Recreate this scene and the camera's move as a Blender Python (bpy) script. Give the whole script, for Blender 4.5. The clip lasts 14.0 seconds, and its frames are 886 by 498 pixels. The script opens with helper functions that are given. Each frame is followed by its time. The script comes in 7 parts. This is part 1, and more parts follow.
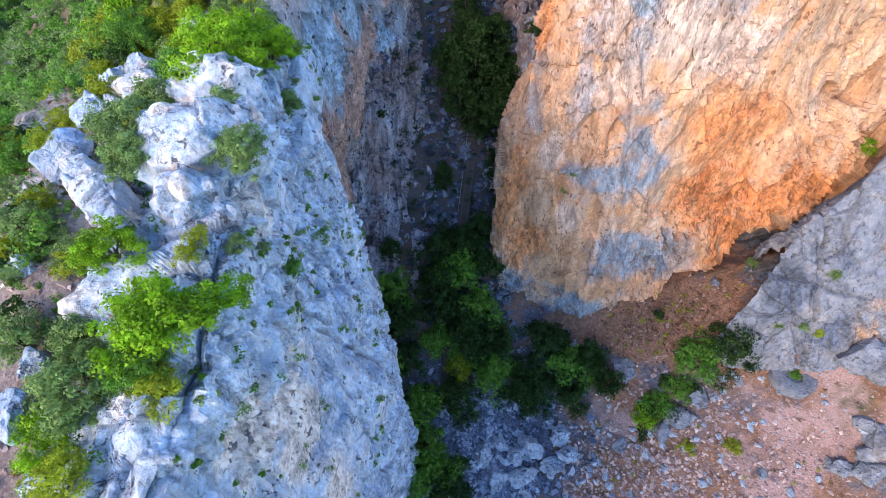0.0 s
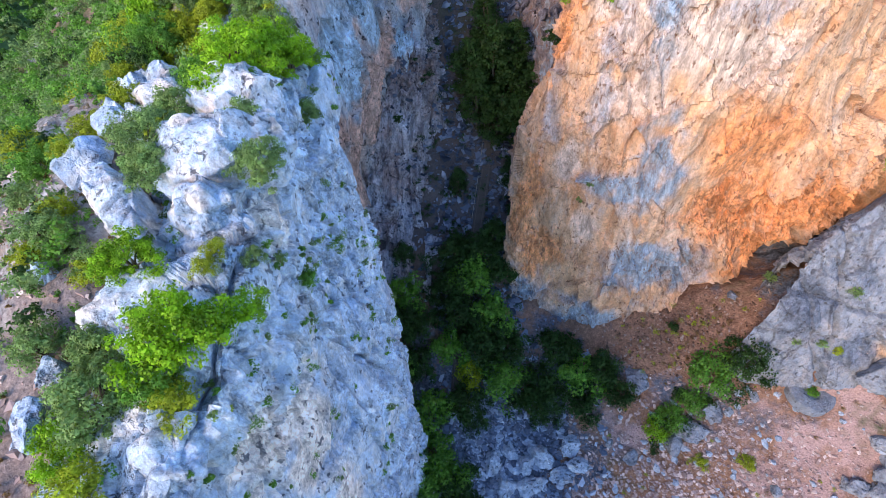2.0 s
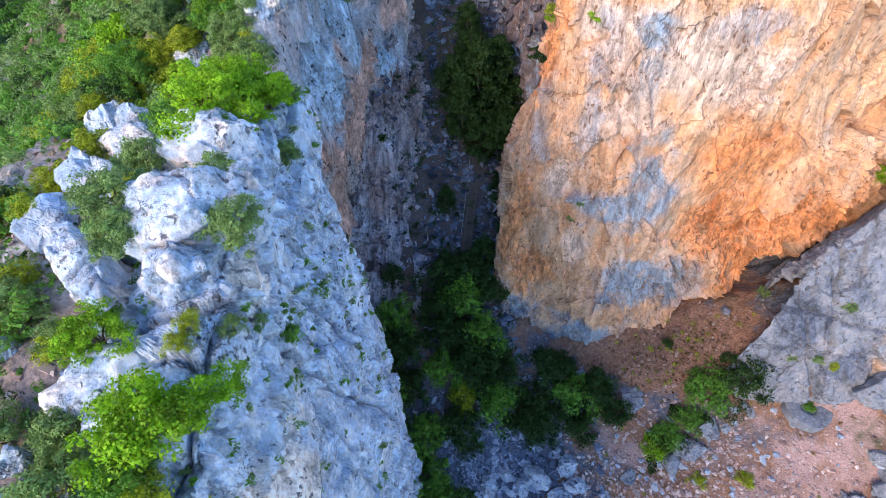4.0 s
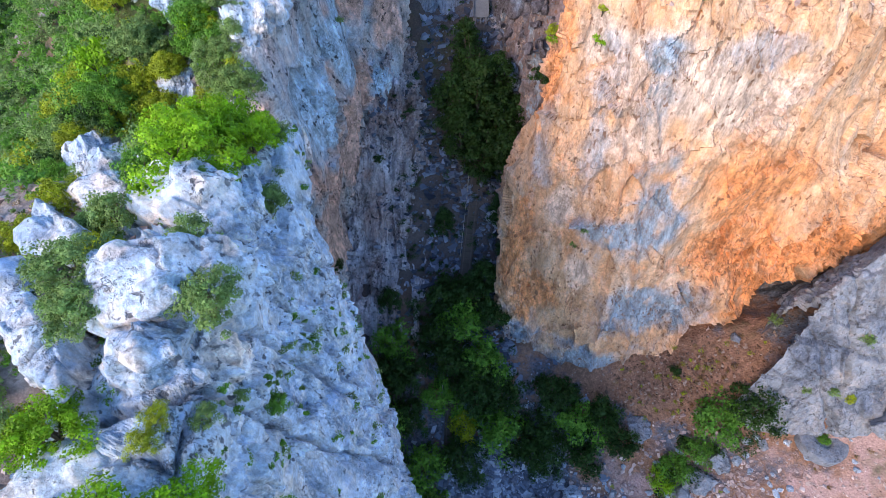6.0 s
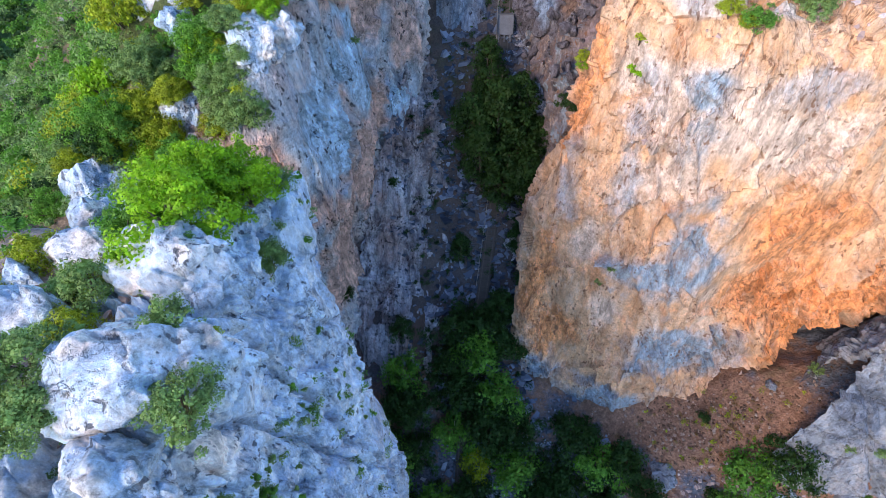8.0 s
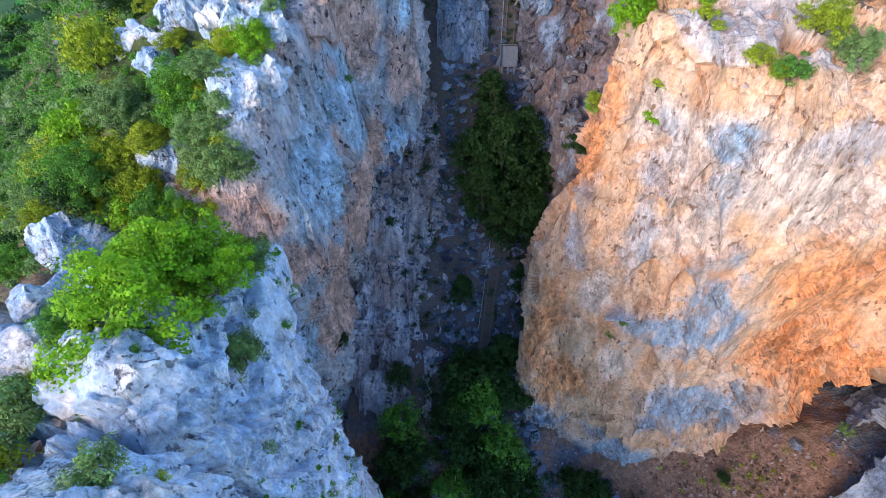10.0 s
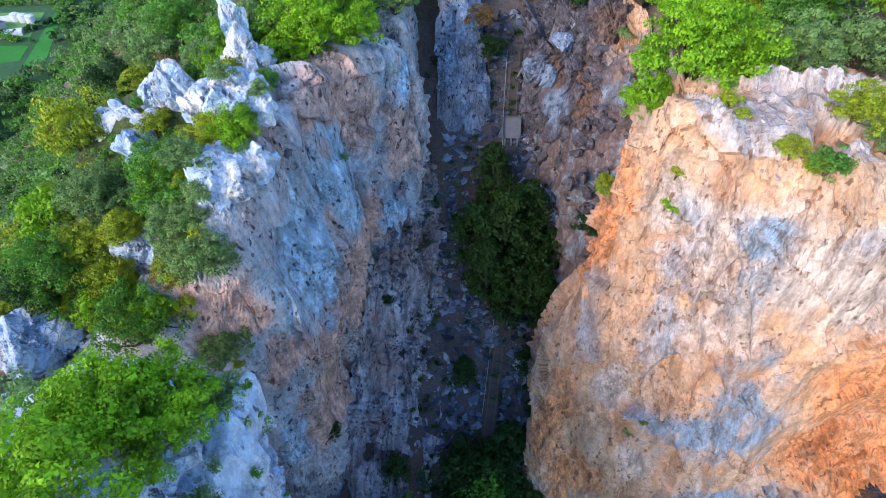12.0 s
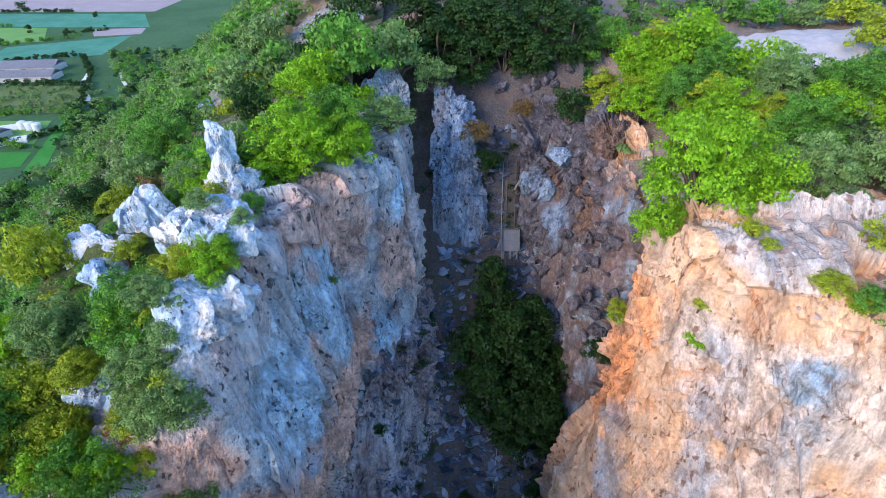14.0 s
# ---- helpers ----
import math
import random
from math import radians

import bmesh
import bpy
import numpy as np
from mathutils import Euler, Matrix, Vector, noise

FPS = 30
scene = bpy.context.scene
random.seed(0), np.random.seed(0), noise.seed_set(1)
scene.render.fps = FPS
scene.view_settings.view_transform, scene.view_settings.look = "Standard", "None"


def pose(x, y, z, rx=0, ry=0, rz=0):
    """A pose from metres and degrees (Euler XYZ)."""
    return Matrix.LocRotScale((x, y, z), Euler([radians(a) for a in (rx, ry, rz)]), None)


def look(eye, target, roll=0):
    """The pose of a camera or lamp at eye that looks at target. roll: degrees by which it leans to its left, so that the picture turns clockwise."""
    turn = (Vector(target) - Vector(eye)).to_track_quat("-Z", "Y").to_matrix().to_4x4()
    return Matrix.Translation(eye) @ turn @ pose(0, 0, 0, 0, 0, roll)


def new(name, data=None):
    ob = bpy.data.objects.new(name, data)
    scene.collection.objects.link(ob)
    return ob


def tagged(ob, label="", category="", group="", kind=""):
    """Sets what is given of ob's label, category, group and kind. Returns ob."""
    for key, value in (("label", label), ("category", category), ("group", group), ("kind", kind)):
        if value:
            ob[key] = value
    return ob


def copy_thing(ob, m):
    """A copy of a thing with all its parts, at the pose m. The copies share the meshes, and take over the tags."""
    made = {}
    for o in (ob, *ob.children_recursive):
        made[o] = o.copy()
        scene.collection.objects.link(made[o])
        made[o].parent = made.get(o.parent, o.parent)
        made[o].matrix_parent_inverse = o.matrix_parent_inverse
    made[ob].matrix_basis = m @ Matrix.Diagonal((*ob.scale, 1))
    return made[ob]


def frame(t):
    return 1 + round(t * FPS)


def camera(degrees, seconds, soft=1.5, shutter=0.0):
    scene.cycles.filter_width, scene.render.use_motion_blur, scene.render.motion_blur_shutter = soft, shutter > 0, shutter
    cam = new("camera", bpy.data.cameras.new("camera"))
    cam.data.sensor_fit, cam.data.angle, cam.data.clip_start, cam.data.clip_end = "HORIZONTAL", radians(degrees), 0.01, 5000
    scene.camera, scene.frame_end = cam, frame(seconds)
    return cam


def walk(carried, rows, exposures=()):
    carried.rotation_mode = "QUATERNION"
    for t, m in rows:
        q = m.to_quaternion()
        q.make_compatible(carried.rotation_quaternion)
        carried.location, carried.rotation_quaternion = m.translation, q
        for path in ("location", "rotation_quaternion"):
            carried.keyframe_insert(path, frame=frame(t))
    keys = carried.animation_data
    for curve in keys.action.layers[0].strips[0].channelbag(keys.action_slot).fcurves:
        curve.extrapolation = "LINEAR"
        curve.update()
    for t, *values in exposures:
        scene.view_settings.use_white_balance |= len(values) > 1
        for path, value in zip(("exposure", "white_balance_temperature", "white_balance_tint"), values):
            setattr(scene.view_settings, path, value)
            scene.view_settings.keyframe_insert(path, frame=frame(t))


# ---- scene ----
cam = camera(78.6, 14.0, soft=0.6)
METRES, EYE, TILT, LEAN, TURN = 36.0, 95.0, -50.0, 0.0, 0.0
ROWS = [
    (0.0, 0.0, 0.0, 0.0, 0.0, 0.0, -0.0),
    (0.5, -0.0019, 0.0003, -0.0016, 0.47, 0.02, -0.47),
    (1.0, -0.004, 0.0019, -0.0022, 0.81, 0.03, -0.8),
    (1.5, -0.0063, 0.0062, 0.0057, 1.04, 0.06, -1.03),
    (2.0, -0.0082, 0.0071, 0.0268, 1.24, 0.06, -1.21),
    (2.5, -0.0106, 0.0114, 0.0524, 1.4, 0.05, -1.3),
    (3.0, -0.0108, 0.0203, 0.0789, 0.73, 0.02, -0.55),
    (5.5, -0.0114, 0.1237, 0.2029, -0.13, 0.27, 0.65),
    (6.0, -0.0124, 0.1489, 0.2306, -0.15, 0.29, 0.76),
    (6.5, -0.0129, 0.1754, 0.2596, -0.13, 0.28, 0.83),
    (7.0, -0.0145, 0.2067, 0.2908, 1.09, 0.34, -0.4),
    (7.5, -0.0154, 0.2382, 0.324, 1.35, 0.34, -0.61),
    (8.0, -0.0156, 0.2718, 0.3578, 1.46, 0.34, -0.66),
    (10.5, -0.0104, 0.4349, 0.5279, 1.76, 2.55, -0.78),
    (11.0, -0.0101, 0.4675, 0.5609, 1.81, 3.91, -0.79),
    (11.5, -0.0112, 0.4988, 0.5929, 1.85, 5.22, -0.77),
    (12.0, -0.0144, 0.5293, 0.6247, 1.86, 6.61, -0.74),
    (12.5, -0.017, 0.5581, 0.6567, 1.9, 8.31, -0.78),
    (13.0, -0.0195, 0.5865, 0.6882, 1.92, 10.25, -0.73),
    (13.5, -0.0239, 0.6133, 0.7177, 1.93, 13.27, -0.68),
    (14.0, -0.0263, 0.6379, 0.7458, 1.42, 16.32, -0.09),
]
walk(cam, exposures=((0.0, 1.64, 6650, 13), (3.0, 1.64, 6650, 13), (8.0, 1.64, 6500, 10), (11.0, 1.57, 6150, 9), (14.0, 1.52, 6100, 8)), rows=[(t, pose(0, 0, EYE, TILT, LEAN, TURN) @ pose(METRES * x, METRES * y, METRES * z, 90 + pitch, roll, yaw)) for t, x, y, z, yaw, pitch, roll in ROWS])

# ---- light ----
world = bpy.data.worlds.new("sky")
scene.world = world
world.use_nodes = True
wn = world.node_tree
sky = wn.nodes.new("ShaderNodeTexSky")
sky.sky_type = "NISHITA"
sky.sun_disc = False
SUN_FROM = Vector((-0.64, -0.72, 0.53)).normalized()
sky.sun_elevation = math.asin(SUN_FROM.z)
sky.sun_rotation = math.atan2(SUN_FROM.x, SUN_FROM.y)
sky.air_density, sky.dust_density, sky.ozone_density = 1.0, 0.2, 3.6
wn.links.new(sky.outputs[0], wn.nodes["Background"].inputs[0])
wn.nodes["Background"].inputs[1].default_value = 0.15
lamp = bpy.data.lights.new("sun", "SUN")
lamp.energy, lamp.angle, lamp.color = 1.3, radians(26), (1.0, 0.76, 0.53)
sun = new("sun", lamp)
sun.matrix_world = look(SUN_FROM * 300, (0, 0, 0))

# ---- noise ----


def hashed(i, j, k, seed):
    h = (i.astype(np.int64) * 374761393 + j.astype(np.int64) * 668265263 + k.astype(np.int64) * 2147483647 + seed * 974634257) & 0xFFFFFFFF
    h = ((h ^ (h >> 13)) * 1274126177) & 0xFFFFFFFF
    h = ((h ^ (h >> 16)) * 2246822519) & 0xFFFFFFFF
    return ((h ^ (h >> 15)) & 0xFFFFFF) / 16777215.0


def value_noise(p, seed=0):
    """Smooth noise from -1 to 1 at the points p."""
    f = np.floor(p)
    w = p - f
    w = w * w * (3 - 2 * w)
    i, j, k = f[:, 0], f[:, 1], f[:, 2]
    out = np.zeros(len(p))
    for a in (0, 1):
        for b in (0, 1):
            for c in (0, 1):
                weight = (w[:, 0] if a else 1 - w[:, 0]) * (w[:, 1] if b else 1 - w[:, 1]) * (w[:, 2] if c else 1 - w[:, 2])
                out += weight * hashed(i + a, j + b, k + c, seed)
    return out * 2 - 1


def fbm(p, size, octaves=4, seed=0, gain=0.5):
    out, amp, q = np.zeros(len(p)), 1.0, p / np.asarray(size, float)
    for o in range(octaves):
        out += amp * value_noise(q + 17.3 * o, seed + o)
        amp, q = amp * gain, q * 2.03
    return out


def blocks(p, size, seed=0):
    """Cells of broken rock: each cell's own height from -1 to 1, its distance from the joint round it, and its tilted face."""
    q = p / np.asarray(size, float)
    f = np.floor(q)
    best, second, own, tilt = np.full(len(p), 9.0), np.full(len(p), 9.0), np.zeros(len(p)), np.zeros(len(p))
    for a in (-1, 0, 1):
        for b in (-1, 0, 1):
            for c in (-1, 0, 1):
                i, j, k = f[:, 0] + a, f[:, 1] + b, f[:, 2] + c
                h = hashed(i, j, k, seed)
                e, f2, f3 = (h * 7.13) % 1, (h * 31.7) % 1, (h * 113.9) % 1
                dx, dy, dz = i + h - q[:, 0], j + e - q[:, 1], k + f2 - q[:, 2]
                d = dx * dx + dy * dy + dz * dz
                near = d < best
                second = np.where(near, best, np.minimum(second, d))
                own = np.where(near, f3, own)
                tilt = np.where(near, dx * ((h * 57.3) % 1 - 0.5) + dy * ((h * 91.1) % 1 - 0.5) + dz * ((h * 17.9) % 1 - 0.5), tilt)
                best = np.where(near, d, best)
    return own * 2 - 1, np.sqrt(second) - np.sqrt(best), tilt * 2


# ---- sheets of land ----


def spline(points, n):
    """n points evenly along a smooth line through the points."""
    p = np.asarray(points, float)
    q = np.vstack([2 * p[0] - p[1], p, 2 * p[-1] - p[-2]])
    t = np.linspace(0, 1, 24)[:-1, None]
    parts = []
    for a, b, c, d in zip(q[:-3], q[1:-2], q[2:-1], q[3:]):
        parts.append(0.5 * (2 * b + (c - a) * t + (2 * a - 5 * b + 4 * c - d) * t * t + (3 * b - a - 3 * c + d) * t ** 3))
    fine = np.vstack(parts + [p[-1:]])
    s = np.concatenate([[0], np.cumsum(np.linalg.norm(np.diff(fine, axis=0), axis=1))])
    want = np.linspace(0, s[-1], n)
    return np.stack([np.interp(want, s, fine[:, k]) for k in range(3)], 1)


def by_station(points, n):
    """As spline, but evenly from point to point, so that lines with the same stations keep together."""
    p = np.asarray(points, float)
    q = np.vstack([2 * p[0] - p[1], p, 2 * p[-1] - p[-2]])
    u = np.linspace(0, len(p) - 1 - 1e-9, n)
    i = u.astype(int)
    t = (u - i)[:, None]
    a, b, c, d = q[i], q[i + 1], q[i + 2], q[i + 3]
    return 0.5 * (2 * b + (c - a) * t + (2 * a - 5 * b + 4 * c - d) * t * t + (3 * b - a - 3 * c + d) * t ** 3)


def loft(lines, step):
    """A grid of points, shape (n, m, 3), over the lines, which run side by side."""
    length = max(np.linalg.norm(np.diff(np.asarray(l, float), axis=0), axis=1).sum() for l in lines)
    n = int(length / step)
    rails = np.stack([by_station(l, n) for l in lines])
    across = np.linalg.norm(np.diff(rails, axis=0), axis=2).sum(0).max()
    m = int(across / step)
    return np.stack([spline(rails[:, i], m) for i in range(n)])


def grid_normals(g):
    du, dv = np.gradient(g, axis=0), np.gradient(g, axis=1)
    n = np.cross(du, dv)
    return n / np.maximum(np.linalg.norm(n, axis=2, keepdims=True), 1e-9)


def broken(g, out, coarse=1.0, mid=0.6, fine=0.22, tall=1.5, seed=0, size=1.0, flute=0.0, joints=(), gain=1.0, slim=(1.0, 1.0)):
    """Displaces the grid as weathered, jointed rock. out: +1 or -1, the side on which the air is.
    flute: depth of upright ribs; joints: open cracks, as planes with width and depth; slim: how far the grain reaches in x and y."""
    sx, sy = slim
    shape = g.shape
    p, n = g.reshape(-1, 3), (grid_normals(g) * out).reshape(-1, 3)
    warp = np.stack([fbm(p, 5 * size, 2, seed + 50 + k) for k in range(3)], 1) * 0.8 * size
    q = p + warp
    d = coarse * fbm(q, (8 * size * sx, 8 * size * sy, 8 * size * tall), 3, seed)
    own, edge, tilt = blocks(q, np.array((4.2 * sx, 4.2 * sy, 4.2 * tall)) * size, seed + 10)
    d += mid * (0.35 * own + 1.0 * tilt - 0.35 * np.clip(1 - edge / 0.06, 0, 1) * (own > 0.3))
    fine = fine * np.clip(0.7 + 1.7 * fbm(p, (6 * size, 6 * size, 6 * size * tall), 3, seed + 33), 0.15, 1.9)
    own, edge, tilt = blocks(q, np.array((1.5 * sx, 1.5 * sy, 1.5 * tall)) * size, seed + 20)
    d += fine * (0.5 * own + 1.0 * tilt)
    own, edge, tilt = blocks(p, np.array((0.62 * sx, 0.62 * sy, 0.62 * tall)) * size, seed + 25)
    d += 0.45 * fine * (0.5 * own + tilt)
    d += 0.45 * fine * fbm(p, 0.55 * size, 3, seed + 30)
    d *= gain
    if flute:
        d += flute * (fbm(p, (2.6 * sx * sx, 2.6 * sy * sy, 40), 3, seed + 60) - 0.9 * np.clip(np.abs(fbm(p, (7 * sx * sx, 7 * sy * sy, 80), 2, seed + 64)) * -9 + 1, 0, 1))
    wander = fbm(p, 2.5, 4, seed + 70) * 0.45
    for nx, ny, nz, off, wide, deep in joints:
        far = np.abs(p @ np.array((nx, ny, nz)) - off + wander)
        d -= deep * np.clip(1 - far / wide, 0, 1)
    return (p + n * d[:, None]).reshape(shape)


def sheet_mesh(name, g, flip=False, smooth=True):
    n, m = g.shape[:2]
    idx = np.arange(n * m).reshape(n, m)
    quads = np.stack([idx[:-1, :-1], idx[1:, :-1], idx[1:, 1:], idx[:-1, 1:]], -1).reshape(-1, 4)
    if flip:
        quads = quads[:, ::-1]
    me = bpy.data.meshes.new(name)
    me.vertices.add(n * m)
    me.vertices.foreach_set("co", g.reshape(-1).astype(np.float32))
    me.loops.add(quads.size)
    me.loops.foreach_set("vertex_index", quads.reshape(-1).astype(np.int32))
    me.polygons.add(len(quads))
    me.polygons.foreach_set("loop_start", np.arange(0, quads.size, 4, dtype=np.int32))
    me.polygons.foreach_set("use_smooth", np.full(len(quads), smooth))
    me.update()
    return me


def painted(me, name, values):
    """A value for each vertex, for the material to read."""
    a = me.attributes.new(name, "FLOAT", "POINT")
    a.data.foreach_set("value", np.clip(values, 0, 1).astype(np.float32))


def land(name, g, material, label, category, flip=False, smooth=True):
    ob = new(name, sheet_mesh(name, g, flip, smooth))
    ob.data.materials.append(material)
    return tagged(ob, label, category, kind="structure")


# ---- materials ----


def nodes_of(name, rough=0.9):
    m = bpy.data.materials.new(name)
    m.use_nodes = True
    bsdf = m.node_tree.nodes["Principled BSDF"]
    bsdf.inputs["Roughness"].default_value = rough
    bsdf.inputs["Specular IOR Level"].default_value = 0.25
    return m, m.node_tree, bsdf


def node(tree, kind, **values):
    n = tree.nodes.new(kind)
    for key, value in values.items():
        if key in n.inputs:
            n.inputs[key].default_value = value
    return n


def position(tree, scale=(1, 1, 1)):
    geo = tree.nodes.new("ShaderNodeNewGeometry")
    m = tree.nodes.new("ShaderNodeMapping")
    m.inputs["Scale"].default_value = scale
    tree.links.new(geo.outputs["Position"], m.inputs["Vector"])
    return m.outputs[0]


def noise_at(tree, vector, scale, detail=5.0, rough=0.6):
    n = node(tree, "ShaderNodeTexNoise", Scale=scale, Detail=detail, Roughness=rough)
    tree.links.new(vector, n.inputs["Vector"])
    return n.outputs["Fac"]


def ramp(tree, fac, *stops):
    r = tree.nodes.new("ShaderNodeValToRGB")
    while len(r.color_ramp.elements) < len(stops):
        r.color_ramp.elements.new(0.5)
    for e, (at, c) in zip(r.color_ramp.elements, stops):
        e.position = at
        e.color = (*c, 1) if isinstance(c, tuple) else (c, c, c, 1)
    tree.links.new(fac, r.inputs[0])
    return r.outputs[0]


def mix(tree, fac, a, b, how="MIX"):
    m = tree.nodes.new("ShaderNodeMix")
    m.data_type, m.blend_type = "RGBA", how
    for socket, value in ((m.inputs["Factor"], fac), (m.inputs["A"], a), (m.inputs["B"], b)):
        if isinstance(value, (int, float)):
            socket.default_value = value
        elif isinstance(value, tuple):
            socket.default_value = (*value, 1)
        else:
            tree.links.new(value, socket)
    return m.outputs["Result"]


def attribute(tree, name):
    a = tree.nodes.new("ShaderNodeAttribute")
    a.attribute_name = name
    return a.outputs["Fac"]


def bump(tree, bsdf, height, strength, distance):
    b = node(tree, "ShaderNodeBump", Strength=strength, Distance=distance)
    tree.links.new(height, b.inputs["Height"])
    tree.links.new(b.outputs[0], bsdf.inputs["Normal"])


def cracks(tree, vector, scale, width):
    """Thin wandering lines: 1 in the line, 0 beside it."""
    n = noise_at(tree, vector, scale, 6, 0.62)
    return ramp(tree, n, (0.5 - width, 0.0), (0.5, 1.0), (0.5 + width, 0.0))


def rock_material(name, main, second, third, dark, tall=0.35, stains=(), rough=0.5, calm=1.0, grain=(1.0, 1.0)):
    """Weathered limestone: broad tints, streaks down the face, lichen specks, thin dark joints. stains: values of the mesh and their colours."""
    m, t, bsdf = nodes_of(name, 0.92)
    gx, gy = grain
    p, streak, thin = position(t), position(t, (gx, gy, tall)), position(t, (gx, gy, tall * 0.3))
    broad = noise_at(t, streak, 0.13, 7, 0.66)
    c = ramp(t, broad, (0.36, second), (0.48, main), (0.60, main), (0.70, third))
    c = mix(t, ramp(t, noise_at(t, streak, 0.75, 6, 0.72), (0.47, 0.0), (0.66, 0.7)), c, third)
    c = mix(t, ramp(t, noise_at(t, thin, 1.0, 5, 0.65), (0.52, 0.0), (0.72, 0.5)), c, second)
    for value, colour in stains:
        edge = mix(t, 0.55, attribute(t, value), noise_at(t, streak, 0.9, 10, 0.78))
        tint = mix(t, ramp(t, noise_at(t, streak, 1.2, 8, 0.78), (0.36, 0.0), (0.64, 1.0)), tuple(0.68 * x for x in colour), tuple(1.3 * x for x in colour))
        c = mix(t, ramp(t, edge, (0.34, 0.0), (0.68, 0.9)), c, tint)
    zone = ramp(t, noise_at(t, streak, 0.2, 5, 0.6), (0.38, 0.35 * calm), (0.58, calm))
    speck = ramp(t, noise_at(t, p, 2.6, 7, 0.8), (0.34, 0.45), (0.5, 1.0), (0.66, 1.4))
    c = mix(t, zone, c, mix(t, 1.0, c, speck, "MULTIPLY"))
    mottle = ramp(t, noise_at(t, streak, 0.6, 11, 0.76), (0.36, 0.55), (0.5, 1.0), (0.64, 1.42))
    c = mix(t, 0.35 + 0.6 * calm, c, mix(t, 1.0, c, mottle, "MULTIPLY"))
    seams = mix(t, 1.0, cracks(t, position(t, (gx, gy, tall * 0.35)), 0.55, 0.02), ramp(t, noise_at(t, p, 0.24, 3), (0.44, 0.0), (0.6, 0.55 * calm)), "MULTIPLY")
    c = mix(t, seams, c, tuple(0.35 * x for x in second))
    flakes = mix(t, 1.0, ramp(t, noise_at(t, streak, 1.5, 9, 0.78), (0.55, 0.0), (0.63, 0.7)), zone, "MULTIPLY")
    c = mix(t, flakes, c, third)
    lines = mix(t, 1.0, cracks(t, streak, 0.2, 0.006), cracks(t, position(t, (gx, gy, tall * 0.6)), 0.5, 0.006), "ADD")
    gate = ramp(t, noise_at(t, p, 0.17, 3), (0.5, 0.0), (0.62, 0.75))
    lines = mix(t, 1.0, lines, gate, "MULTIPLY")
    c = mix(t, lines, c, dark)
    pits = mix(t, 1.0, ramp(t, noise_at(t, position(t, (1, 1, 0.6)), 1.9, 3, 0.55), (0.59, 0.0), (0.64, 0.85)), ramp(t, noise_at(t, p, 0.3, 3), (0.42, 0.0), (0.56, 1.0)), "MULTIPLY")
    c = mix(t, pits, c, dark)
    t.links.new(c, bsdf.inputs["Base Color"])
    h = mix(t, 0.4, noise_at(t, streak, 0.9, 10, 0.78), mix(t, 1.0, noise_at(t, p, 3.0, 7, 0.8), zone, "MULTIPLY"))
    h = mix(t, 1.0, h, mix(t, 0.6, lines, pits, "ADD"), "SUBTRACT")
    bump(t, bsdf, h, min(1.0, 1.5 * rough), 0.8)
    return m


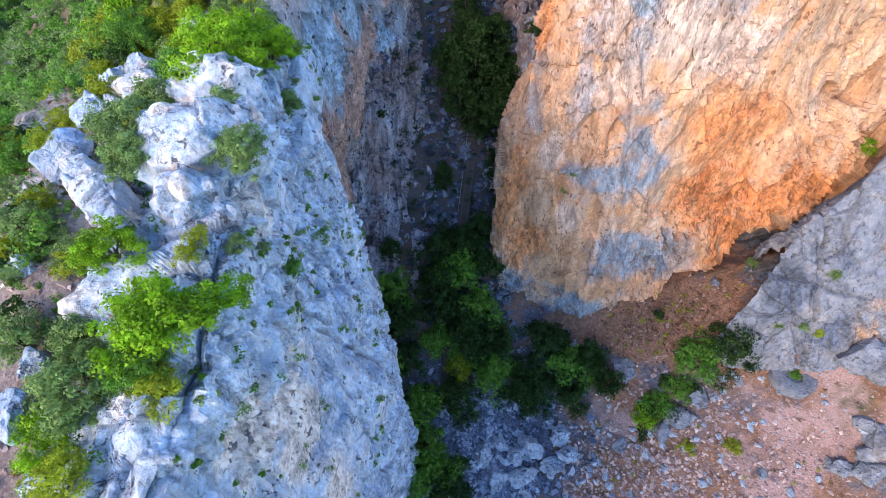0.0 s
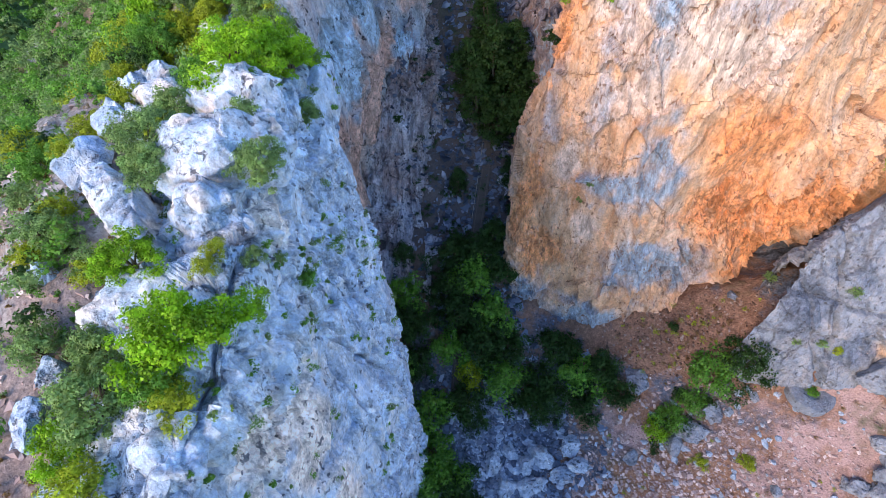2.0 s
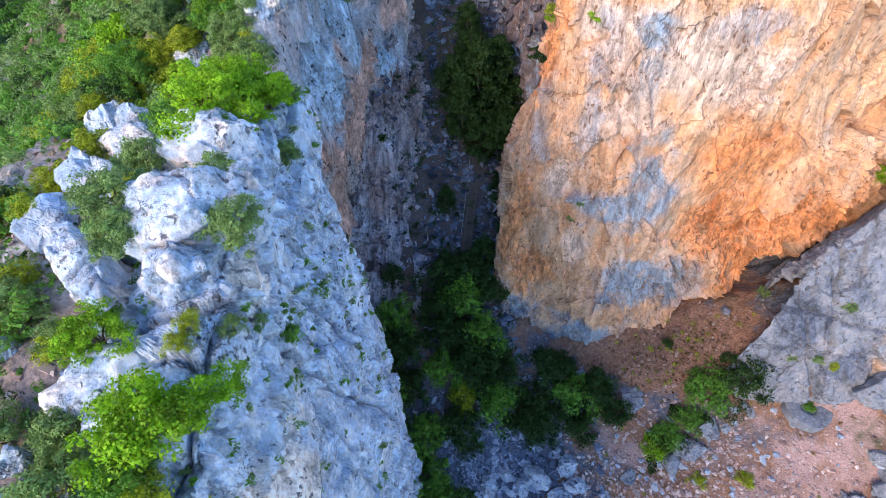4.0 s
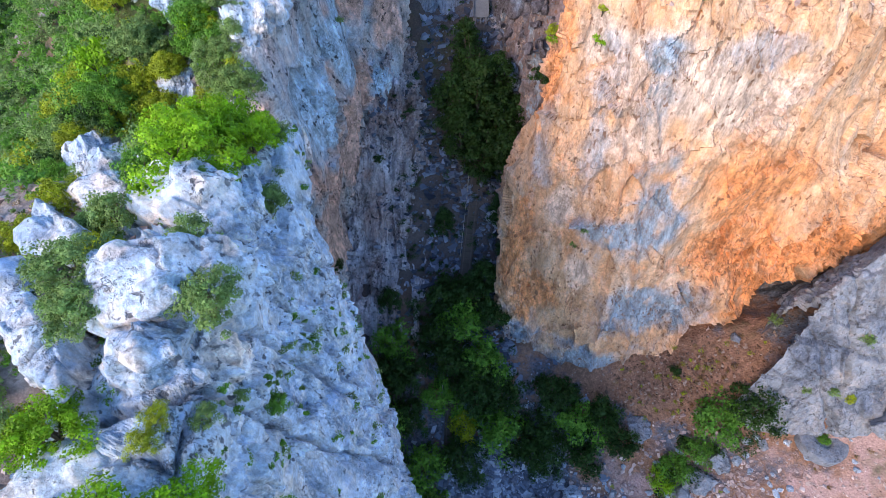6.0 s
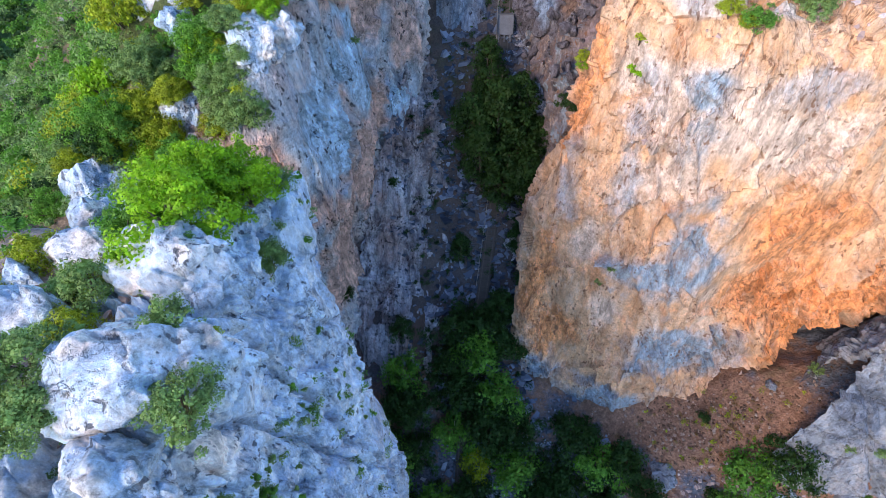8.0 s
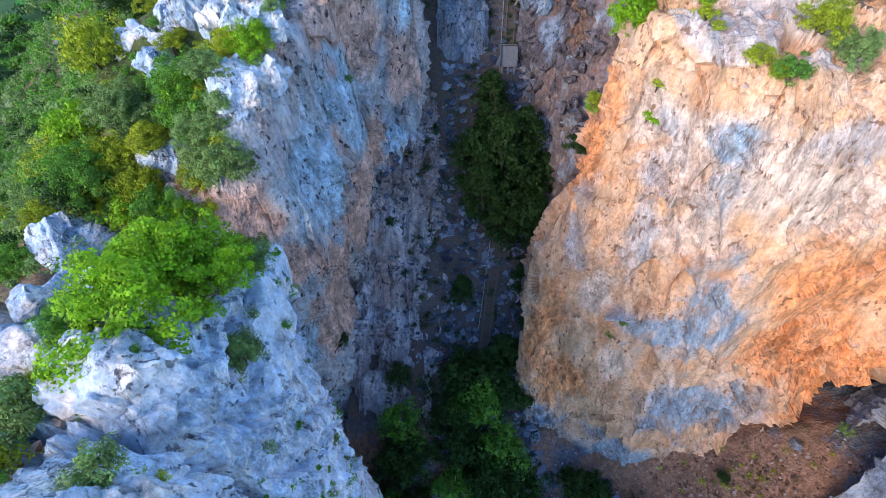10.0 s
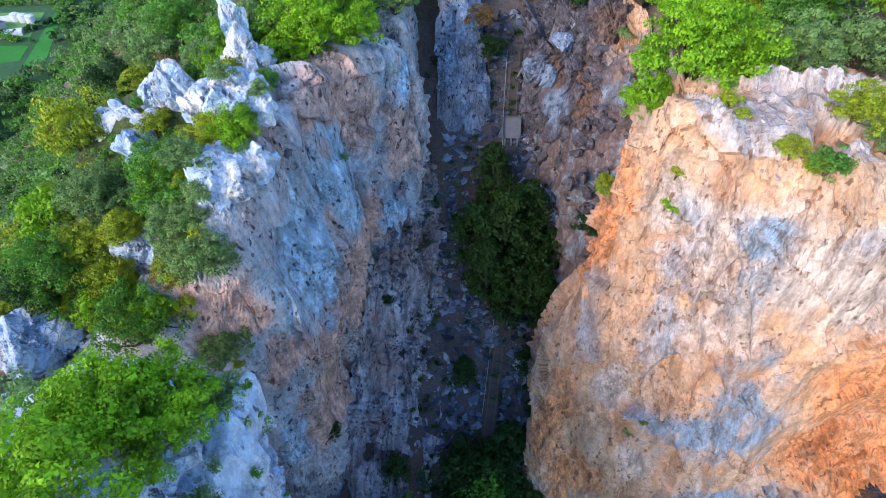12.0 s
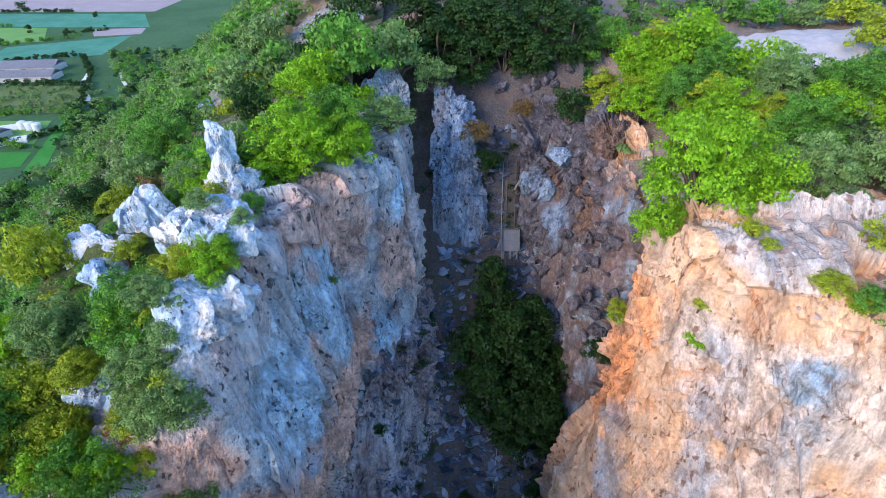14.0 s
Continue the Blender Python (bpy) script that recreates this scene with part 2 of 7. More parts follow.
def ground_material(name, soil, scree, grass, pebble=1.2, gravel=(0.4, 0.36, 0.34)):
    """Soil with scattered stones and dry or green growth. The stones follow the value 'scree', fine gravel 'pink', the growth 'green'."""
    m, t, bsdf = nodes_of(name, 0.97)
    p = position(t)
    c = mix(t, noise_at(t, p, 0.3, 6, 0.65), soil, tuple(0.55 * x for x in soil))
    c = mix(t, ramp(t, noise_at(t, p, 1.5, 5, 0.7), (0.45, 0.0), (0.7, 0.8)), c, tuple(min(1, 1.5 * x) for x in soil))
    v = node(t, "ShaderNodeTexVoronoi", Scale=pebble, Randomness=1.0)
    t.links.new(p, v.inputs["Vector"])
    sep = t.nodes.new("ShaderNodeSeparateColor")
    t.links.new(v.outputs["Color"], sep.inputs[0])
    stones = ramp(t, sep.outputs[0], (0.0, tuple(0.55 * x for x in scree)), (0.5, scree), (1.0, tuple(min(1, 1.5 * x) for x in scree)))
    stones = mix(t, ramp(t, noise_at(t, p, 2.0, 6, 0.75), (0.4, 0.0), (0.65, 0.7)), stones, tuple(0.4 * x for x in scree))
    sc = mix(t, 0.7, attribute(t, "scree"), noise_at(t, p, 0.8, 5, 0.75), "OVERLAY")
    c = mix(t, ramp(t, sc, (0.35, 0.0), (0.55, 1.0)), c, stones)
    fine = mix(t, 0.6, attribute(t, "pink"), noise_at(t, p, 0.9, 6, 0.75), "OVERLAY")
    c = mix(t, ramp(t, fine, (0.2, 0.0), (0.6, 0.9)), c, mix(t, noise_at(t, p, 5.0, 3, 0.8), gravel, tuple(0.5 * x for x in gravel)))
    # gorge shade put into the soil colour; also a darker patch of earth
    shade_and_soil = mix(t, 0.6, attribute(t, "shade_and_soil"), noise_at(t, position(t, (1, 0.35, 0.35)), 0.8, 6, 0.75), "OVERLAY")
    c = mix(t, ramp(t, shade_and_soil, (0.2, 0.0), (0.7, 0.85)), c, mix(t, noise_at(t, p, 0.6, 5, 0.7), (0.055, 0.05, 0.055), (0.15, 0.115, 0.10)))
    gr = mix(t, 0.6, attribute(t, "green"), noise_at(t, p, 0.5, 6, 0.75), "OVERLAY")
    tuft = mix(t, noise_at(t, p, 3.0, 4, 0.7), grass, tuple(0.35 * x for x in grass))
    c = mix(t, ramp(t, gr, (0.42, 0.0), (0.6, 0.95)), c, tuft)
    grain = ramp(t, noise_at(t, p, 4.0, 7, 0.8), (0.33, 0.45), (0.5, 1.0), (0.66, 1.6))
    c = mix(t, 0.85, c, mix(t, 1.0, c, grain, "MULTIPLY"))
    t.links.new(c, bsdf.inputs["Base Color"])
    h = mix(t, 0.5, v.outputs["Distance"], noise_at(t, p, 2.5, 8, 0.75))
    bump(t, bsdf, h, 0.6, 0.35)
    return m


WHITE = rock_material("pale_limestone", (0.55, 0.67, 0.83), (0.32, 0.45, 0.66), (0.86, 0.84, 0.84), (0.07, 0.08, 0.11), tall=0.5, stains=(("warm", (0.94, 0.82, 0.75)),), calm=0.85)
GREY = rock_material("grey_limestone", (0.47, 0.51, 0.57), (0.27, 0.34, 0.46), (0.68, 0.62, 0.61), (0.03, 0.03, 0.04), tall=0.4, stains=(("warm", (0.66, 0.43, 0.35)), ("blue", (0.45, 0.62, 0.78))), calm=0.8, grain=(0.6, 1.0))
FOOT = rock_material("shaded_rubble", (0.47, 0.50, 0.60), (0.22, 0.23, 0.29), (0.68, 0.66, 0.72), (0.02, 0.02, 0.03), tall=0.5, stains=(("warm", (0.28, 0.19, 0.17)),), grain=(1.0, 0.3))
# the near-black brown stain is gorge shade put into the rock colour
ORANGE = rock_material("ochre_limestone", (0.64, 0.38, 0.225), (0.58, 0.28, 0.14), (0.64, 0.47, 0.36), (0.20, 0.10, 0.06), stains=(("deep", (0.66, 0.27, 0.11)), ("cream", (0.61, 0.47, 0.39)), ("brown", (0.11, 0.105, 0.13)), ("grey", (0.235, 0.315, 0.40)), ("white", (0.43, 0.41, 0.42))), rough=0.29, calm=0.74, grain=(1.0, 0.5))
SLAB = rock_material("slab_limestone", (0.245, 0.27, 0.32), (0.165, 0.19, 0.24), (0.37, 0.34, 0.34), (0.09, 0.09, 0.10), tall=0.8, stains=(("warm", (0.66, 0.44, 0.29)), ("dark", (0.13, 0.155, 0.21))), rough=0.4, calm=0.6)
# weathered brown rock, its colour darkened to hold the gorge head's shade
BROWN = rock_material("shaded_brown_rock", (0.13, 0.115, 0.135), (0.075, 0.065, 0.08), (0.25, 0.24, 0.28), (0.03, 0.025, 0.03), tall=0.6, stains=(("warm", (0.20, 0.125, 0.095)), ("blue", (0.21, 0.27, 0.38))))
# blue-grey limestone, its colour lowered for the deep shade at the head
HEAD = rock_material("shaded_blue_grey_slab", (0.25, 0.33, 0.46), (0.12, 0.17, 0.26), (0.40, 0.44, 0.52), (0.02, 0.02, 0.03), tall=0.4, stains=(("warm", (0.22, 0.16, 0.14)),))
BLOCK = rock_material("broken_limestone", (0.42, 0.49, 0.60), (0.31, 0.38, 0.49), (0.58, 0.58, 0.61), (0.10, 0.11, 0.13), tall=0.9, calm=0.5)
FLOOR = ground_material("gorge_ground", (0.28, 0.155, 0.105), (0.14, 0.155, 0.20), (0.06, 0.09, 0.03), 3.1, (0.54, 0.36, 0.34))
HILL = ground_material("hill_ground", (0.22, 0.15, 0.10), (0.36, 0.34, 0.34), (0.09, 0.12, 0.03), 2.7, (0.36, 0.28, 0.26))

# ---- the land ----
RIDGE = []
RIDGE.append([(-4.5, -25, -14), (-4.5, 8, -10), (-4.5, 15, -9), (-4.8, 22, -8), (-5, 28, -6), (-5.8, 34, -4), (-7.5, 41, -1), (-11, 47.5, 1), (-24, 53, 6), (-34, 52, 10)])
RIDGE.append([(-11, -25, 33), (-10.5, 8, 33), (-10.0, 15, 34), (-8.8, 22, 33), (-6.8, 28, 31), (-6.6, 33, 31), (-8.8, 41, 38), (-14, 46.5, 37), (-24, 51.5, 37), (-34, 50, 37)])
RIDGE.append([(-12.5, -25, 47), (-12.5, 8, 47), (-12.0, 15, 48), (-10.6, 22, 46), (-9.6, 28, 45.5), (-8.4, 33, 46), (-9.2, 40.3, 48), (-14.5, 45.8, 48), (-24, 51, 47), (-34, 50, 45)])
RIDGE.append([(-14, -25, 57), (-13.6, 8, 57), (-12.2, 15, 58), (-11.7, 22, 59.5), (-11.4, 28, 57), (-10.5, 33.5, 57.5), (-10.5, 40.3, 56.5), (-14.4, 46.0, 58), (-24, 50, 55), (-34, 49, 52)])
RIDGE.append([(-14.5, -25, 64), (-13, 8, 66.5), (-11.6, 14.5, 67.5), (-12.3, 21.5, 66.5), (-12.7, 27.5, 65.5), (-13.1, 34, 65.5), (-12.4, 41, 66), (-12.7, 46.6, 66.5), (-24, 49, 62), (-34, 48, 56)])
RIDGE.append([(-15.5, -25, 66.5), (-13.6, 8, 68.8), (-12.0, 14.5, 69.5), (-12.6, 21, 70), (-13.0, 27.5, 71.3), (-14.2, 34, 70.3), (-13.8, 41, 69.7), (-13.4, 46.6, 68.6), (-24, 48, 65.5), (-34, 46.5, 59)])
RIDGE.append([(-19, -25, 67), (-16, 8, 68.8), (-15, 16, 70.3), (-15, 22, 70.9), (-15.5, 27.5, 71.6), (-16.5, 34, 71.0), (-16.5, 41, 70.4), (-17, 46, 69.3), (-25, 47, 66.5), (-34, 45.5, 60)])
RIDGE.append([(-24, -25, 66), (-21, 8, 66.5), (-20.5, 18, 68.5), (-20.5, 23, 69.2), (-21.5, 28, 69.8), (-22.5, 34, 70.0), (-24, 40, 69.8), (-26, 43.5, 67.5), (-31, 44, 64), (-38, 42, 58)])
FAR_LEFT = []
FAR_LEFT.append([(-40, 50, 16), (-32, 54, 8), (-27, 58, 3), (-21, 62, 4), (-17, 64.5, 8), (-16, 72, 12), (-14, 78, 15), (-11, 84, 22), (-8.5, 90, 32), (-6.5, 94.5, 38), (-7, 102, 42), (-6, 110, 48)])
FAR_LEFT.append([(-40, 52, 34), (-32, 55.5, 32), (-26, 59, 30), (-20.7, 62.5, 30), (-18.3, 66, 30), (-17.7, 72.3, 31), (-16, 78, 33), (-12.5, 82.5, 35), (-9, 89, 40), (-6.6, 94.2, 45), (-7.5, 102, 48), (-6.5, 110, 54)])
FAR_LEFT.append([(-40, 53.5, 46), (-32, 56.5, 45), (-25, 60, 44), (-19.5, 62.8, 44), (-17, 65.6, 45), (-14.6, 73, 47), (-13.6, 78.5, 46), (-11, 85, 46), (-7.0, 89.5, 48), (-5.4, 94, 53), (-7.8, 102, 56), (-7, 110, 60)])
FAR_LEFT.append([(-41, 55, 50), (-33, 57.5, 53), (-26, 60.3, 55), (-19.3, 63.2, 56.5), (-17.2, 66.5, 57), (-15.9, 72, 59), (-14.8, 77, 60.5), (-11.8, 85, 59), (-8.3, 90.2, 58), (-5.4, 94.2, 62), (-8, 102, 64), (-7.5, 110, 67)])
FAR_LEFT.append([(-42, 56, 51), (-35, 59, 55.5), (-28.3, 61.3, 59.3), (-22.3, 63, 66.3), (-18.5, 67.3, 70.3), (-16.4, 73, 69.8), (-15.2, 78, 71), (-12.8, 85, 69), (-9.3, 91.5, 69), (-7.2, 95.2, 70.5), (-8.8, 102, 72), (-8, 111, 73)])
FAR_LEFT.append([(-45, 61, 46), (-39, 64, 53), (-33, 67, 58), (-28, 70, 66), (-24, 74, 71), (-21.5, 79, 71.5), (-19.5, 84, 71), (-17, 89, 71), (-14.5, 95, 72), (-13, 99, 73), (-13, 106, 74), (-10, 116, 74)])
RIGHT = []
RIGHT.append([(90, 66, 40), (62, 60, 32), (50, 58.6, 27), (44, 56.5, 20), (38, 54, 16), (31, 52.5, 10), (26, 52, 3), (21, 54.5, 2), (14, 57.5, 2), (10.0, 60.5, 3), (10.2, 67, 8), (12, 76, 15), (13, 88, 26), (12, 98, 40), (9, 106, 52)])
RIGHT.append([(90, 66, 58), (64, 61.5, 47), (52, 56.8, 43.5), (46, 57.2, 43), (38.5, 58.4, 40), (33, 57.4, 35), (27, 56.2, 34), (20.5, 58.8, 33), (14.2, 63.2, 32), (9.3, 68, 33), (10.4, 73, 35), (12.4, 80, 39), (14, 89, 44), (13.5, 98, 52), (10, 106, 60)])
RIGHT.append([(90, 67, 66), (64, 64, 62), (52, 62.5, 59), (45, 59.5, 58), (37, 58.6, 54), (31, 58.6, 56), (25, 59.6, 56), (20.5, 62, 55), (16.5, 65.5, 54), (12.9, 68.8, 52), (14.6, 74, 54), (16.4, 80, 55), (17.3, 87, 56), (16.5, 98, 60), (12, 106, 64)])
RIGHT.append([(90, 68, 74), (64, 65, 72), (52, 64, 71), (44, 62.5, 70), (36, 61.0, 69.4), (31, 60.6, 70.6), (26, 61.2, 71.8), (21, 64.2, 71.6), (17.3, 67.6, 71), (14.8, 70.3, 70.3), (16.2, 75, 68.2), (17, 81, 66.5), (17.5, 89, 66.5), (17, 98, 66), (13.5, 108, 67)])
RIGHT.append([(90, 72, 75), (65, 70, 74), (53, 70, 73), (46, 70, 72.5), (38, 67, 72.2), (32, 66, 72.8), (27, 66.4, 73.6), (22.5, 68, 74), (18.6, 70.4, 73.4), (16.6, 72.6, 71.4), (17.4, 76, 68.6), (18.6, 82, 66.5), (19, 90, 66.5), (18.5, 99, 67), (14.5, 110, 68)])
RIGHT.append([(90, 80, 74), (66, 79, 73), (54, 79, 72.5), (47, 79, 72.2), (39, 79, 72), (33, 79, 71.8), (29, 79.5, 71.5), (26, 80, 71), (24, 80, 70.5), (21.5, 79, 68.5), (21, 80.5, 66), (22, 84, 65), (23, 90, 65), (22, 101, 69), (16, 115, 70)])
GREY_SLAB = []
GREY_SLAB.append([(40.5, 42.5, 15), (48, 39.5, 19), (55, 38.2, 21), (63, 39, 24), (80, 42, 28)])
GREY_SLAB.append([(44.4, 44.8, 27), (50, 43.0, 30), (56, 43.2, 33), (64, 45, 36), (82, 47, 40)])
GREY_SLAB.append([(47.2, 47.6, 38.0), (51.8, 50.2, 43.5), (57, 52.5, 48.2), (66, 56, 53), (84, 55, 55)])
GREY_SLAB.append([(48.2, 50, 36.5), (54, 53.4, 41.5), (60, 56.4, 45.5), (69, 59, 50), (86, 60, 55)])
GREY_SLAB.append([(46, 53, 22), (52, 57, 26), (58, 60, 30), (70, 63, 36), (88, 64, 42)])


def soft(x):
    return np.logaddexp(0, x / 2.0) * 2.0


def floor_height(x, y):
    """The gorge's floor: a steep ramp up between the walls, and the slope on its right."""
    base = np.interp(y, [-60, 10, 25, 36, 45, 53, 63, 73, 87, 97, 104, 110, 118, 128], [-10, -8.5, -5.5, -2, 2.5, 7.5, 13.5, 19.2, 32, 45.5, 54, 62.5, 71.5, 74])
    rise = np.interp(y, [-40, 10, 30, 38, 46, 54, 58, 63, 70], [0.30, 0.34, 0.46, 0.56, 0.78, 0.64, 0.46, 0.30, 0.3])
    return np.minimum(base + rise * soft(x - 19) + 0.08 * soft(-5 - x) + 0.25 * soft(x - 8) * (y > 62), np.where(x > 18, 60.5, 75))


def field(x0, x1, y0, y1, step, height, seed, rough):
    xs, ys = np.arange(x0, x1, step), np.arange(y0, y1, step)
    x, y = np.meshgrid(xs, ys, indexing="ij")
    g = np.stack([x, y, height(x, y)], -1)
    p = g.reshape(-1, 3)
    own, edge, tilt = blocks(p, 1.7, seed)
    d = rough * (0.8 * fbm(p, 7, 4, seed) + 0.25 * own + 0.3 * tilt + 0.22 * fbm(p, 0.9, 3, seed + 5))
    g[..., 2] += d.reshape(x.shape)
    return g


def patch(p, centre, radii, seed=0, ragged=0.5):
    """1 within an uneven spot round the centre, 0 outside."""
    r = np.linalg.norm((p - np.array(centre)) / np.array(radii), axis=1)
    r += ragged * fbm(p, 3.0, 4, seed + 200)
    return np.clip((1.35 - r) / 0.8, 0, 1)


def spots(p, seed, *rows):
    out = np.zeros(len(p))
    for c, r in rows:
        out = np.maximum(out, patch(p, c, r, seed))
    return out


g = broken(loft(RIDGE, 0.25), 1, 0.55, 1.0, 0.34, 1.4, 3, joints=(
    (0.25, 0.97, 0.0, 20.5, 0.35, 0.9), (0.1, 0.99, 0.1, 37.6, 0.45, 1.6), (0.6, 0.75, 0.3, 33.5, 0.4, 1.3), (-0.2, 0.95, 0.2, 37.6, 0.4, 1.5), (0.95, 0.0, -0.3, -33.2, 0.35, 1.3),
    (0.3, 0.9, -0.3, -8.6, 0.4, 0.8), (0.9, 0.1, 0.42, 16.2, 0.3, 0.6), (0.2, 0.8, 0.55, 62.0, 0.4, 0.7), (0.0, 0.45, 0.9, 68.5, 0.5, 0.5)))
ridge = land("ridge", g, WHITE, "pale blue-white limestone ridge dropping sheer into the gorge", "cliff", smooth=False)
p = g.reshape(-1, 3)
painted(ridge.data, "warm", spots(p, 4, ((-11.8, 17.3, 53.7), (3, 3.6, 8)), ((-12.2, 12.7, 60.4), (3, 2.8, 7)), ((-12.5, 24.6, 69.4), (1.5, 2.6, 3)), ((-9.8, 16.1, 42), (2, 2.6, 8)), ((-12, 9, 50), (2, 3, 9))))
g = broken(loft(FAR_LEFT, 0.32), 1, 0.9, 1.15, 0.42, 2.4, 5, 1.2, 0.65, (
    (0.3, 0.95, 0.05, 78.0, 0.6, 2.0), (0.2, 0.97, -0.05, 85.5, 0.7, 2.2), (0.3, 0.95, 0.0, 67.0, 0.5, 1.6), (0.4, 0.9, 0.1, 64.5, 0.45, 1.0), (0.1, 0.99, 0.0, 99.3, 1.0, 3.6), (0.3, 0.9, 0.3, 80.0, 0.4, 0.9), (0.25, 0.96, 0.0, 73.0, 0.45, 1.3)), slim=(2.4, 1.0))
cliff_left = land("cliff_left", g, GREY, "tall grey and brown limestone wall of the gorge", "cliff", smooth=False)
p = g.reshape(-1, 3)
pale = spots(p, 17, ((-16.6, 69.5, 55), (3.6, 6.2, 7.6)), ((-13.4, 77.3, 56), (2.1, 3.6, 5.0)), ((-7.8, 91.6, 64.0), (1.7, 2.2, 3.1)), ((-10.4, 86.6, 47.4), (1.4, 2.4, 3.3)), ((-20.8, 61.2, 32.6), (1.6, 1.7, 4.8)), ((-15, 79, 60.6), (3, 4.6, 4.4)), ((-16.4, 66.9, 66.8), (2, 1.7, 3.2)), ((-7, 88, 42), (2.5, 3, 6)), ((-9, 83, 40), (2, 2, 5)))
bands = np.clip(0.22 + 0.7 * fbm(p, (4.5, 4.5, 40), 3, 71), 0, 1) + spots(p, 7, ((-13.5, 81.1, 68.4), (3.9, 9, 4.8)), ((-13.0, 85.7, 64.9), (3, 5, 5)), ((-12.5, 84.4, 47), (2.6, 4.5, 5)), ((-14.1, 78.2, 38.5), (2.4, 3.1, 8.3)), ((-16.6, 68, 43.5), (2, 2.4, 3.6)), ((-16.4, 72.3, 38.1), (2, 4, 7.4)), ((-22, 61.9, 56.5), (4, 2.5, 4)), ((-19.4, 63.3, 46.0), (2.6, 3, 4)), ((-16.8, 69.5, 30.2), (2, 3, 7)), ((-8.4, 104, 67.7), (1.6, 4, 3.5)), ((-8.6, 89.8, 57), (2.2, 3.4, 5.5)), ((-15.5, 76.1, 56.8), (1.5, 2.6, 1.8)), ((-12.6, 78, 48.9), (2, 2.4, 8)), ((-9.6, 85, 44), (2.2, 1.6, 3.6)), ((-18.5, 64.9, 43.5), (2.2, 1.8, 2.6)), ((-17.5, 70, 34), (2.5, 4.5, 8)), ((-18.5, 64.5, 33), (3, 2.5, 7)), ((-21.8, 61.8, 56.3), (3, 1.6, 4.5)))
painted(cliff_left.data, "warm", bands * (1 - 0.85 * pale))
painted(cliff_left.data, "blue", pale)
g = loft(RIGHT, 0.35)
# the lower right part of the face lies deep under an overhanging lip
into = (g[..., 0] - np.interp(g[..., 2], [28, 33, 38, 47, 56, 66], [35, 40, 45, 48.5, 53, 61]) + 1.2 * fbm(g.reshape(-1, 3), 5, 3, 91).reshape(g.shape[:2])) / 1.2
g[..., 1] += 0.9 * np.clip(into, 0, 1) * (g[..., 1] < 66) * np.clip((66 - g[..., 2]) / 6, 0, 1)
back = np.clip((g[..., 1].reshape(-1) - 72) / 6, 0, 1)
ledges = (np.clip((g[..., 0] - 34 - 0.25 * (g[..., 2] - 40)) / 7, 0, 1) * np.clip((66 - g[..., 2]) / 8, 0, 1)).reshape(-1)
g = broken(g, 1, 0.7, 1.15, 0.3, 1.6, 8, 1.2, 0.3, (
    (0.75, 0.1, -0.65, -6.5, 0.4, 0.8), (0.7, 0.1, -0.7, 6.0, 0.35, 0.9), (0.95, 0.3, 0.1, 46.0, 0.35, 0.6), (0.9, 0.1, 0.4, 42.0, 0.3, 0.5), (0.2, 0.97, 0.0, 74.5, 0.8, 2.0), (0.1, 0.99, 0.1, 92.0, 0.7, 1.6), (0.1, 0.99, -0.1, 78.0, 0.6, 1.2)), 1 + 0.9 * back + 1.3 * ledges, (1.0, 2.0))
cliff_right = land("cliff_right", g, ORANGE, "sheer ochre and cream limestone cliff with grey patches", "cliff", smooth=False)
p = g.reshape(-1, 3)
grey = spots(p, 9, ((27.0, 57.4, 45.5), (4.3, 2.9, 7.8)), ((22.8, 58.5, 41.4), (6.1, 3.0, 3.9)), ((30.6, 55.2, 26.5), (7.8, 3.9, 6.5)), ((23.8, 60.9, 66.2), (2.5, 1.8, 2.1)), ((22, 54.6, 10), (11.7, 5.9, 6.5)), ((12.8, 59.6, 11), (4.9, 5.2, 7.2)), ((10, 58, 8), (6.5, 6.5, 7.8)))
grey = np.maximum(grey, 0.55 * spots(p, 10, ((13.3, 66.4, 49.4), (2.1, 3.9, 7.8)), ((18.8, 63.4, 52.9), (1.7, 2.7, 8.5)), ((18.6, 63.7, 61), (2.5, 2.1, 3.2)), ((18.2, 64.8, 64.6), (2.1, 2.1, 1.8)), ((37.5, 56.3, 25.5), (4.2, 3.3, 4.5)), ((24, 61, 60), (2, 2, 4)), ((33, 60, 67), (5, 3, 1.6))))
painted(cliff_right.data, "grey", np.maximum(grey * np.clip(1.15 + 0.7 * fbm(p, (2.2, 2.2, 4.0), 4, 93), 0, 1), np.clip((p[:, 1] - 76) / 4, 0, 1) * np.clip(fbm(p, (2, 2, 4), 3, 99) * 1.5, 0, 0.7)))
# darkens the wall inside the gorge, where its shade is put into the colour
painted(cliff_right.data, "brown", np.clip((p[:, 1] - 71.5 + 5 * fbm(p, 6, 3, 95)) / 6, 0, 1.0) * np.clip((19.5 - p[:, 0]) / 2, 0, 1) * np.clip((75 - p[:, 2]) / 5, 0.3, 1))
painted(cliff_right.data, "white", np.clip((p[:, 2] - 72.0 + 2.2 * fbm(p, 5, 4, 97)) / 2.0, 0, 0.8) * (p[:, 0] > 17.5))
painted(cliff_right.data, "deep", spots(p, 19, ((38.2, 57.8, 50), (6.6, 3, 6)), ((14.2, 71.5, 58), (1.6, 4.6, 9)), ((42.1, 57.6, 39), (11, 4, 6)), ((11.3, 65, 33), (2.4, 3, 11)), ((14.6, 61.5, 21.8), (3.4, 3, 6)), ((47, 57, 30), (6, 4, 6)), ((53, 58, 40), (8, 5, 7)), ((16, 95, 56), (2.5, 1.3, 9)), ((17, 84, 62), (2, 2, 6))))
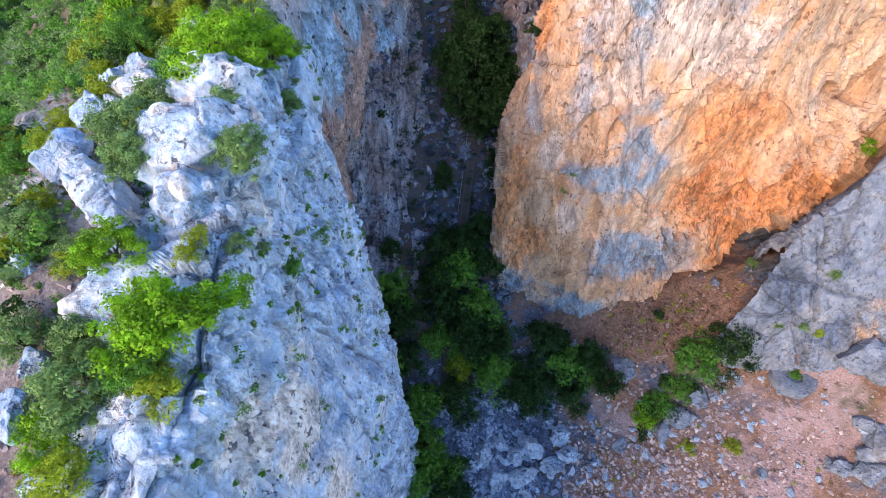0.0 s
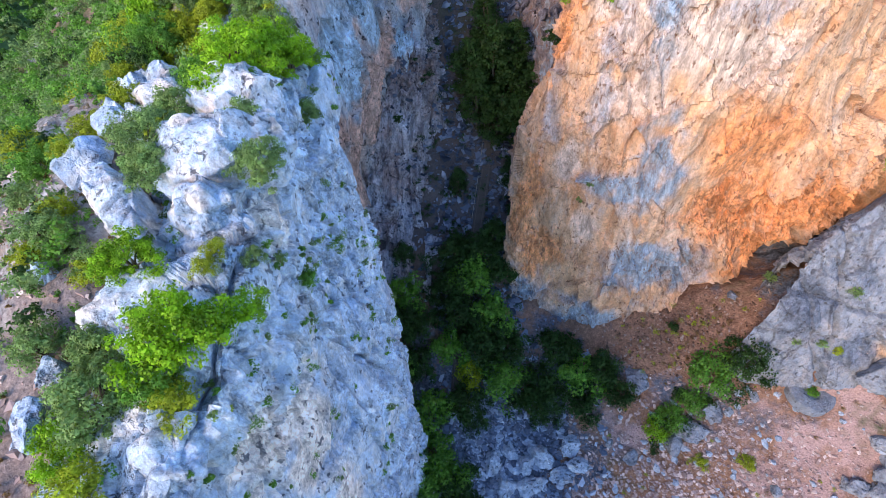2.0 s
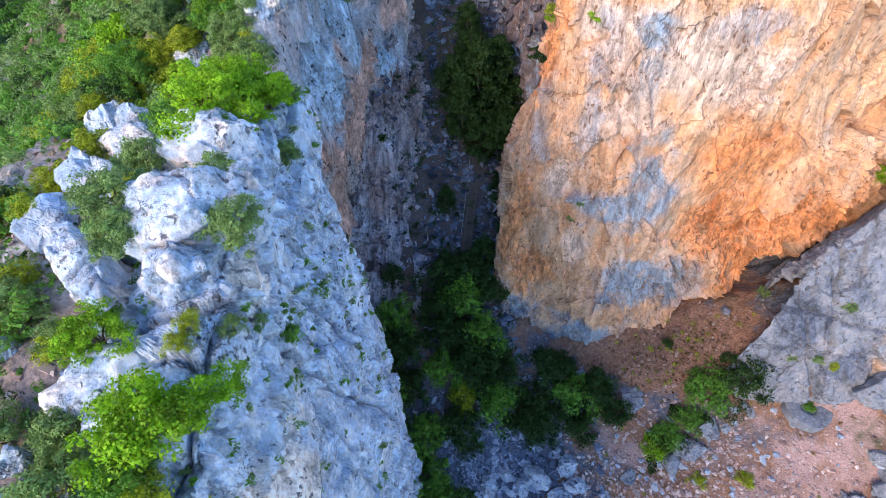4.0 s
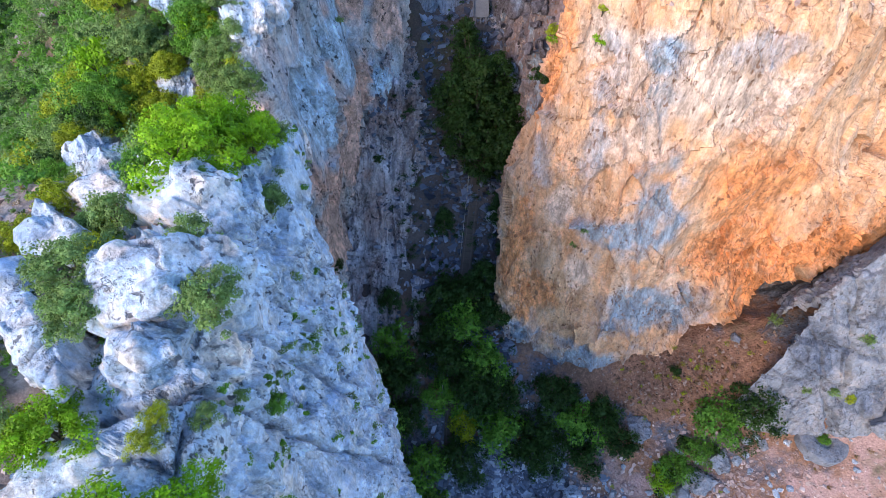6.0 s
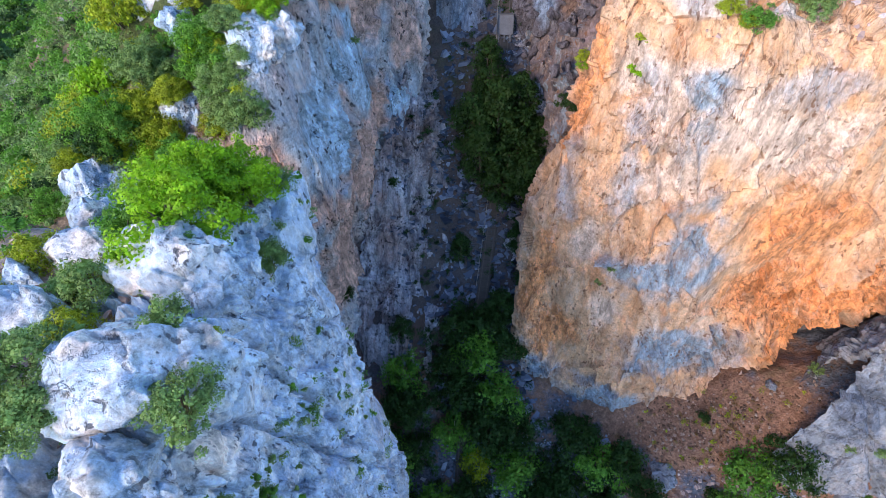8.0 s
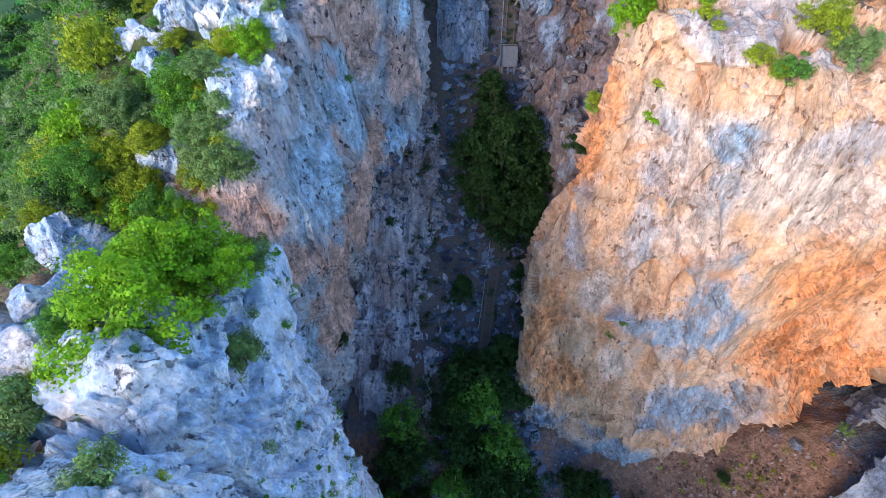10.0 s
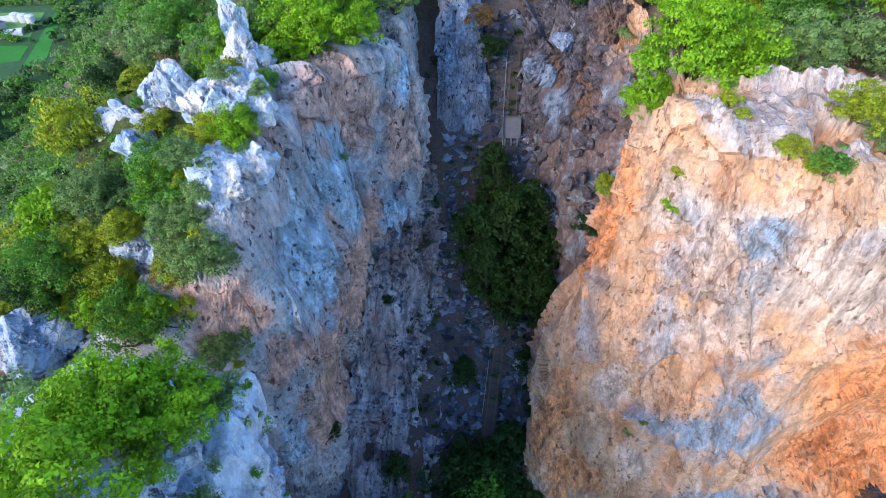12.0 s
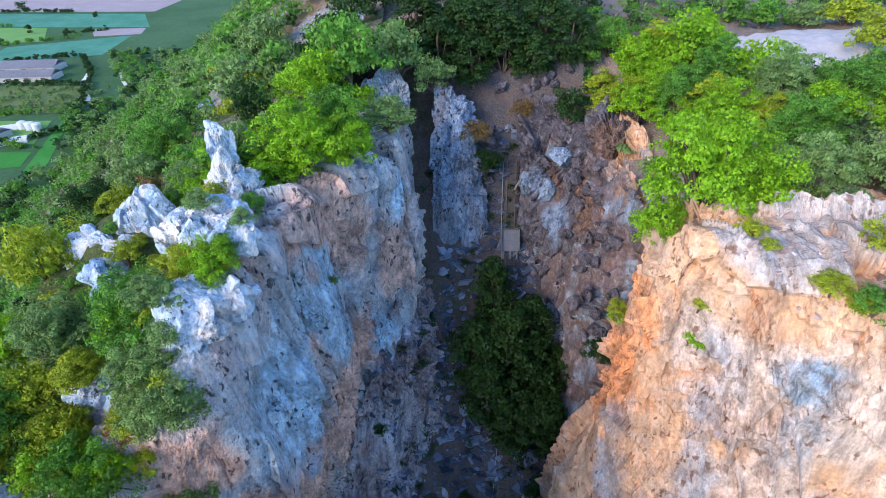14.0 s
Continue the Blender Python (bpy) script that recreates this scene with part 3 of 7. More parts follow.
painted(cliff_right.data, "cream", spots(p, 29, ((21.1, 62.1, 61.9), (3.6, 3, 6.2)), ((21.3, 60.8, 54.7), (3.7, 3, 4)), ((25, 60.2, 65), (10.4, 5, 5.7)), ((23.2, 60.4, 55.8), (4, 3, 4)), ((33, 59.5, 61), (8, 4, 4.5)), ((17.5, 66.5, 66), (3, 3, 4)), ((16.5, 64, 42), (1.6, 2, 6)), ((20.5, 59.5, 33), (1.8, 2.5, 5))))
g = broken(loft(GREY_SLAB, 0.3), 1, 0.4, 0.8, 0.3, 1.0, 12, 1.4, joints=((0.98, 0.2, 0.0, 60.0, 0.5, 0.9), (0.2, 0.6, 0.75, 62.5, 0.4, 0.8), (0.1, 0.75, 0.65, 55.5, 0.35, 0.6), (0.8, -0.3, 0.5, 42.0, 0.35, 0.7)))
slab = land("rock_slab", g, SLAB, "tilted cracked grey limestone slab beside the dry gully", "rock", smooth=False)
p = g.reshape(-1, 3)
painted(slab.data, "warm", spots(p, 14, ((64, 42, 28), (5, 5, 4)), ((62, 48, 40), (3, 3, 2))))
painted(slab.data, "dark", spots(p, 24, ((48.5, 44.9, 32.7), (3.4, 3.4, 4.4)), ((55.4, 40.5, 28), (3.4, 2.2, 3.4)), ((54.6, 45.2, 37.7), (2.1, 1.8, 2.3))))
BACK_SLAB = []
BACK_SLAB.append([(-4.5, 100, 38), (-1.5, 98.5, 37), (1.5, 98.5, 37), (3.6, 100, 38)])
BACK_SLAB.append([(-4.3, 103.5, 55), (-1.5, 101.8, 54.5), (1.6, 101.6, 54.5), (3.6, 103.6, 55)])
BACK_SLAB.append([(-4.0, 107.5, 65), (-1.6, 105.8, 64.5), (1.2, 106.0, 64), (3.0, 108, 64)])
BACK_SLAB.append([(-4.0, 110.5, 71), (-1.8, 109, 70.5), (0.6, 109.2, 69.5), (2.0, 111, 68)])
BACK_SLAB.append([(-4.0, 115, 70), (-1.8, 115, 70), (0.6, 115, 69), (2.0, 116, 66)])
g = broken(loft(BACK_SLAB, 0.25), 1, 0.5, 1.0, 0.35, 2.4, 13, 1.1, 0.4)
back_slab = land("rock_face", g, HEAD, "blue-grey limestone slab at the gorge's head", "rock", smooth=False)
painted(back_slab.data, "warm", 0.2 + 0.4 * fbm(g.reshape(-1, 3), (3, 3, 9), 3, 38))
HEAD_WALL = []
HEAD_WALL.append([(6.5, 100.5, 47), (9.5, 98.5, 48), (13.5, 96, 48), (16.5, 93.5, 49), (19, 91, 50)])
HEAD_WALL.append([(7.2, 101.8, 55), (10, 100.2, 56), (13.5, 98.4, 55.5), (16.6, 96.6, 56.5), (19, 95, 57)])
HEAD_WALL.append([(8, 104.2, 61.5), (10.8, 102, 61), (13.8, 101.2, 62), (16.6, 98.6, 62.5), (19, 97, 63)])
HEAD_WALL.append([(8.5, 107.5, 65), (11.5, 106, 66), (14.5, 103.6, 67), (17.4, 100.8, 68.6), (20, 99, 69)])
HEAD_WALL.append([(9, 113, 67), (12, 112, 69), (16, 110, 70), (20, 106, 70), (23, 103, 70)])
g = broken(loft(HEAD_WALL, 0.25), 1, 0.7, 1.6, 0.6, 1.5, 14, 0.9, 0.5)
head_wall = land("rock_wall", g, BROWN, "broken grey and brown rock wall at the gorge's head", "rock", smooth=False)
p = g.reshape(-1, 3)
painted(head_wall.data, "warm", spots(p, 34, ((16.2, 98.5, 60), (1.2, 3, 8)), ((18.5, 98, 68), (3, 4, 3)), ((12.5, 101, 62), (1.0, 3, 3))))
painted(head_wall.data, "blue", spots(p, 35, ((9.5, 102, 61.5), (1.6, 2, 2.2)), ((13, 99, 56), (2.5, 2, 3)), ((15.2, 97, 64), (1.2, 2, 3))))
LOWER = [76, 82, 88, 94, 100, 105, 110]
FOOT_LINES = []
FOOT_LINES.append([(-20, 58, 9), (-18.5, 64, 16.5), (-18, 70, 20.5), (-17.5, 75, 25), (-14, 81, 36), (-10.8, 87, 46.5), (-8, 92, 54), (-6.8, 97, 55)])
FOOT_LINES.append([(-14, 58, 9.5), (-13, 64, 15), (-12.5, 70, 19), (-12.4, 75, 22.5), (-10.2, 81, 34), (-8.3, 87, 43), (-6.2, 92, 48), (-5.8, 97, 49)])
FOOT_LINES.append([(-9, 58, 10), (-8.5, 64, 14.6), (-8.5, 70, 19), (-8.6, 75.2, 23.5), (-7.6, 80.5, 29), (-6, 87, 38.5), (-4.4, 92, 41), (-4.2, 97, 44)])
FOOT_LINES.append([(-5, 58, 10.2), (-5, 64, 14.4), (-5, 70, 17.4), (-5.3, 76, 22), (-5, 81, 27), (-4, 87, 34), (-3.2, 92, 38), (-3, 97, 44)])
FOOT_LINES.append([(-1.5, 58, 8.0), (-1.5, 64, 11.5), (-1.3, 70, 15), (-1, 76, 19.5), (-0.8, 82, 25), (-0.5, 88, 30.5), (-0.5, 93, 37), (-0.5, 98, 44)])


def apron(offsets, ys):
    """Lines up the gorge, each beside the floor's middle and above or below its surface."""
    return [[(x, y, float(floor_height(np.array(x), np.array(float(y)))) + lift) for y in ys] for x, lift in offsets]


g = loft(FOOT_LINES, 0.26)
p = g.reshape(-1, 3)
g[..., 2] += (1.5 * fbm(p, (1.7, 15, 15), 3, 163) + 0.5 * fbm(p, (0.6, 7, 7), 2, 164)).reshape(g.shape[:2])
g = broken(g, -1, 0.6, 1.4, 0.7, 1.8, 16, 1.0)
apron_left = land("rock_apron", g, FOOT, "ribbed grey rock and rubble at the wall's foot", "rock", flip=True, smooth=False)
painted(apron_left.data, "warm", 0.45 + 0.5 * fbm(g.reshape(-1, 3), 6, 3, 76))
g = broken(loft(apron(((8.8, -1.4), (10.5, 0.8), (12.5, 2.6), (15.5, 5.0)), LOWER), 0.3), -1, 0.8, 1.9, 0.8, 1.0, 18, 1.0, 0.4)
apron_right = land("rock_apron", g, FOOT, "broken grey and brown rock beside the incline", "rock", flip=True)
painted(apron_right.data, "warm", 0.25 + 0.5 * fbm(g.reshape(-1, 3), 5, 3, 78))
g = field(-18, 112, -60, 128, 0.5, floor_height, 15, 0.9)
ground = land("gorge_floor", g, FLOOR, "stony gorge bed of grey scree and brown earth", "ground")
p = g.reshape(-1, 3)
scree = np.maximum(spots(p, 3, ((9, 34, 0), (11, 14, 9)), ((0, 78, 25), (9, 14, 14)), ((8, 98, 46), (8, 9, 12)), ((9, 108, 60), (12, 12, 14))), 0.42 + 0.25 * fbm(p, 6, 3, 33) - 0.08 * (p[:, 0] > 22) * (p[:, 1] < 44))
scree *= 1 - spots(p, 13, ((38, 50, 18), (10, 7, 9)))
painted(ground.data, "scree", scree)
painted(ground.data, "pink", np.clip(0.75 + 0.5 * fbm(p, 3.5, 4, 36), 0.1, 1.0) * spots(p, 23, ((57, 32.4, 15.6), (9, 7, 8)), ((51, 28, 10), (8, 7, 6)), ((59, 36, 20), (3, 5, 6)), ((29, 37, 4), (3, 4, 5))))
# gorge and head shade painted as darker ground, plus a dark earth-ramp spot
painted(ground.data, "shade_and_soil", np.clip((p[:, 1] - 56) / 8, 0, 0.75) * np.clip((125 - p[:, 1]) / 6, 0, 1) * np.clip((20 - p[:, 0]) / 4, 0, 1) + 0.25 * np.clip((p[:, 1] - 92) / 6, 0, 1) * (p[:, 0] < 22) + 0.32 * spots(p, 43, ((35, 49.5, 17), (7, 5, 6))))
painted(ground.data, "green", 0.30 + 0.2 * fbm(p, 9, 3, 34))

HILLSIDE = []
HILLSIDE.append([(-13, -60, 62), (-15, 8, 64), (-16, 20, 64), (-17, 35, 64), (-19, 41, 62), (-29, 45, 56), (-38, 58, 53), (-32, 66, 58), (-23, 75, 69), (-19, 88, 70), (-15, 100, 73), (-13, 115, 75), (-12, 150, 82), (-12, 220, 92), (-12, 320, 96)])
HILLSIDE.append([(-24, -60, 62), (-24, 8, 66.5), (-25, 20, 69), (-26, 32, 70), (-29, 41, 68), (-36, 48, 59), (-41, 58, 54), (-38, 67, 60.5), (-38, 78, 66.5), (-38, 90, 66.5), (-38, 100, 66), (-37, 115, 67), (-36, 150, 74), (-36, 220, 86), (-40, 320, 90)])
HILLSIDE.append([(-38, -60, 55), (-38, 8, 60), (-39, 20, 62), (-40, 32, 63), (-43, 42, 60), (-47, 50, 53), (-50, 58, 49), (-50, 66, 50), (-51, 78, 51), (-51, 90, 51), (-51, 100, 52), (-52, 115, 53), (-56, 150, 58), (-62, 220, 64), (-70, 320, 70)])
HILLSIDE.append([(-62, -60, 38), (-62, 8, 41), (-64, 20, 41), (-66, 32, 41), (-68, 42, 39), (-70, 50, 37), (-72, 58, 35), (-73, 66, 35), (-72, 78, 34), (-73, 90, 33.5), (-74, 100, 33), (-76, 115, 34), (-80, 150, 38), (-92, 220, 44), (-100, 320, 48)])
HILLSIDE.append([(-96, -60, 12), (-96, 8, 13), (-97, 20, 13), (-98, 32, 13), (-99, 42, 13), (-100, 50, 14), (-101, 58, 14), (-102, 66, 15), (-98, 78, 13), (-98, 90, 14), (-99, 100, 14.5), (-101, 115, 15), (-107, 150, 17), (-126, 220, 22), (-136, 320, 22)])
HILLSIDE.append([(-138, -60, -12), (-138, 8, -12), (-139, 20, -12), (-140, 32, -12), (-141, 42, -12), (-142, 50, -12), (-143, 58, -12), (-144, 66, -12), (-146, 78, -12), (-148, 90, -12), (-150, 100, -12), (-152, 115, -12), (-158, 150, -12), (-170, 220, -12), (-186, 320, -12)])
g = loft(HILLSIDE, 1.5)
p = g.reshape(-1, 3)
g[..., 2] += (1.6 * fbm(p, 14, 4, 44) + 0.5 * blocks(p, 3.0, 46)[0] + 0.5 * blocks(p, 5.0, 49)[2]).reshape(g.shape[:2])
hill = land("hillside", g, HILL, "steep hillside of scrub, dry soil and pale outcrops", "hill")
p = g.reshape(-1, 3)
painted(hill.data, "scree", 0.42 + 0.3 * fbm(p, 9, 3, 47))
bare = np.clip((p[:, 0] + 36) / 8, 0, 1) * np.clip((46 - p[:, 1]) / 8, 0, 1)
painted(hill.data, "green", (0.5 + 0.25 * fbm(p, 11, 3, 48)) * (1 - 0.6 * bare))
painted(hill.data, "pink", bare * (0.6 + 0.5 * fbm(p, 5, 3, 45)))
PLATEAU = []
PLATEAU.append([(120, 72, 69), (66, 70, 68), (54, 69, 68), (47, 67.5, 67.5), (39, 66, 67), (33, 65.5, 67), (28, 66.5, 67), (23.5, 68.5, 66.5), (20.5, 72, 66), (19.5, 76, 65.5), (20, 80, 66), (20, 86, 66), (20, 98, 66), (17.5, 112, 67), (8, 122, 70.5), (-6, 120, 71.5)])
PLATEAU.append([(125, 86, 75), (72, 86, 74), (62, 86, 73.5), (56, 86, 73), (50, 86, 72.7), (45, 86, 72.5), (41, 87, 72.5), (38, 88, 72.5), (36, 90, 72.5), (34, 92, 72.5), (33, 96, 72.5), (32, 101, 72.5), (30, 111, 73), (25, 122, 74), (8, 130, 75), (-12, 128, 76)])
PLATEAU.append([(160, 110, 80), (110, 120, 78), (98, 124, 77), (90, 128, 76), (82, 130, 76), (76, 132, 76), (70, 133, 76), (65, 134, 76), (60, 135, 76), (55, 136, 76), (50, 138, 76), (46, 140, 76), (38, 144, 77), (24, 148, 78), (4, 150, 80), (-18, 150, 80)])
PLATEAU.append([(260, 200, 98), (230, 240, 96), (210, 260, 95), (195, 275, 94), (180, 285, 93), (165, 292, 93), (150, 298, 93), (138, 302, 93), (125, 306, 93), (112, 309, 93), (100, 312, 94), (86, 315, 94), (66, 318, 94), (40, 320, 95), (10, 320, 96), (-25, 320, 96)])
g = loft(PLATEAU, 1.4)
p = g.reshape(-1, 3)
g[..., 2] += (1.0 * fbm(p, 12, 4, 54) + 0.25 * blocks(p, 2.5, 56)[0]).reshape(g.shape[:2])
plateau = land("plateau", g, HILL, "scrubby plateau above the gorge with pale rock showing", "ground", flip=True)
p = g.reshape(-1, 3)
painted(plateau.data, "scree", 0.42 + 0.3 * fbm(p, 9, 3, 57))
painted(plateau.data, "pink", 0.55 + 0.4 * fbm(p, 6, 3, 59))
painted(plateau.data, "green", 0.30 + 0.25 * fbm(p, 11, 3, 58))

# ---- plants ----


def quads_mesh(name, v, q, material, smooth=False):
    me = bpy.data.meshes.new(name)
    v, q = np.asarray(v, np.float32), np.asarray(q, np.int32)
    me.vertices.add(len(v))
    me.vertices.foreach_set("co", v.reshape(-1))
    me.loops.add(q.size)
    me.loops.foreach_set("vertex_index", q.reshape(-1))
    me.polygons.add(len(q))
    me.polygons.foreach_set("loop_start", np.arange(0, q.size, q.shape[1], dtype=np.int32))
    me.polygons.foreach_set("use_smooth", np.full(len(q), smooth))
    me.update()
    me.materials.append(material)
    return me


def part(name, me, parent, label=""):
    ob = new(name, me)
    ob.parent = parent
    return tagged(ob, label)


def leaves(rng, centres, radii, count, leaf, low=-1e9, flat=0.75):
    """Leaf blades, three corners each, in clumps round the centres."""
    n = len(centres) * count
    d = rng.normal(size=(n, 3))
    d[:, 2] = np.abs(d[:, 2]) * 0.9 + 0.25 * d[:, 2]
    d /= np.linalg.norm(d, axis=1, keepdims=True)
    r = np.repeat(radii, count) * rng.uniform(0.45, 1.08, n)
    p = np.repeat(centres, count, 0) + d * r[:, None] * np.array((1, 1, flat))
    keep = p[:, 2] > low
    p, d = p[keep], d[keep]
    n = len(p)
    normal = d + rng.normal(size=(n, 3)) * 0.4
    normal /= np.linalg.norm(normal, axis=1, keepdims=True)
    a = np.cross(normal, rng.normal(size=(n, 3)))
    a /= np.linalg.norm(a, axis=1, keepdims=True)
    b = np.cross(normal, a)
    s = leaf * rng.uniform(0.7, 1.5, n)[:, None]
    v = np.stack([p - a * s * 0.62 - b * s * 0.42, p + a * s * 0.62 - b * s * 0.42, p + b * s * 0.72], 1).reshape(-1, 3)
    return v, np.arange(3 * n).reshape(n, 3)


def tube(points, radii, sides=6):
    """A tapered limb along the points."""
    pts = np.asarray(points, float)
    v, q = [], []
    for i, (p, r) in enumerate(zip(pts, radii)):
        t = pts[min(i + 1, len(pts) - 1)] - pts[max(i - 1, 0)]
        t /= np.linalg.norm(t)
        a = np.cross(t, (0.3, 0.9, 0.2))
        a /= np.linalg.norm(a)
        b = np.cross(t, a)
        for k in range(sides):
            w = 2 * math.pi * k / sides
            v.append(p + r * (a * math.cos(w) + b * math.sin(w)))
        if i:
            o = (i - 1) * sides
            q += [(o + k, o + (k + 1) % sides, o + sides + (k + 1) % sides, o + sides + k) for k in range(sides)]
    return np.array(v), np.array(q)


def limbs(rng, tips, girth, fork=0.35):
    """Limbs that bend from the foot out to the tips."""
    vs, qs, o = [], [], 0
    for tip in tips:
        tip = np.asarray(tip, float)
        bend = rng.normal(size=3) * 0.1 * np.linalg.norm(tip)
        mid = tip * np.array((fork, fork, 0.55)) + bend
        v, q = tube([(0, 0, -0.4), mid * 0.5, mid, tip * 0.98], [girth, girth * 0.75, girth * 0.5, girth * 0.15], 4)
        vs.append(v), qs.append(q + o)
        o += len(v)
    return np.vstack(vs), np.vstack(qs)


def leaf_material(name, light, dark, dry=None):
    m, t, bsdf = nodes_of(name, 0.55)
    info, geo = t.nodes.new("ShaderNodeObjectInfo"), t.nodes.new("ShaderNodeNewGeometry")
    c = ramp(t, geo.outputs["Random Per Island"], (0.0, tuple(0.55 * x + 0.45 * y for x, y in zip(light, dark))), (0.5, light), (1.0, tuple(1.25 * x for x in light)))
    c = mix(t, ramp(t, info.outputs["Random"], (0.0, 0.0), (1.0, 0.45)), c, mix(t, 0.5, dark, tuple(0.9 * x for x in light)))
    drift = noise_at(t, position(t), 0.22, 3, 0.6)
    c = mix(t, ramp(t, drift, (0.36, 0.6), (0.52, 0.0)), c, tuple(0.4 * x + 0.6 * y for x, y in zip(light, dark)))
    c = mix(t, ramp(t, drift, (0.52, 0.0), (0.66, 0.5)), c, dry or (1.25 * light[0], 1.15 * light[1], 1.1 * light[2]))
    puffs = noise_at(t, position(t), 1.1, 4, 0.6)
    c = mix(t, ramp(t, puffs, (0.48, 0.0), (0.66, 0.75)), c, dry or tuple(1.5 * x for x in light))
    c = mix(t, ramp(t, puffs, (0.32, 0.7), (0.46, 0.0)), c, dark)
    t.links.new(c, bsdf.inputs["Base Color"])
    thin = t.nodes.new("ShaderNodeBsdfTranslucent")
    t.links.new(c, thin.inputs["Color"])
    both = t.nodes.new("ShaderNodeMixShader")
    both.inputs[0].default_value = 0.35
    t.links.new(bsdf.outputs[0], both.inputs[1])
    t.links.new(thin.outputs[0], both.inputs[2])
    t.links.new(both.outputs[0], t.nodes["Material Output"].inputs["Surface"])
    return m


BARK, t, bsdf = nodes_of("bark", 0.95)
t.links.new(ramp(t, noise_at(t, position(t, (1, 1, 0.2)), 9, 5), (0.35, (0.06, 0.045, 0.035)), (0.7, (0.20, 0.16, 0.12))), bsdf.inputs["Base Color"])
LEAF = {
    "bright": leaf_material("bright_leaves", (0.25, 0.46, 0.016), (0.06, 0.145, 0.009)),
    "green": leaf_material("green_leaves", (0.14, 0.32, 0.04), (0.036, 0.10, 0.02)),
    "olive": leaf_material("olive_leaves", (0.215, 0.335, 0.105), (0.06, 0.11, 0.04)),
    "yellow": leaf_material("yellow_leaves", (0.35, 0.42, 0.026), (0.10, 0.14, 0.014)),
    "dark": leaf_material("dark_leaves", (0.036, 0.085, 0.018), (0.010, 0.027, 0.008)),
    "dry": leaf_material("dry_twigs", (0.300, 0.185, 0.065), (0.110, 0.070, 0.035), (0.20, 0.16, 0.07)),
}
LABELS = {
    "bright": "bright green rounded evergreen shrub rooted among rocks",
    "green": "mid-green bushy evergreen shrub on stony ground",
    "olive": "grey-green wild olive bush with fine leaves",
    "yellow": "yellow-green low scrub bush on dry ground",
    "dark": "dark green evergreen tree in the shaded gorge",
    "dry": "dry golden-brown bush on stony ground",
}


def shrub(kind, seed, radius, tall, clumps, count, leaf, puff):
    """A many-stemmed bush: stems and a lumpy crown of leaf clumps."""
    rng = np.random.default_rng(seed)
    d = rng.normal(size=(clumps, 3))
    d[:, 2] = np.abs(d[:, 2]) - 0.2
    d /= np.linalg.norm(d, axis=1, keepdims=True)
    lump = 1 + 0.28 * np.sin(3 * np.arctan2(d[:, 1], d[:, 0]) + seed) * (1 - d[:, 2])
    c = d * (rng.uniform(0.2, 0.9, clumps) ** 0.6 * 0.88 * lump)[:, None] * np.array((radius, radius, tall * radius)) + np.array((0, 0, 0.34 * radius))
    v, q = leaves(rng, c, puff * rng.uniform(0.65, 1.35, clumps), count, leaf, 0.02)
    root = tagged(new("tree" if tall > 1.1 else "shrub"), LABELS[kind] if tall < 1.1 else LABELS[kind].replace("shrub", "tree").replace("bush", "tree"), "tree" if tall > 1.1 else "shrub")
    part("crown", quads_mesh("crown", v, q, LEAF[kind]), root)
    v, q = limbs(rng, c[:: max(1, clumps // 7)], 0.045 * radius + 0.02)
    part("trunk", quads_mesh("trunk", v, q, BARK, True), root)
    return root


def tree(kind, seed, radius, height, clumps, count, leaf):
    """A tree on a trunk: the trunk with its limbs, and a tall uneven crown."""
    rng = np.random.default_rng(seed)
    z = rng.uniform(0.22, 1.0, clumps)
    w = rng.uniform(0, 2 * math.pi, clumps)
    r = radius * np.sin(np.clip(z, 0.22, 1) ** 0.8 * math.pi * 0.93 + 0.12) ** 0.7 * rng.uniform(0.35, 0.9, clumps)
    c = np.stack([r * np.cos(w), r * np.sin(w), z * height * 0.9], 1)
    v, q = leaves(rng, c, radius * rng.uniform(0.22, 0.42, clumps), count, leaf, 0.12 * height)
    root = tagged(new("tree"), LABELS[kind], "tree")
    part("crown", quads_mesh("crown", v, q, LEAF[kind]), root)
    v, q = tube([(0, 0, -1), (0.1, 0, 0.25 * height), (0, 0.15, 0.6 * height), (0, 0, 0.95 * height)], [0.045 * radius + 0.1, 0.2, 0.13, 0.03], 8)
    v2, q2 = limbs(rng, c[:: max(1, clumps // 9)], 0.1)
    part("trunk", quads_mesh("trunk", np.vstack([v, v2]), np.vstack([q, q2 + len(v)]), BARK, True), root)
    return root


STOCK, USED = {}, set()
dice = random.Random(5)


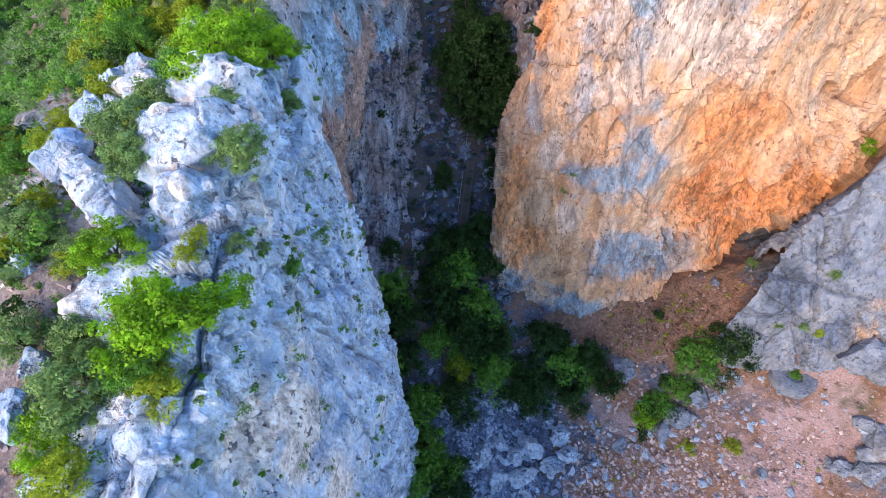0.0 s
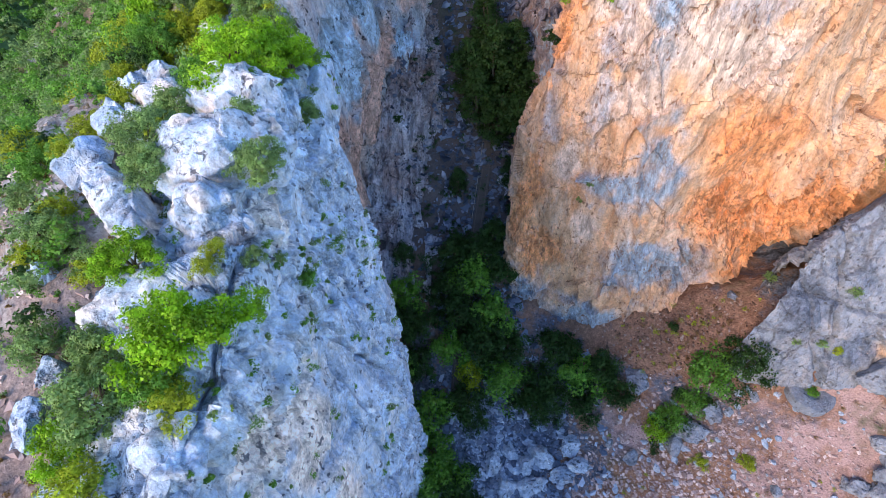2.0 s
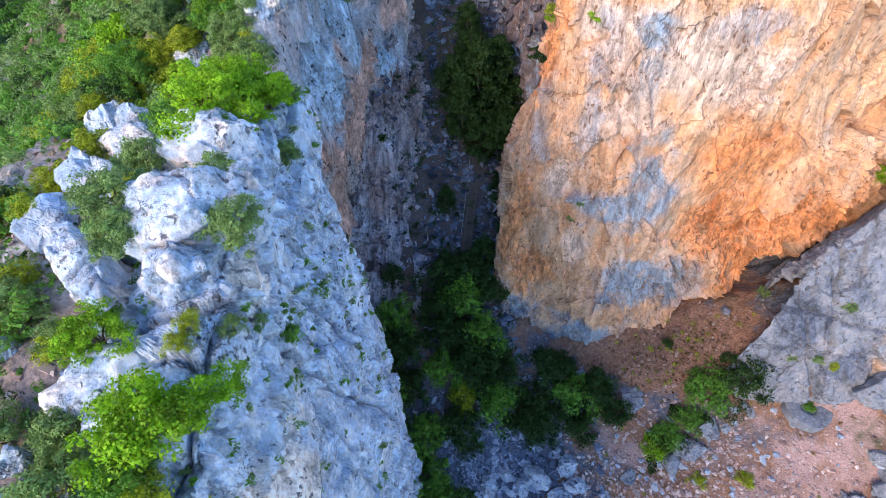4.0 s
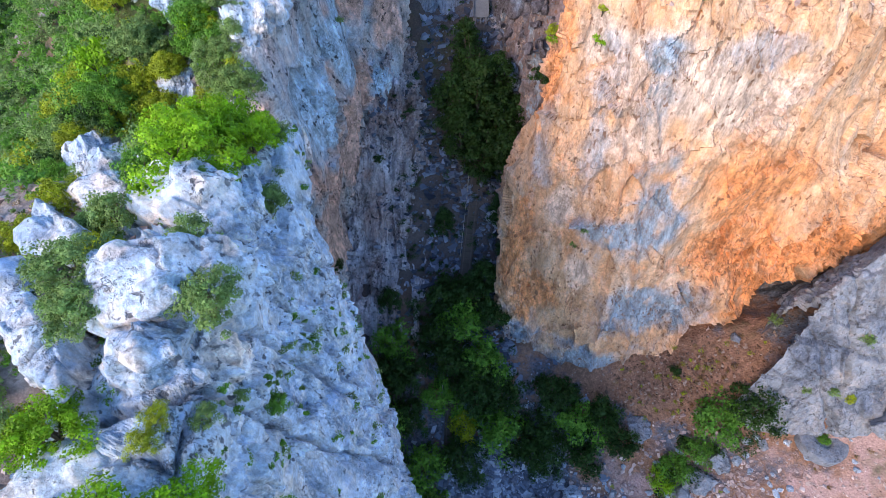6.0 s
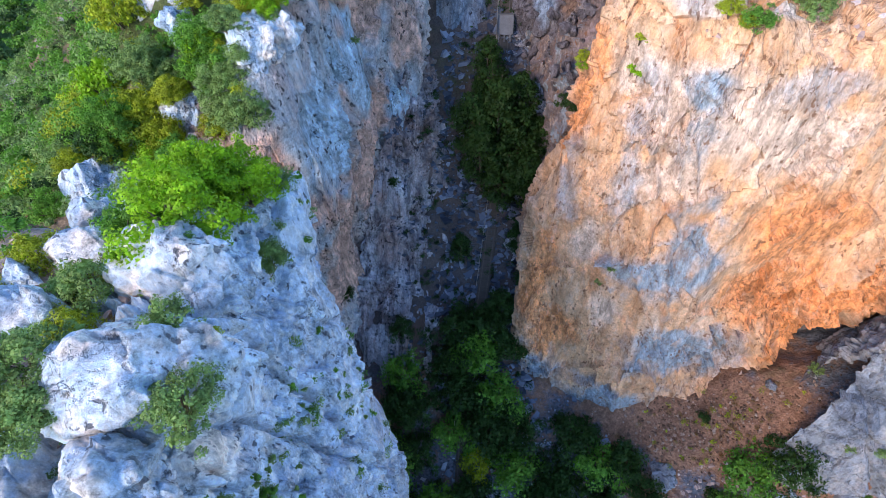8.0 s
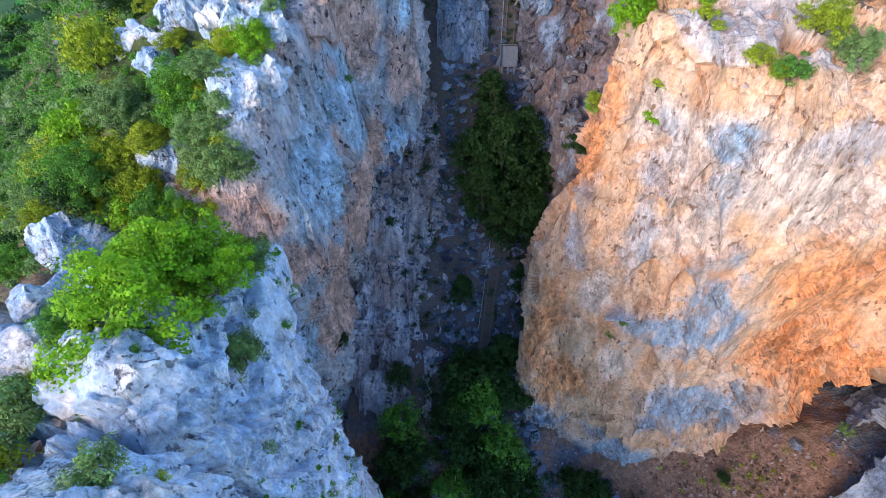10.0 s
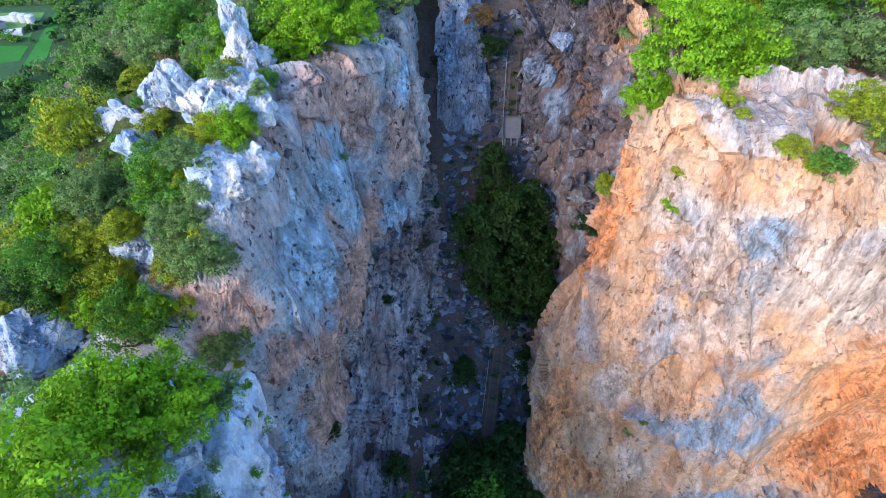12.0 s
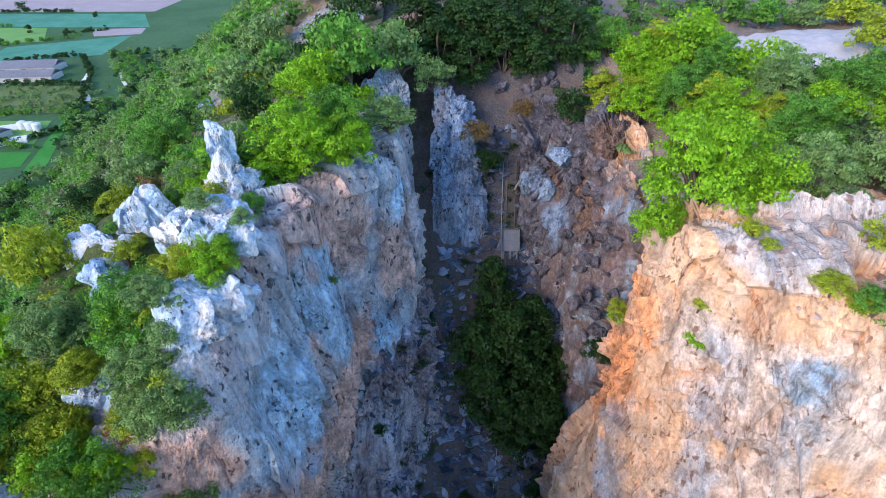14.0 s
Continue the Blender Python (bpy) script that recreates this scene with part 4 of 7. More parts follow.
def plant(kind, size, place, squash=1.0, distant=False):
    """Sets a plant of that kind whose crown has about that radius, rooted at the place."""
    if kind in ("pine", "cypress"):
        form, proper = kind, 3.4
    else:
        form, proper = ("small", 0.6) if size < 0.9 else ("middle", 1.5) if size < 2.1 else ("big", 3.0) if size < 3.8 else ("broad", 4.8)
    if distant and form in ("middle", "big", "broad"):
        form, proper = "distant", 3.0
    key = (kind, form, dice.randrange(2 if form == "small" else 3))
    if key not in STOCK:
        seed = 100 + 10 * len(STOCK)
        if kind == "pine":
            STOCK[key] = tree("dark", seed, 3.4, 9.5, 60, 75, 0.24)
        elif kind == "cypress":
            STOCK[key] = tree("dark", seed, 3.4, 14.0, 70, 75, 0.24)
        elif form == "small":
            STOCK[key] = shrub(kind, seed, 0.6, 0.8, 16, 46, 0.06, 0.2)
        elif form == "middle":
            STOCK[key] = shrub(kind, seed, 1.5, 0.95, 52, 60, 0.08, 0.36)
        elif form == "distant":
            STOCK[key] = shrub(kind, seed, 3.0, 1.05, 56, 44, 0.18, 0.75)
        elif form == "big":
            STOCK[key] = shrub(kind, seed, 3.0, 1.05, 100, 72, 0.122, 0.56)
        else:
            STOCK[key] = shrub(kind, seed, 4.8, 1.2, 170, 76, 0.145, 0.78)
        STOCK[key]["proper"] = proper
    ob = STOCK[key]
    s = size / proper
    turn = Euler((dice.uniform(-0.12, 0.12), dice.uniform(-0.12, 0.12), dice.uniform(0, 6.28)))
    m = Matrix.LocRotScale(place, turn, None)
    if key not in USED:
        USED.add(key)
        ob.matrix_basis = m @ Matrix.Diagonal((s, s, s * squash, 1))
        return ob
    a, b, c = ob.scale
    return copy_thing(ob, m @ Matrix.Diagonal((s / a, s / b, s * squash / c, 1)))


bpy.context.view_layer.update()
LANDS = (ridge, cliff_left, cliff_right, slab, back_slab, head_wall, apron_left, apron_right, ground, hill, plateau)


def rooted(place):
    """The point of the land nearest to the place."""
    best = None
    for ob in LANDS:
        ok, at, normal, _ = ob.closest_point_on_mesh(place)
        gap = (at - Vector(place)).length
        if ok and (best is None or gap < best[0]):
            best = (gap, at)
    return best[1]


def top_of(x, y, lands=(ridge, cliff_left, hill, plateau)):
    """The highest point of the land at x, y."""
    best = None
    for ob in lands:
        ok, at, normal, _ = ob.ray_cast((x, y, 200), (0, 0, -1))
        if ok and (best is None or at.z > best.z):
            best = at
    return best

# ---- boulders ----


def boulder_mesh(name, seed, detail, material, rough=1.0):
    """An angular block of rock of about 1 m radius."""
    bm = bmesh.new()
    bmesh.ops.create_icosphere(bm, subdivisions=detail, radius=1.0)
    p = np.array([v.co for v in bm.verts])
    rng = np.random.default_rng(seed)
    out = np.full(len(p), 9.0)
    for _ in range(10):
        d = rng.normal(size=3)
        d /= np.linalg.norm(d)
        out = np.minimum(out, rng.uniform(0.42, 0.78) / np.maximum(p @ d, 1e-3))
    r = np.minimum(out, 1.15)
    own, edge, tilt = blocks(p + seed, 0.55, seed)
    own2, edge2, tilt2 = blocks(p + 2 * seed, 0.24, seed + 5)
    r = r + rough * (0.12 * tilt + 0.04 * own + 0.035 * tilt2 + 0.01 * own2 - 0.05 * np.clip(1 - edge / 0.08, 0, 1) + 0.04 * fbm(p + seed, 0.35, 3, seed))
    for v, k in zip(bm.verts, r):
        v.co *= k
    me = bpy.data.meshes.new(name)
    bm.to_mesh(me)
    bm.free()
    me.materials.append(material)
    return me


BLOCKS = {}


def boulder(size, place, label, material=None, shape=(1.0, 0.9, 0.75), sink=0.3, detail=4, group=""):
    """A block of that radius, sunk into the ground at the place."""
    key = (dice.randrange(4), detail, (material or WHITE).name)
    if key not in BLOCKS:
        BLOCKS[key] = boulder_mesh("boulder", 31 + 7 * len(BLOCKS), detail, material or WHITE, 1.0 if detail < 5 else 0.7)
    ob = tagged(new("boulder", BLOCKS[key]), label, "boulder", group)
    x, y, z = place
    ob.matrix_basis = Matrix.LocRotScale((x, y, z + size * shape[2] * (1 - 2 * sink)), Euler((dice.uniform(-0.3, 0.3), dice.uniform(-0.3, 0.3), dice.uniform(0, 6.28))), (size * shape[0], size * shape[1], size * shape[2]))
    return ob


# ---- plants by area: kind, place, crown radius ----
RIDGE_TOP = [
    ("bright", -17.6, 37.7, 71.6, 3.7),
    ("bright", -17.3, 42.4, 69.6, 3.3),
    ("bright", -14.2, 42.1, 70.6, 2.4),
    ("green", -29.4, 59.9, 54.8, 4.1),
    ("bright", -20.9, 42.8, 69.1, 2.8),
    ("green", -21.1, 38.4, 70.2, 2.1),
    ("olive", -23.9, 60.7, 50.8, 2.7),
    ("olive", -13.5, 39.4, 66.6, 1.5),
    ("green", -43.0, 55.5, 53.7, 2.5),
    ("olive", -13.4, 39.4, 66.5, 1.6),
    ("olive", -14.3, 30.5, 73.6, 1.5),
    ("olive", -12.9, 25.2, 73.4, 2.1),
    ("olive", -20.4, 27.6, 71.0, 2.4),
    ("olive", -19.4, 25.6, 70.6, 2.1),
    ("yellow", -21.4, 30.2, 71.0, 1.8),
    ("olive", -21.6, 33.4, 71.0, 2.0),
    ("yellow", -22.5, 35.0, 69.1, 1.6),
    ("yellow", -27.3, 37.0, 68.8, 1.9),
    ("yellow", -22.0, 20.6, 68.6, 1.7),
]
RIDGE_LEFT = [
    ("olive", -23.6, 34.2, 69.2, 1.5),
    ("bright", -19.1, 20.0, 69.7, 2.2),
    ("olive", -22.3, 20.8, 69.0, 1.4),
    ("bright", -12.1, 17.7, 69.7, 1.6),
    ("bright", -12.9, 15.8, 70.6, 1.9),
    ("bright", -15.0, 14.8, 70.0, 3.0),
    ("green", -15.6, 13.3, 69.1, 2.1),
    ("olive", -19.9, 15.7, 67.1, 2.5),
    ("olive", -18.7, 12.5, 67.1, 2.9),
    ("yellow", -14.2, 11.6, 69.0, 1.6),
    ("bright", -20.8, 11.0, 66.9, 1.6),
    ("bright", -19.8, 9.6, 67.0, 1.4),
    ("yellow", -17.7, 8.0, 68.1, 1.6),
    ("yellow", -14.3, 20.5, 72.3, 0.9),
    ("yellow", -14.6, 19.3, 71.8, 0.9),
    ("olive", -23.8, 15.6, 67.7, 1.8),
    ("olive", -25.2, 22.6, 69.0, 1.6),
]
RIDGE_LEFT += [
    ("olive", -26.7, 23.3, 69.1, 2.1),
]
RIDGE_FAR_SIDE = [
    ("yellow", -28.2, 34.0, 68.4, 2.1),
    ("olive", -48.0, 65.6, 50.2, 3.6),
    ("yellow", -31.3, 32.8, 67.6, 1.6),
    ("green", -31.0, 30.5, 67.3, 2.2),
    ("olive", -31.2, 27.9, 67.2, 1.6),
    ("yellow", -27.1, 29.2, 69.7, 1.2),
    ("olive", -26.7, 20.5, 67.8, 1.1),
    ("yellow", -26.5, 24.8, 69.3, 1.4),
    ("green", -36.3, 60.6, 58.6, 4.2),
    ("yellow", -34.8, 34.2, 66.4, 2.1),
    ("olive", -25.8, 22.5, 68.6, 1.4),
    ("yellow", -27.1, 21.8, 68.4, 1.4),
]
RIDGE_FACE = [
    ("green", -11.5, 36.0, 55.8, 0.6),
    ("green", -10.8, 32.2, 58.9, 0.5),
    ("green", -11.5, 33.1, 48.7, 0.7),
    ("green", -10.7, 25.4, 62.9, 1.0),
    ("yellow", -12.7, 30.4, 68.8, 0.4),
    ("olive", -11.6, 23.6, 67.0, 0.6),
    ("green", -11.9, 33.6, 62.5, 0.3),
    ("green", -14.9, 35.1, 73.0, 0.4),
    ("olive", -12.1, 21.0, 70.3, 0.9),
    ("green", -11.6, 22.3, 67.6, 0.4),
    ("green", -10.6, 21.0, 63.0, 0.3),
    ("green", -12.2, 14.8, 64.9, 0.3),
    ("green", -10.8, 24.3, 63.5, 0.7),
    ("green", -12.7, 11.9, 67.9, 0.3),
    ("green", -12.9, 9.1, 67.8, 0.3),
    ("yellow", -12.0, 12.4, 68.1, 0.3),
    ("green", -9.9, 24.3, 46.4, 0.4),
    ("olive", -8.4, 28.8, 34.2, 0.6),
]
RIDGE_FACE += [
    ("olive", -9.6, 32.2, 41.8, 0.4),
]
HILL_PLANTS = [
    ("olive", -93.9, 149.5, 31.0, 11.1),
    ("green", -72.9, 131.9, 41.2, 5.2),
    ("yellow", -61.9, 127.1, 49.2, 3.5),
    ("dry", -32.2, 84.7, 68.1, 1.7),
    ("olive", -27.2, 80.2, 69.5, 2.5),
    ("bright", -20.2, 69.6, 72.0, 2.4),
    ("yellow", -24.7, 71.2, 68.0, 2.0),
    ("yellow", -29.8, 76.0, 68.3, 1.0),
    ("green", -32.8, 77.8, 69.0, 1.1),
    ("green", -28.5, 69.8, 65.4, 3.8),
    ("green", -28.7, 66.9, 63.9, 2.2),
    ("olive", -35.1, 69.4, 63.6, 3.1),
    ("green", -90.4, 123.0, 29.3, 8.9),
    ("bright", -84.0, 116.1, 31.9, 3.7),
    ("green", -86.7, 109.5, 29.2, 7.3),
    ("green", -82.0, 106.2, 30.7, 4.3),
]
HILL_LOW = [
    ("yellow", -44.8, 71.7, 53.8, 4.0),
    ("yellow", -52.1, 74.0, 47.6, 4.1),
    ("bright", -38.0, 61.2, 57.1, 1.9),
    ("yellow", -42.8, 61.2, 54.5, 2.7),
    ("olive", -24.8, 62.9, 64.6, 2.4),
    ("olive", -22.0, 62.2, 61.4, 3.1),
    ("olive", -21.6, 66.1, 64.4, 2.2),
    ("yellow", -25.9, 61.7, 60.4, 2.1),
    ("dry", -26.7, 61.6, 60.8, 1.2),
    ("yellow", -31.7, 63.7, 57.1, 1.9),
    ("yellow", -34.0, 62.9, 57.7, 1.9),
    ("olive", -34.7, 64.5, 59.4, 2.5),
    ("green", -31.2, 60.3, 56.7, 2.6),
    ("yellow", -70.2, 108.9, 39.1, 3.3),
    ("olive", -38.9, 70.2, 61.1, 2.2),
    ("olive", -18.2, 66.6, 70.0, 0.9),
    ("green", -64.5, 78.6, 40.2, 4.3),
    ("olive", -33.9, 66.4, 62.0, 2.0),
]
HILL_LOW += [
    ("olive", -21.9, 66.0, 63.0, 2.5),
    ("olive", -22.8, 61.8, 62.2, 2.3),
    ("bright", -27.6, 68.7, 64.4, 3.1),
    ("yellow", -19.0, 69.2, 71.3, 1.4),
    ("yellow", -30.6, 64.5, 59.2, 2.1),
    ("yellow", -35.9, 63.8, 59.3, 3.0),
    ("dry", -26.5, 61.7, 60.0, 1.7),
    ("yellow", -32.2, 60.2, 56.8, 2.5),
    ("yellow", -37.6, 60.5, 56.7, 2.6),
    ("yellow", -22.5, 69.2, 71.0, 2.1),
    ("olive", -27.0, 82.7, 69.3, 2.9),
    ("bright", -19.9, 67.5, 72.7, 1.6),
    ("olive", -57.6, 80.2, 45.2, 3.9),
    ("olive", -31.8, 67.6, 62.2, 2.5),
    ("olive", -35.6, 68.3, 62.7, 2.9),
    ("bright", -27.6, 70.6, 65.6, 1.8),
    ("yellow", -75.9, 132.2, 39.5, 5.5),
    ("olive", -17.4, 71.7, 72.8, 1.2),
]
HILL_LOW += [
    ("yellow", -34.8, 64.3, 59.7, 3.4),
    ("yellow", -32.5, 63.1, 57.4, 3.2),
    ("bright", -33.3, 59.8, 57.4, 3.2),
    ("bright", -28.5, 60.9, 56.1, 2.6),
    ("yellow", -31.6, 65.5, 59.5, 2.4),
    ("bright", -56.1, 84.3, 45.8, 4.0),
    ("olive", -25.7, 61.9, 60.4, 1.8),
]
HILL_TOP = [
    ("bright", -14.4, 100.8, 70.9, 6.4),
    ("green", -12.4, 103.4, 75.0, 5.2),
    ("olive", -7.6, 111.4, 74.5, 4.8),
    ("green", -16.8, 108.0, 74.8, 5.0),
    ("olive", -30.2, 109.4, 69.5, 5.7),
    ("olive", -25.0, 114.3, 72.5, 6.2),
    ("olive", -81.1, 206.7, 46.0, 10.2),
    ("green", -33.5, 93.6, 67.9, 4.2),
    ("olive", -26.9, 81.4, 69.7, 2.4),
    ("olive", -4.5, 110.5, 72.8, 3.3),
    ("bright", -19.4, 101.9, 73.4, 3.7),
    ("olive", -72.0, 200.9, 52.5, 10.8),
    ("green", -9.5, 117.6, 75.3, 4.4),
    ("olive", -35.9, 134.2, 71.2, 7.0),
]
RIGHT_BACK = [
    ("green", 42.1, 95.5, 73.5, 4.5),
    ("olive", 47.8, 100.1, 73.9, 3.8),
    ("bright", 31.0, 112.0, 74.2, 5.6),
    ("green", 40.9, 100.1, 74.0, 3.6),
    ("bright", 37.0, 103.0, 74.1, 4.7),
    ("bright", 24.4, 117.3, 74.9, 6.4),
    ("yellow", 56.1, 112.5, 75.7, 4.5),
    ("green", 47.8, 127.6, 75.1, 3.6),
    ("olive", 55.3, 128.9, 75.7, 3.7),
    ("yellow", 60.3, 127.0, 75.7, 4.4),
    ("dark", 15.5, 115.5, 73.9, 2.2),
    ("dark", 14.5, 107.1, 67.8, 3.6),
    ("dry", 2.6, 106.6, 66.0, 2.4),
    ("dry", 8.0, 112.0, 66.6, 2.0),
    ("dark", 5.7, 105.1, 60.9, 2.9),
    ("bright", 16.6, 65.5, 64.7, 0.6),
    ("dark", 12.6, 77.5, 54.4, 2.0),
    ("yellow", 13.4, 73.9, 62.4, 1.1),
]
GORGE = [
    ("green", -8.5, 52.9, 10.7, 4.8),
    ("green", 3.2, 61.1, 14.1, 6.2),
    ("green", 15.4, 44.6, 4.2, 8.6),
    ("green", 21.1, 44.5, 6.6, 6.4),
    ("green", 6.7, 55.2, 10.4, 5.6),
    ("green", -6.5, 46.7, 5.8, 4.2),
    ("green", -3.8, 39.6, 1.7, 6.2),
    ("green", -0.4, 30.9, -3.3, 5.0),
    ("green", 27.9, 41.4, 8.1, 3.6),
    ("green", 39.8, 40.1, 16.0, 6.4),
    ("green", 38.1, 38.9, 11.6, 2.9),
    ("bright", 33.4, 36.1, 6.4, 3.0),
    ("yellow", 3.2, 46.6, 4.5, 3.2),
    ("green", 9.7, 50.1, 7.2, 5.6),
    ("dark", 17.7, 49.8, 7.9, 5.2),
    ("green", 44.3, 41.7, 19.3, 4.1),
    ("green", 4.8, 65.7, 16.1, 4.3),
    ("dark", -0.4, 59.2, 12.6, 4.3),
]
GORGE += [
    ("dark", 0.6, 55.3, 9.6, 4.9),
    ("green", -1.4, 50.4, 6.3, 4.3),
    ("dark", 4.7, 50.4, 7.0, 4.9),
    ("green", 8.7, 45.6, 4.4, 4.9),
    ("green", 21.4, 41.3, 3.5, 4.3),
    ("dark", 14.7, 42.0, 1.6, 5.0),
    ("dark", 25.5, 45.2, 8.9, 3.8),
    ("dark", -9.4, 47.6, 7.2, 4.2),
    ("green", -8.6, 57.1, 12.9, 4.2),
    ("green", -3.3, 34.5, -1.5, 5.4),
    ("dark", 0.6, 27.7, -4.2, 4.7),
    ("green", -4.7, 28.3, -3.5, 4.3),
    ("dark", -8.8, 63.6, 17.7, 2.7),
    ("dark", 0.1, 65.7, 15.9, 4.8),
    ("dark", 7.9, 61.0, 13.9, 3.9),
    ("green", 34.9, 37.7, 8.7, 3.2),
    ("dark", -8.1, 53.2, 10.1, 4.0),
    ("dark", 5.1, 52.9, 8.5, 4.7),
]
GORGE += [
    ("green", 2.3, 41.3, 1.5, 5.2),
    ("green", -9.9, 45.4, 5.3, 4.7),
]
SLOPE = [
    ("green", 53.8, 38.2, 18.9, 1.3),
    ("bright", 60.6, 60.6, 44.7, 1.7),
    ("yellow", 39.6, 31.5, 7.0, 1.5),
    ("yellow", 45.7, 30.8, 9.2, 1.7),
    ("olive", 45.6, 53.2, 28.6, 1.1),
    ("yellow", 54.1, 40.3, 27.0, 1.0),
    ("olive", 53.1, 44.1, 36.0, 1.1),
    ("olive", 51.8, 41.4, 28.0, 0.9),
    ("dark", 35.7, 49.5, 18.7, 1.2),
    ("olive", 48.9, 42.2, 26.9, 0.8),
    ("dark", -17.3, 65.3, 26.1, 1.6),
    ("olive", 18.1, 60.4, 36.3, 0.7),
    ("olive", 19.5, 60.4, 40.6, 0.7),
    ("bright", 16.3, 65.9, 64.6, 0.7),
    ("yellow", 17.2, 67.1, 68.0, 0.8),
    ("bright", 13.6, 73.6, 61.0, 0.9),
    ("olive", -12.7, 80.8, 60.6, 0.7),
    ("dark", -7.1, 91.1, 42.4, 1.3),
]
SLOPE += [
    ("dark", -9.7, 80.8, 36.2, 1.1),
]

# ---- blocks: place, radius ----
ROCKS = [
    (-16.9, 32.2, 72.7, 2.3),
    (-16.2, 27.5, 73.0, 2.6),
    (-13.6, 25.7, 73.6, 2.3),
    (-15.0, 24.6, 73.4, 1.9),
    (-14.3, 30.6, 73.0, 2.2),
    (-14.4, 21.8, 72.9, 2.0),
    (-26.4, 28.8, 69.7, 2.2),
    (-23.5, 26.8, 70.2, 1.9),
    (-21.6, 25.2, 69.4, 1.9),
    (-17.9, 21.7, 71.4, 1.5),
    (-16.5, 20.9, 71.9, 1.0),
    (-16.6, 8.7, 68.6, 0.9),
    (-14.4, 8.6, 69.1, 0.9),
    (-13.6, 7.4, 69.1, 0.7),
    (-23.0, 14.7, 67.1, 1.1),
    (-22.7, 11.4, 66.7, 1.4),
    (-12.5, 10.9, 68.5, 0.7),
    (-16.5, 18.1, 70.2, 1.7),
]
ROCKS += [
    (-20.2, 18.2, 68.7, 1.2),
    (-13.0, 9.5, 69.2, 1.3),
    (-27.0, 35.4, 69.1, 1.9),
    (-38.8, 58.3, 56.4, 3.9),
    (-53.0, 78.9, 48.7, 1.8),
    (-26.0, 20.9, 67.9, 1.1),
]
ROCKS_HILL = [
    (-31.8, 72.8, 66.9, 2.4),
    (-31.1, 79.7, 69.2, 1.3),
    (-31.3, 66.3, 60.1, 1.8),
    (-19.5, 64.4, 68.9, 1.8),
    (-66.2, 86.3, 40.3, 1.7),
    (-19.9, 71.8, 73.0, 1.9),
    (-29.1, 62.1, 57.9, 0.5),
    (-38.7, 57.3, 54.9, 3.3),
    (-27.0, 92.8, 70.5, 1.3),
    (-39.2, 117.1, 66.6, 1.5),
    (-22.3, 86.6, 70.5, 2.5),
    (-31.4, 72.2, 66.3, 2.0),
    (-35.4, 87.3, 66.4, 1.2),
    (13.1, 103.3, 64.1, 1.4),
    (-16.4, 131.5, 77.1, 1.3),
]
FLOORROCKS = [
    (20.7, 36.3, -0.2, 2.6),
    (18.7, 31.8, -2.6, 3.9),
    (7.1, 33.9, -2.4, 2.4),
    (10.2, 35.4, -2.0, 2.0),
    (13.7, 29.8, -3.8, 3.7),
    (13.0, 33.0, -2.4, 2.2),
    (38.0, 34.9, 9.1, 4.2),
    (37.5, 36.7, 9.3, 2.1),
    (46.7, 38.5, 15.8, 1.0),
    (30.5, 42.9, 10.8, 2.6),
    (60.1, 37.0, 23.8, 4.3),
    (59.3, 26.3, 12.5, 2.0),
    (62.1, 27.6, 15.5, 2.2),
    (48.7, 26.7, 9.1, 1.1),
    (43.3, 51.5, 26.2, 1.0),
    (26.9, 35.9, 2.5, 0.9),
    (30.9, 42.4, 10.8, 2.5),
    (16.0, 34.7, -1.9, 2.8),
]
FLOORROCKS += [
    (9.4, 29.7, -4.5, 2.8),
    (22.3, 33.6, -1.2, 2.2),
    (30.1, 33.2, 2.9, 1.7),
    (41.2, 37.7, 12.1, 2.7),
    (35.9, 34.9, 6.7, 2.3),
    (60.9, 25.6, 13.9, 3.3),
]

# where each plant and block stands: worked out first, set down after
WANTED, STONES, THICKET, FERNS, TUFTS = [], [], [], [], []


def settle(rows):
    """Roots the plants; a very broad one is a thicket of several."""
    for kind, x, y, z, r in rows:
        n = 1 if r < 5.8 else int((r / 4.0) ** 2 + 0.5)
        for k in range(n):
            w, d = dice.uniform(0, 6.28), (0 if n == 1 else r * 0.7 * math.sqrt((k + 0.5) / n))
            spot = Vector((x + d * math.cos(w + 2.4 * k), y + d * math.sin(w + 2.4 * k), z))
            if n > 1:
                high = top_of(spot.x, spot.y, (ridge, cliff_left, hill, plateau)) if z > 40 or x < -20 else top_of(spot.x, spot.y, (ground,))
                if high and high.z < z - 3:
                    continue
                spot = high or spot
            WANTED.append((kind, r if n == 1 else 4.2 * dice.uniform(0.8, 1.15), rooted(spot) - Vector((0, 0, 0.1)), dice.uniform(0.9, 1.2), spot.y > 100 or spot.x < -50))


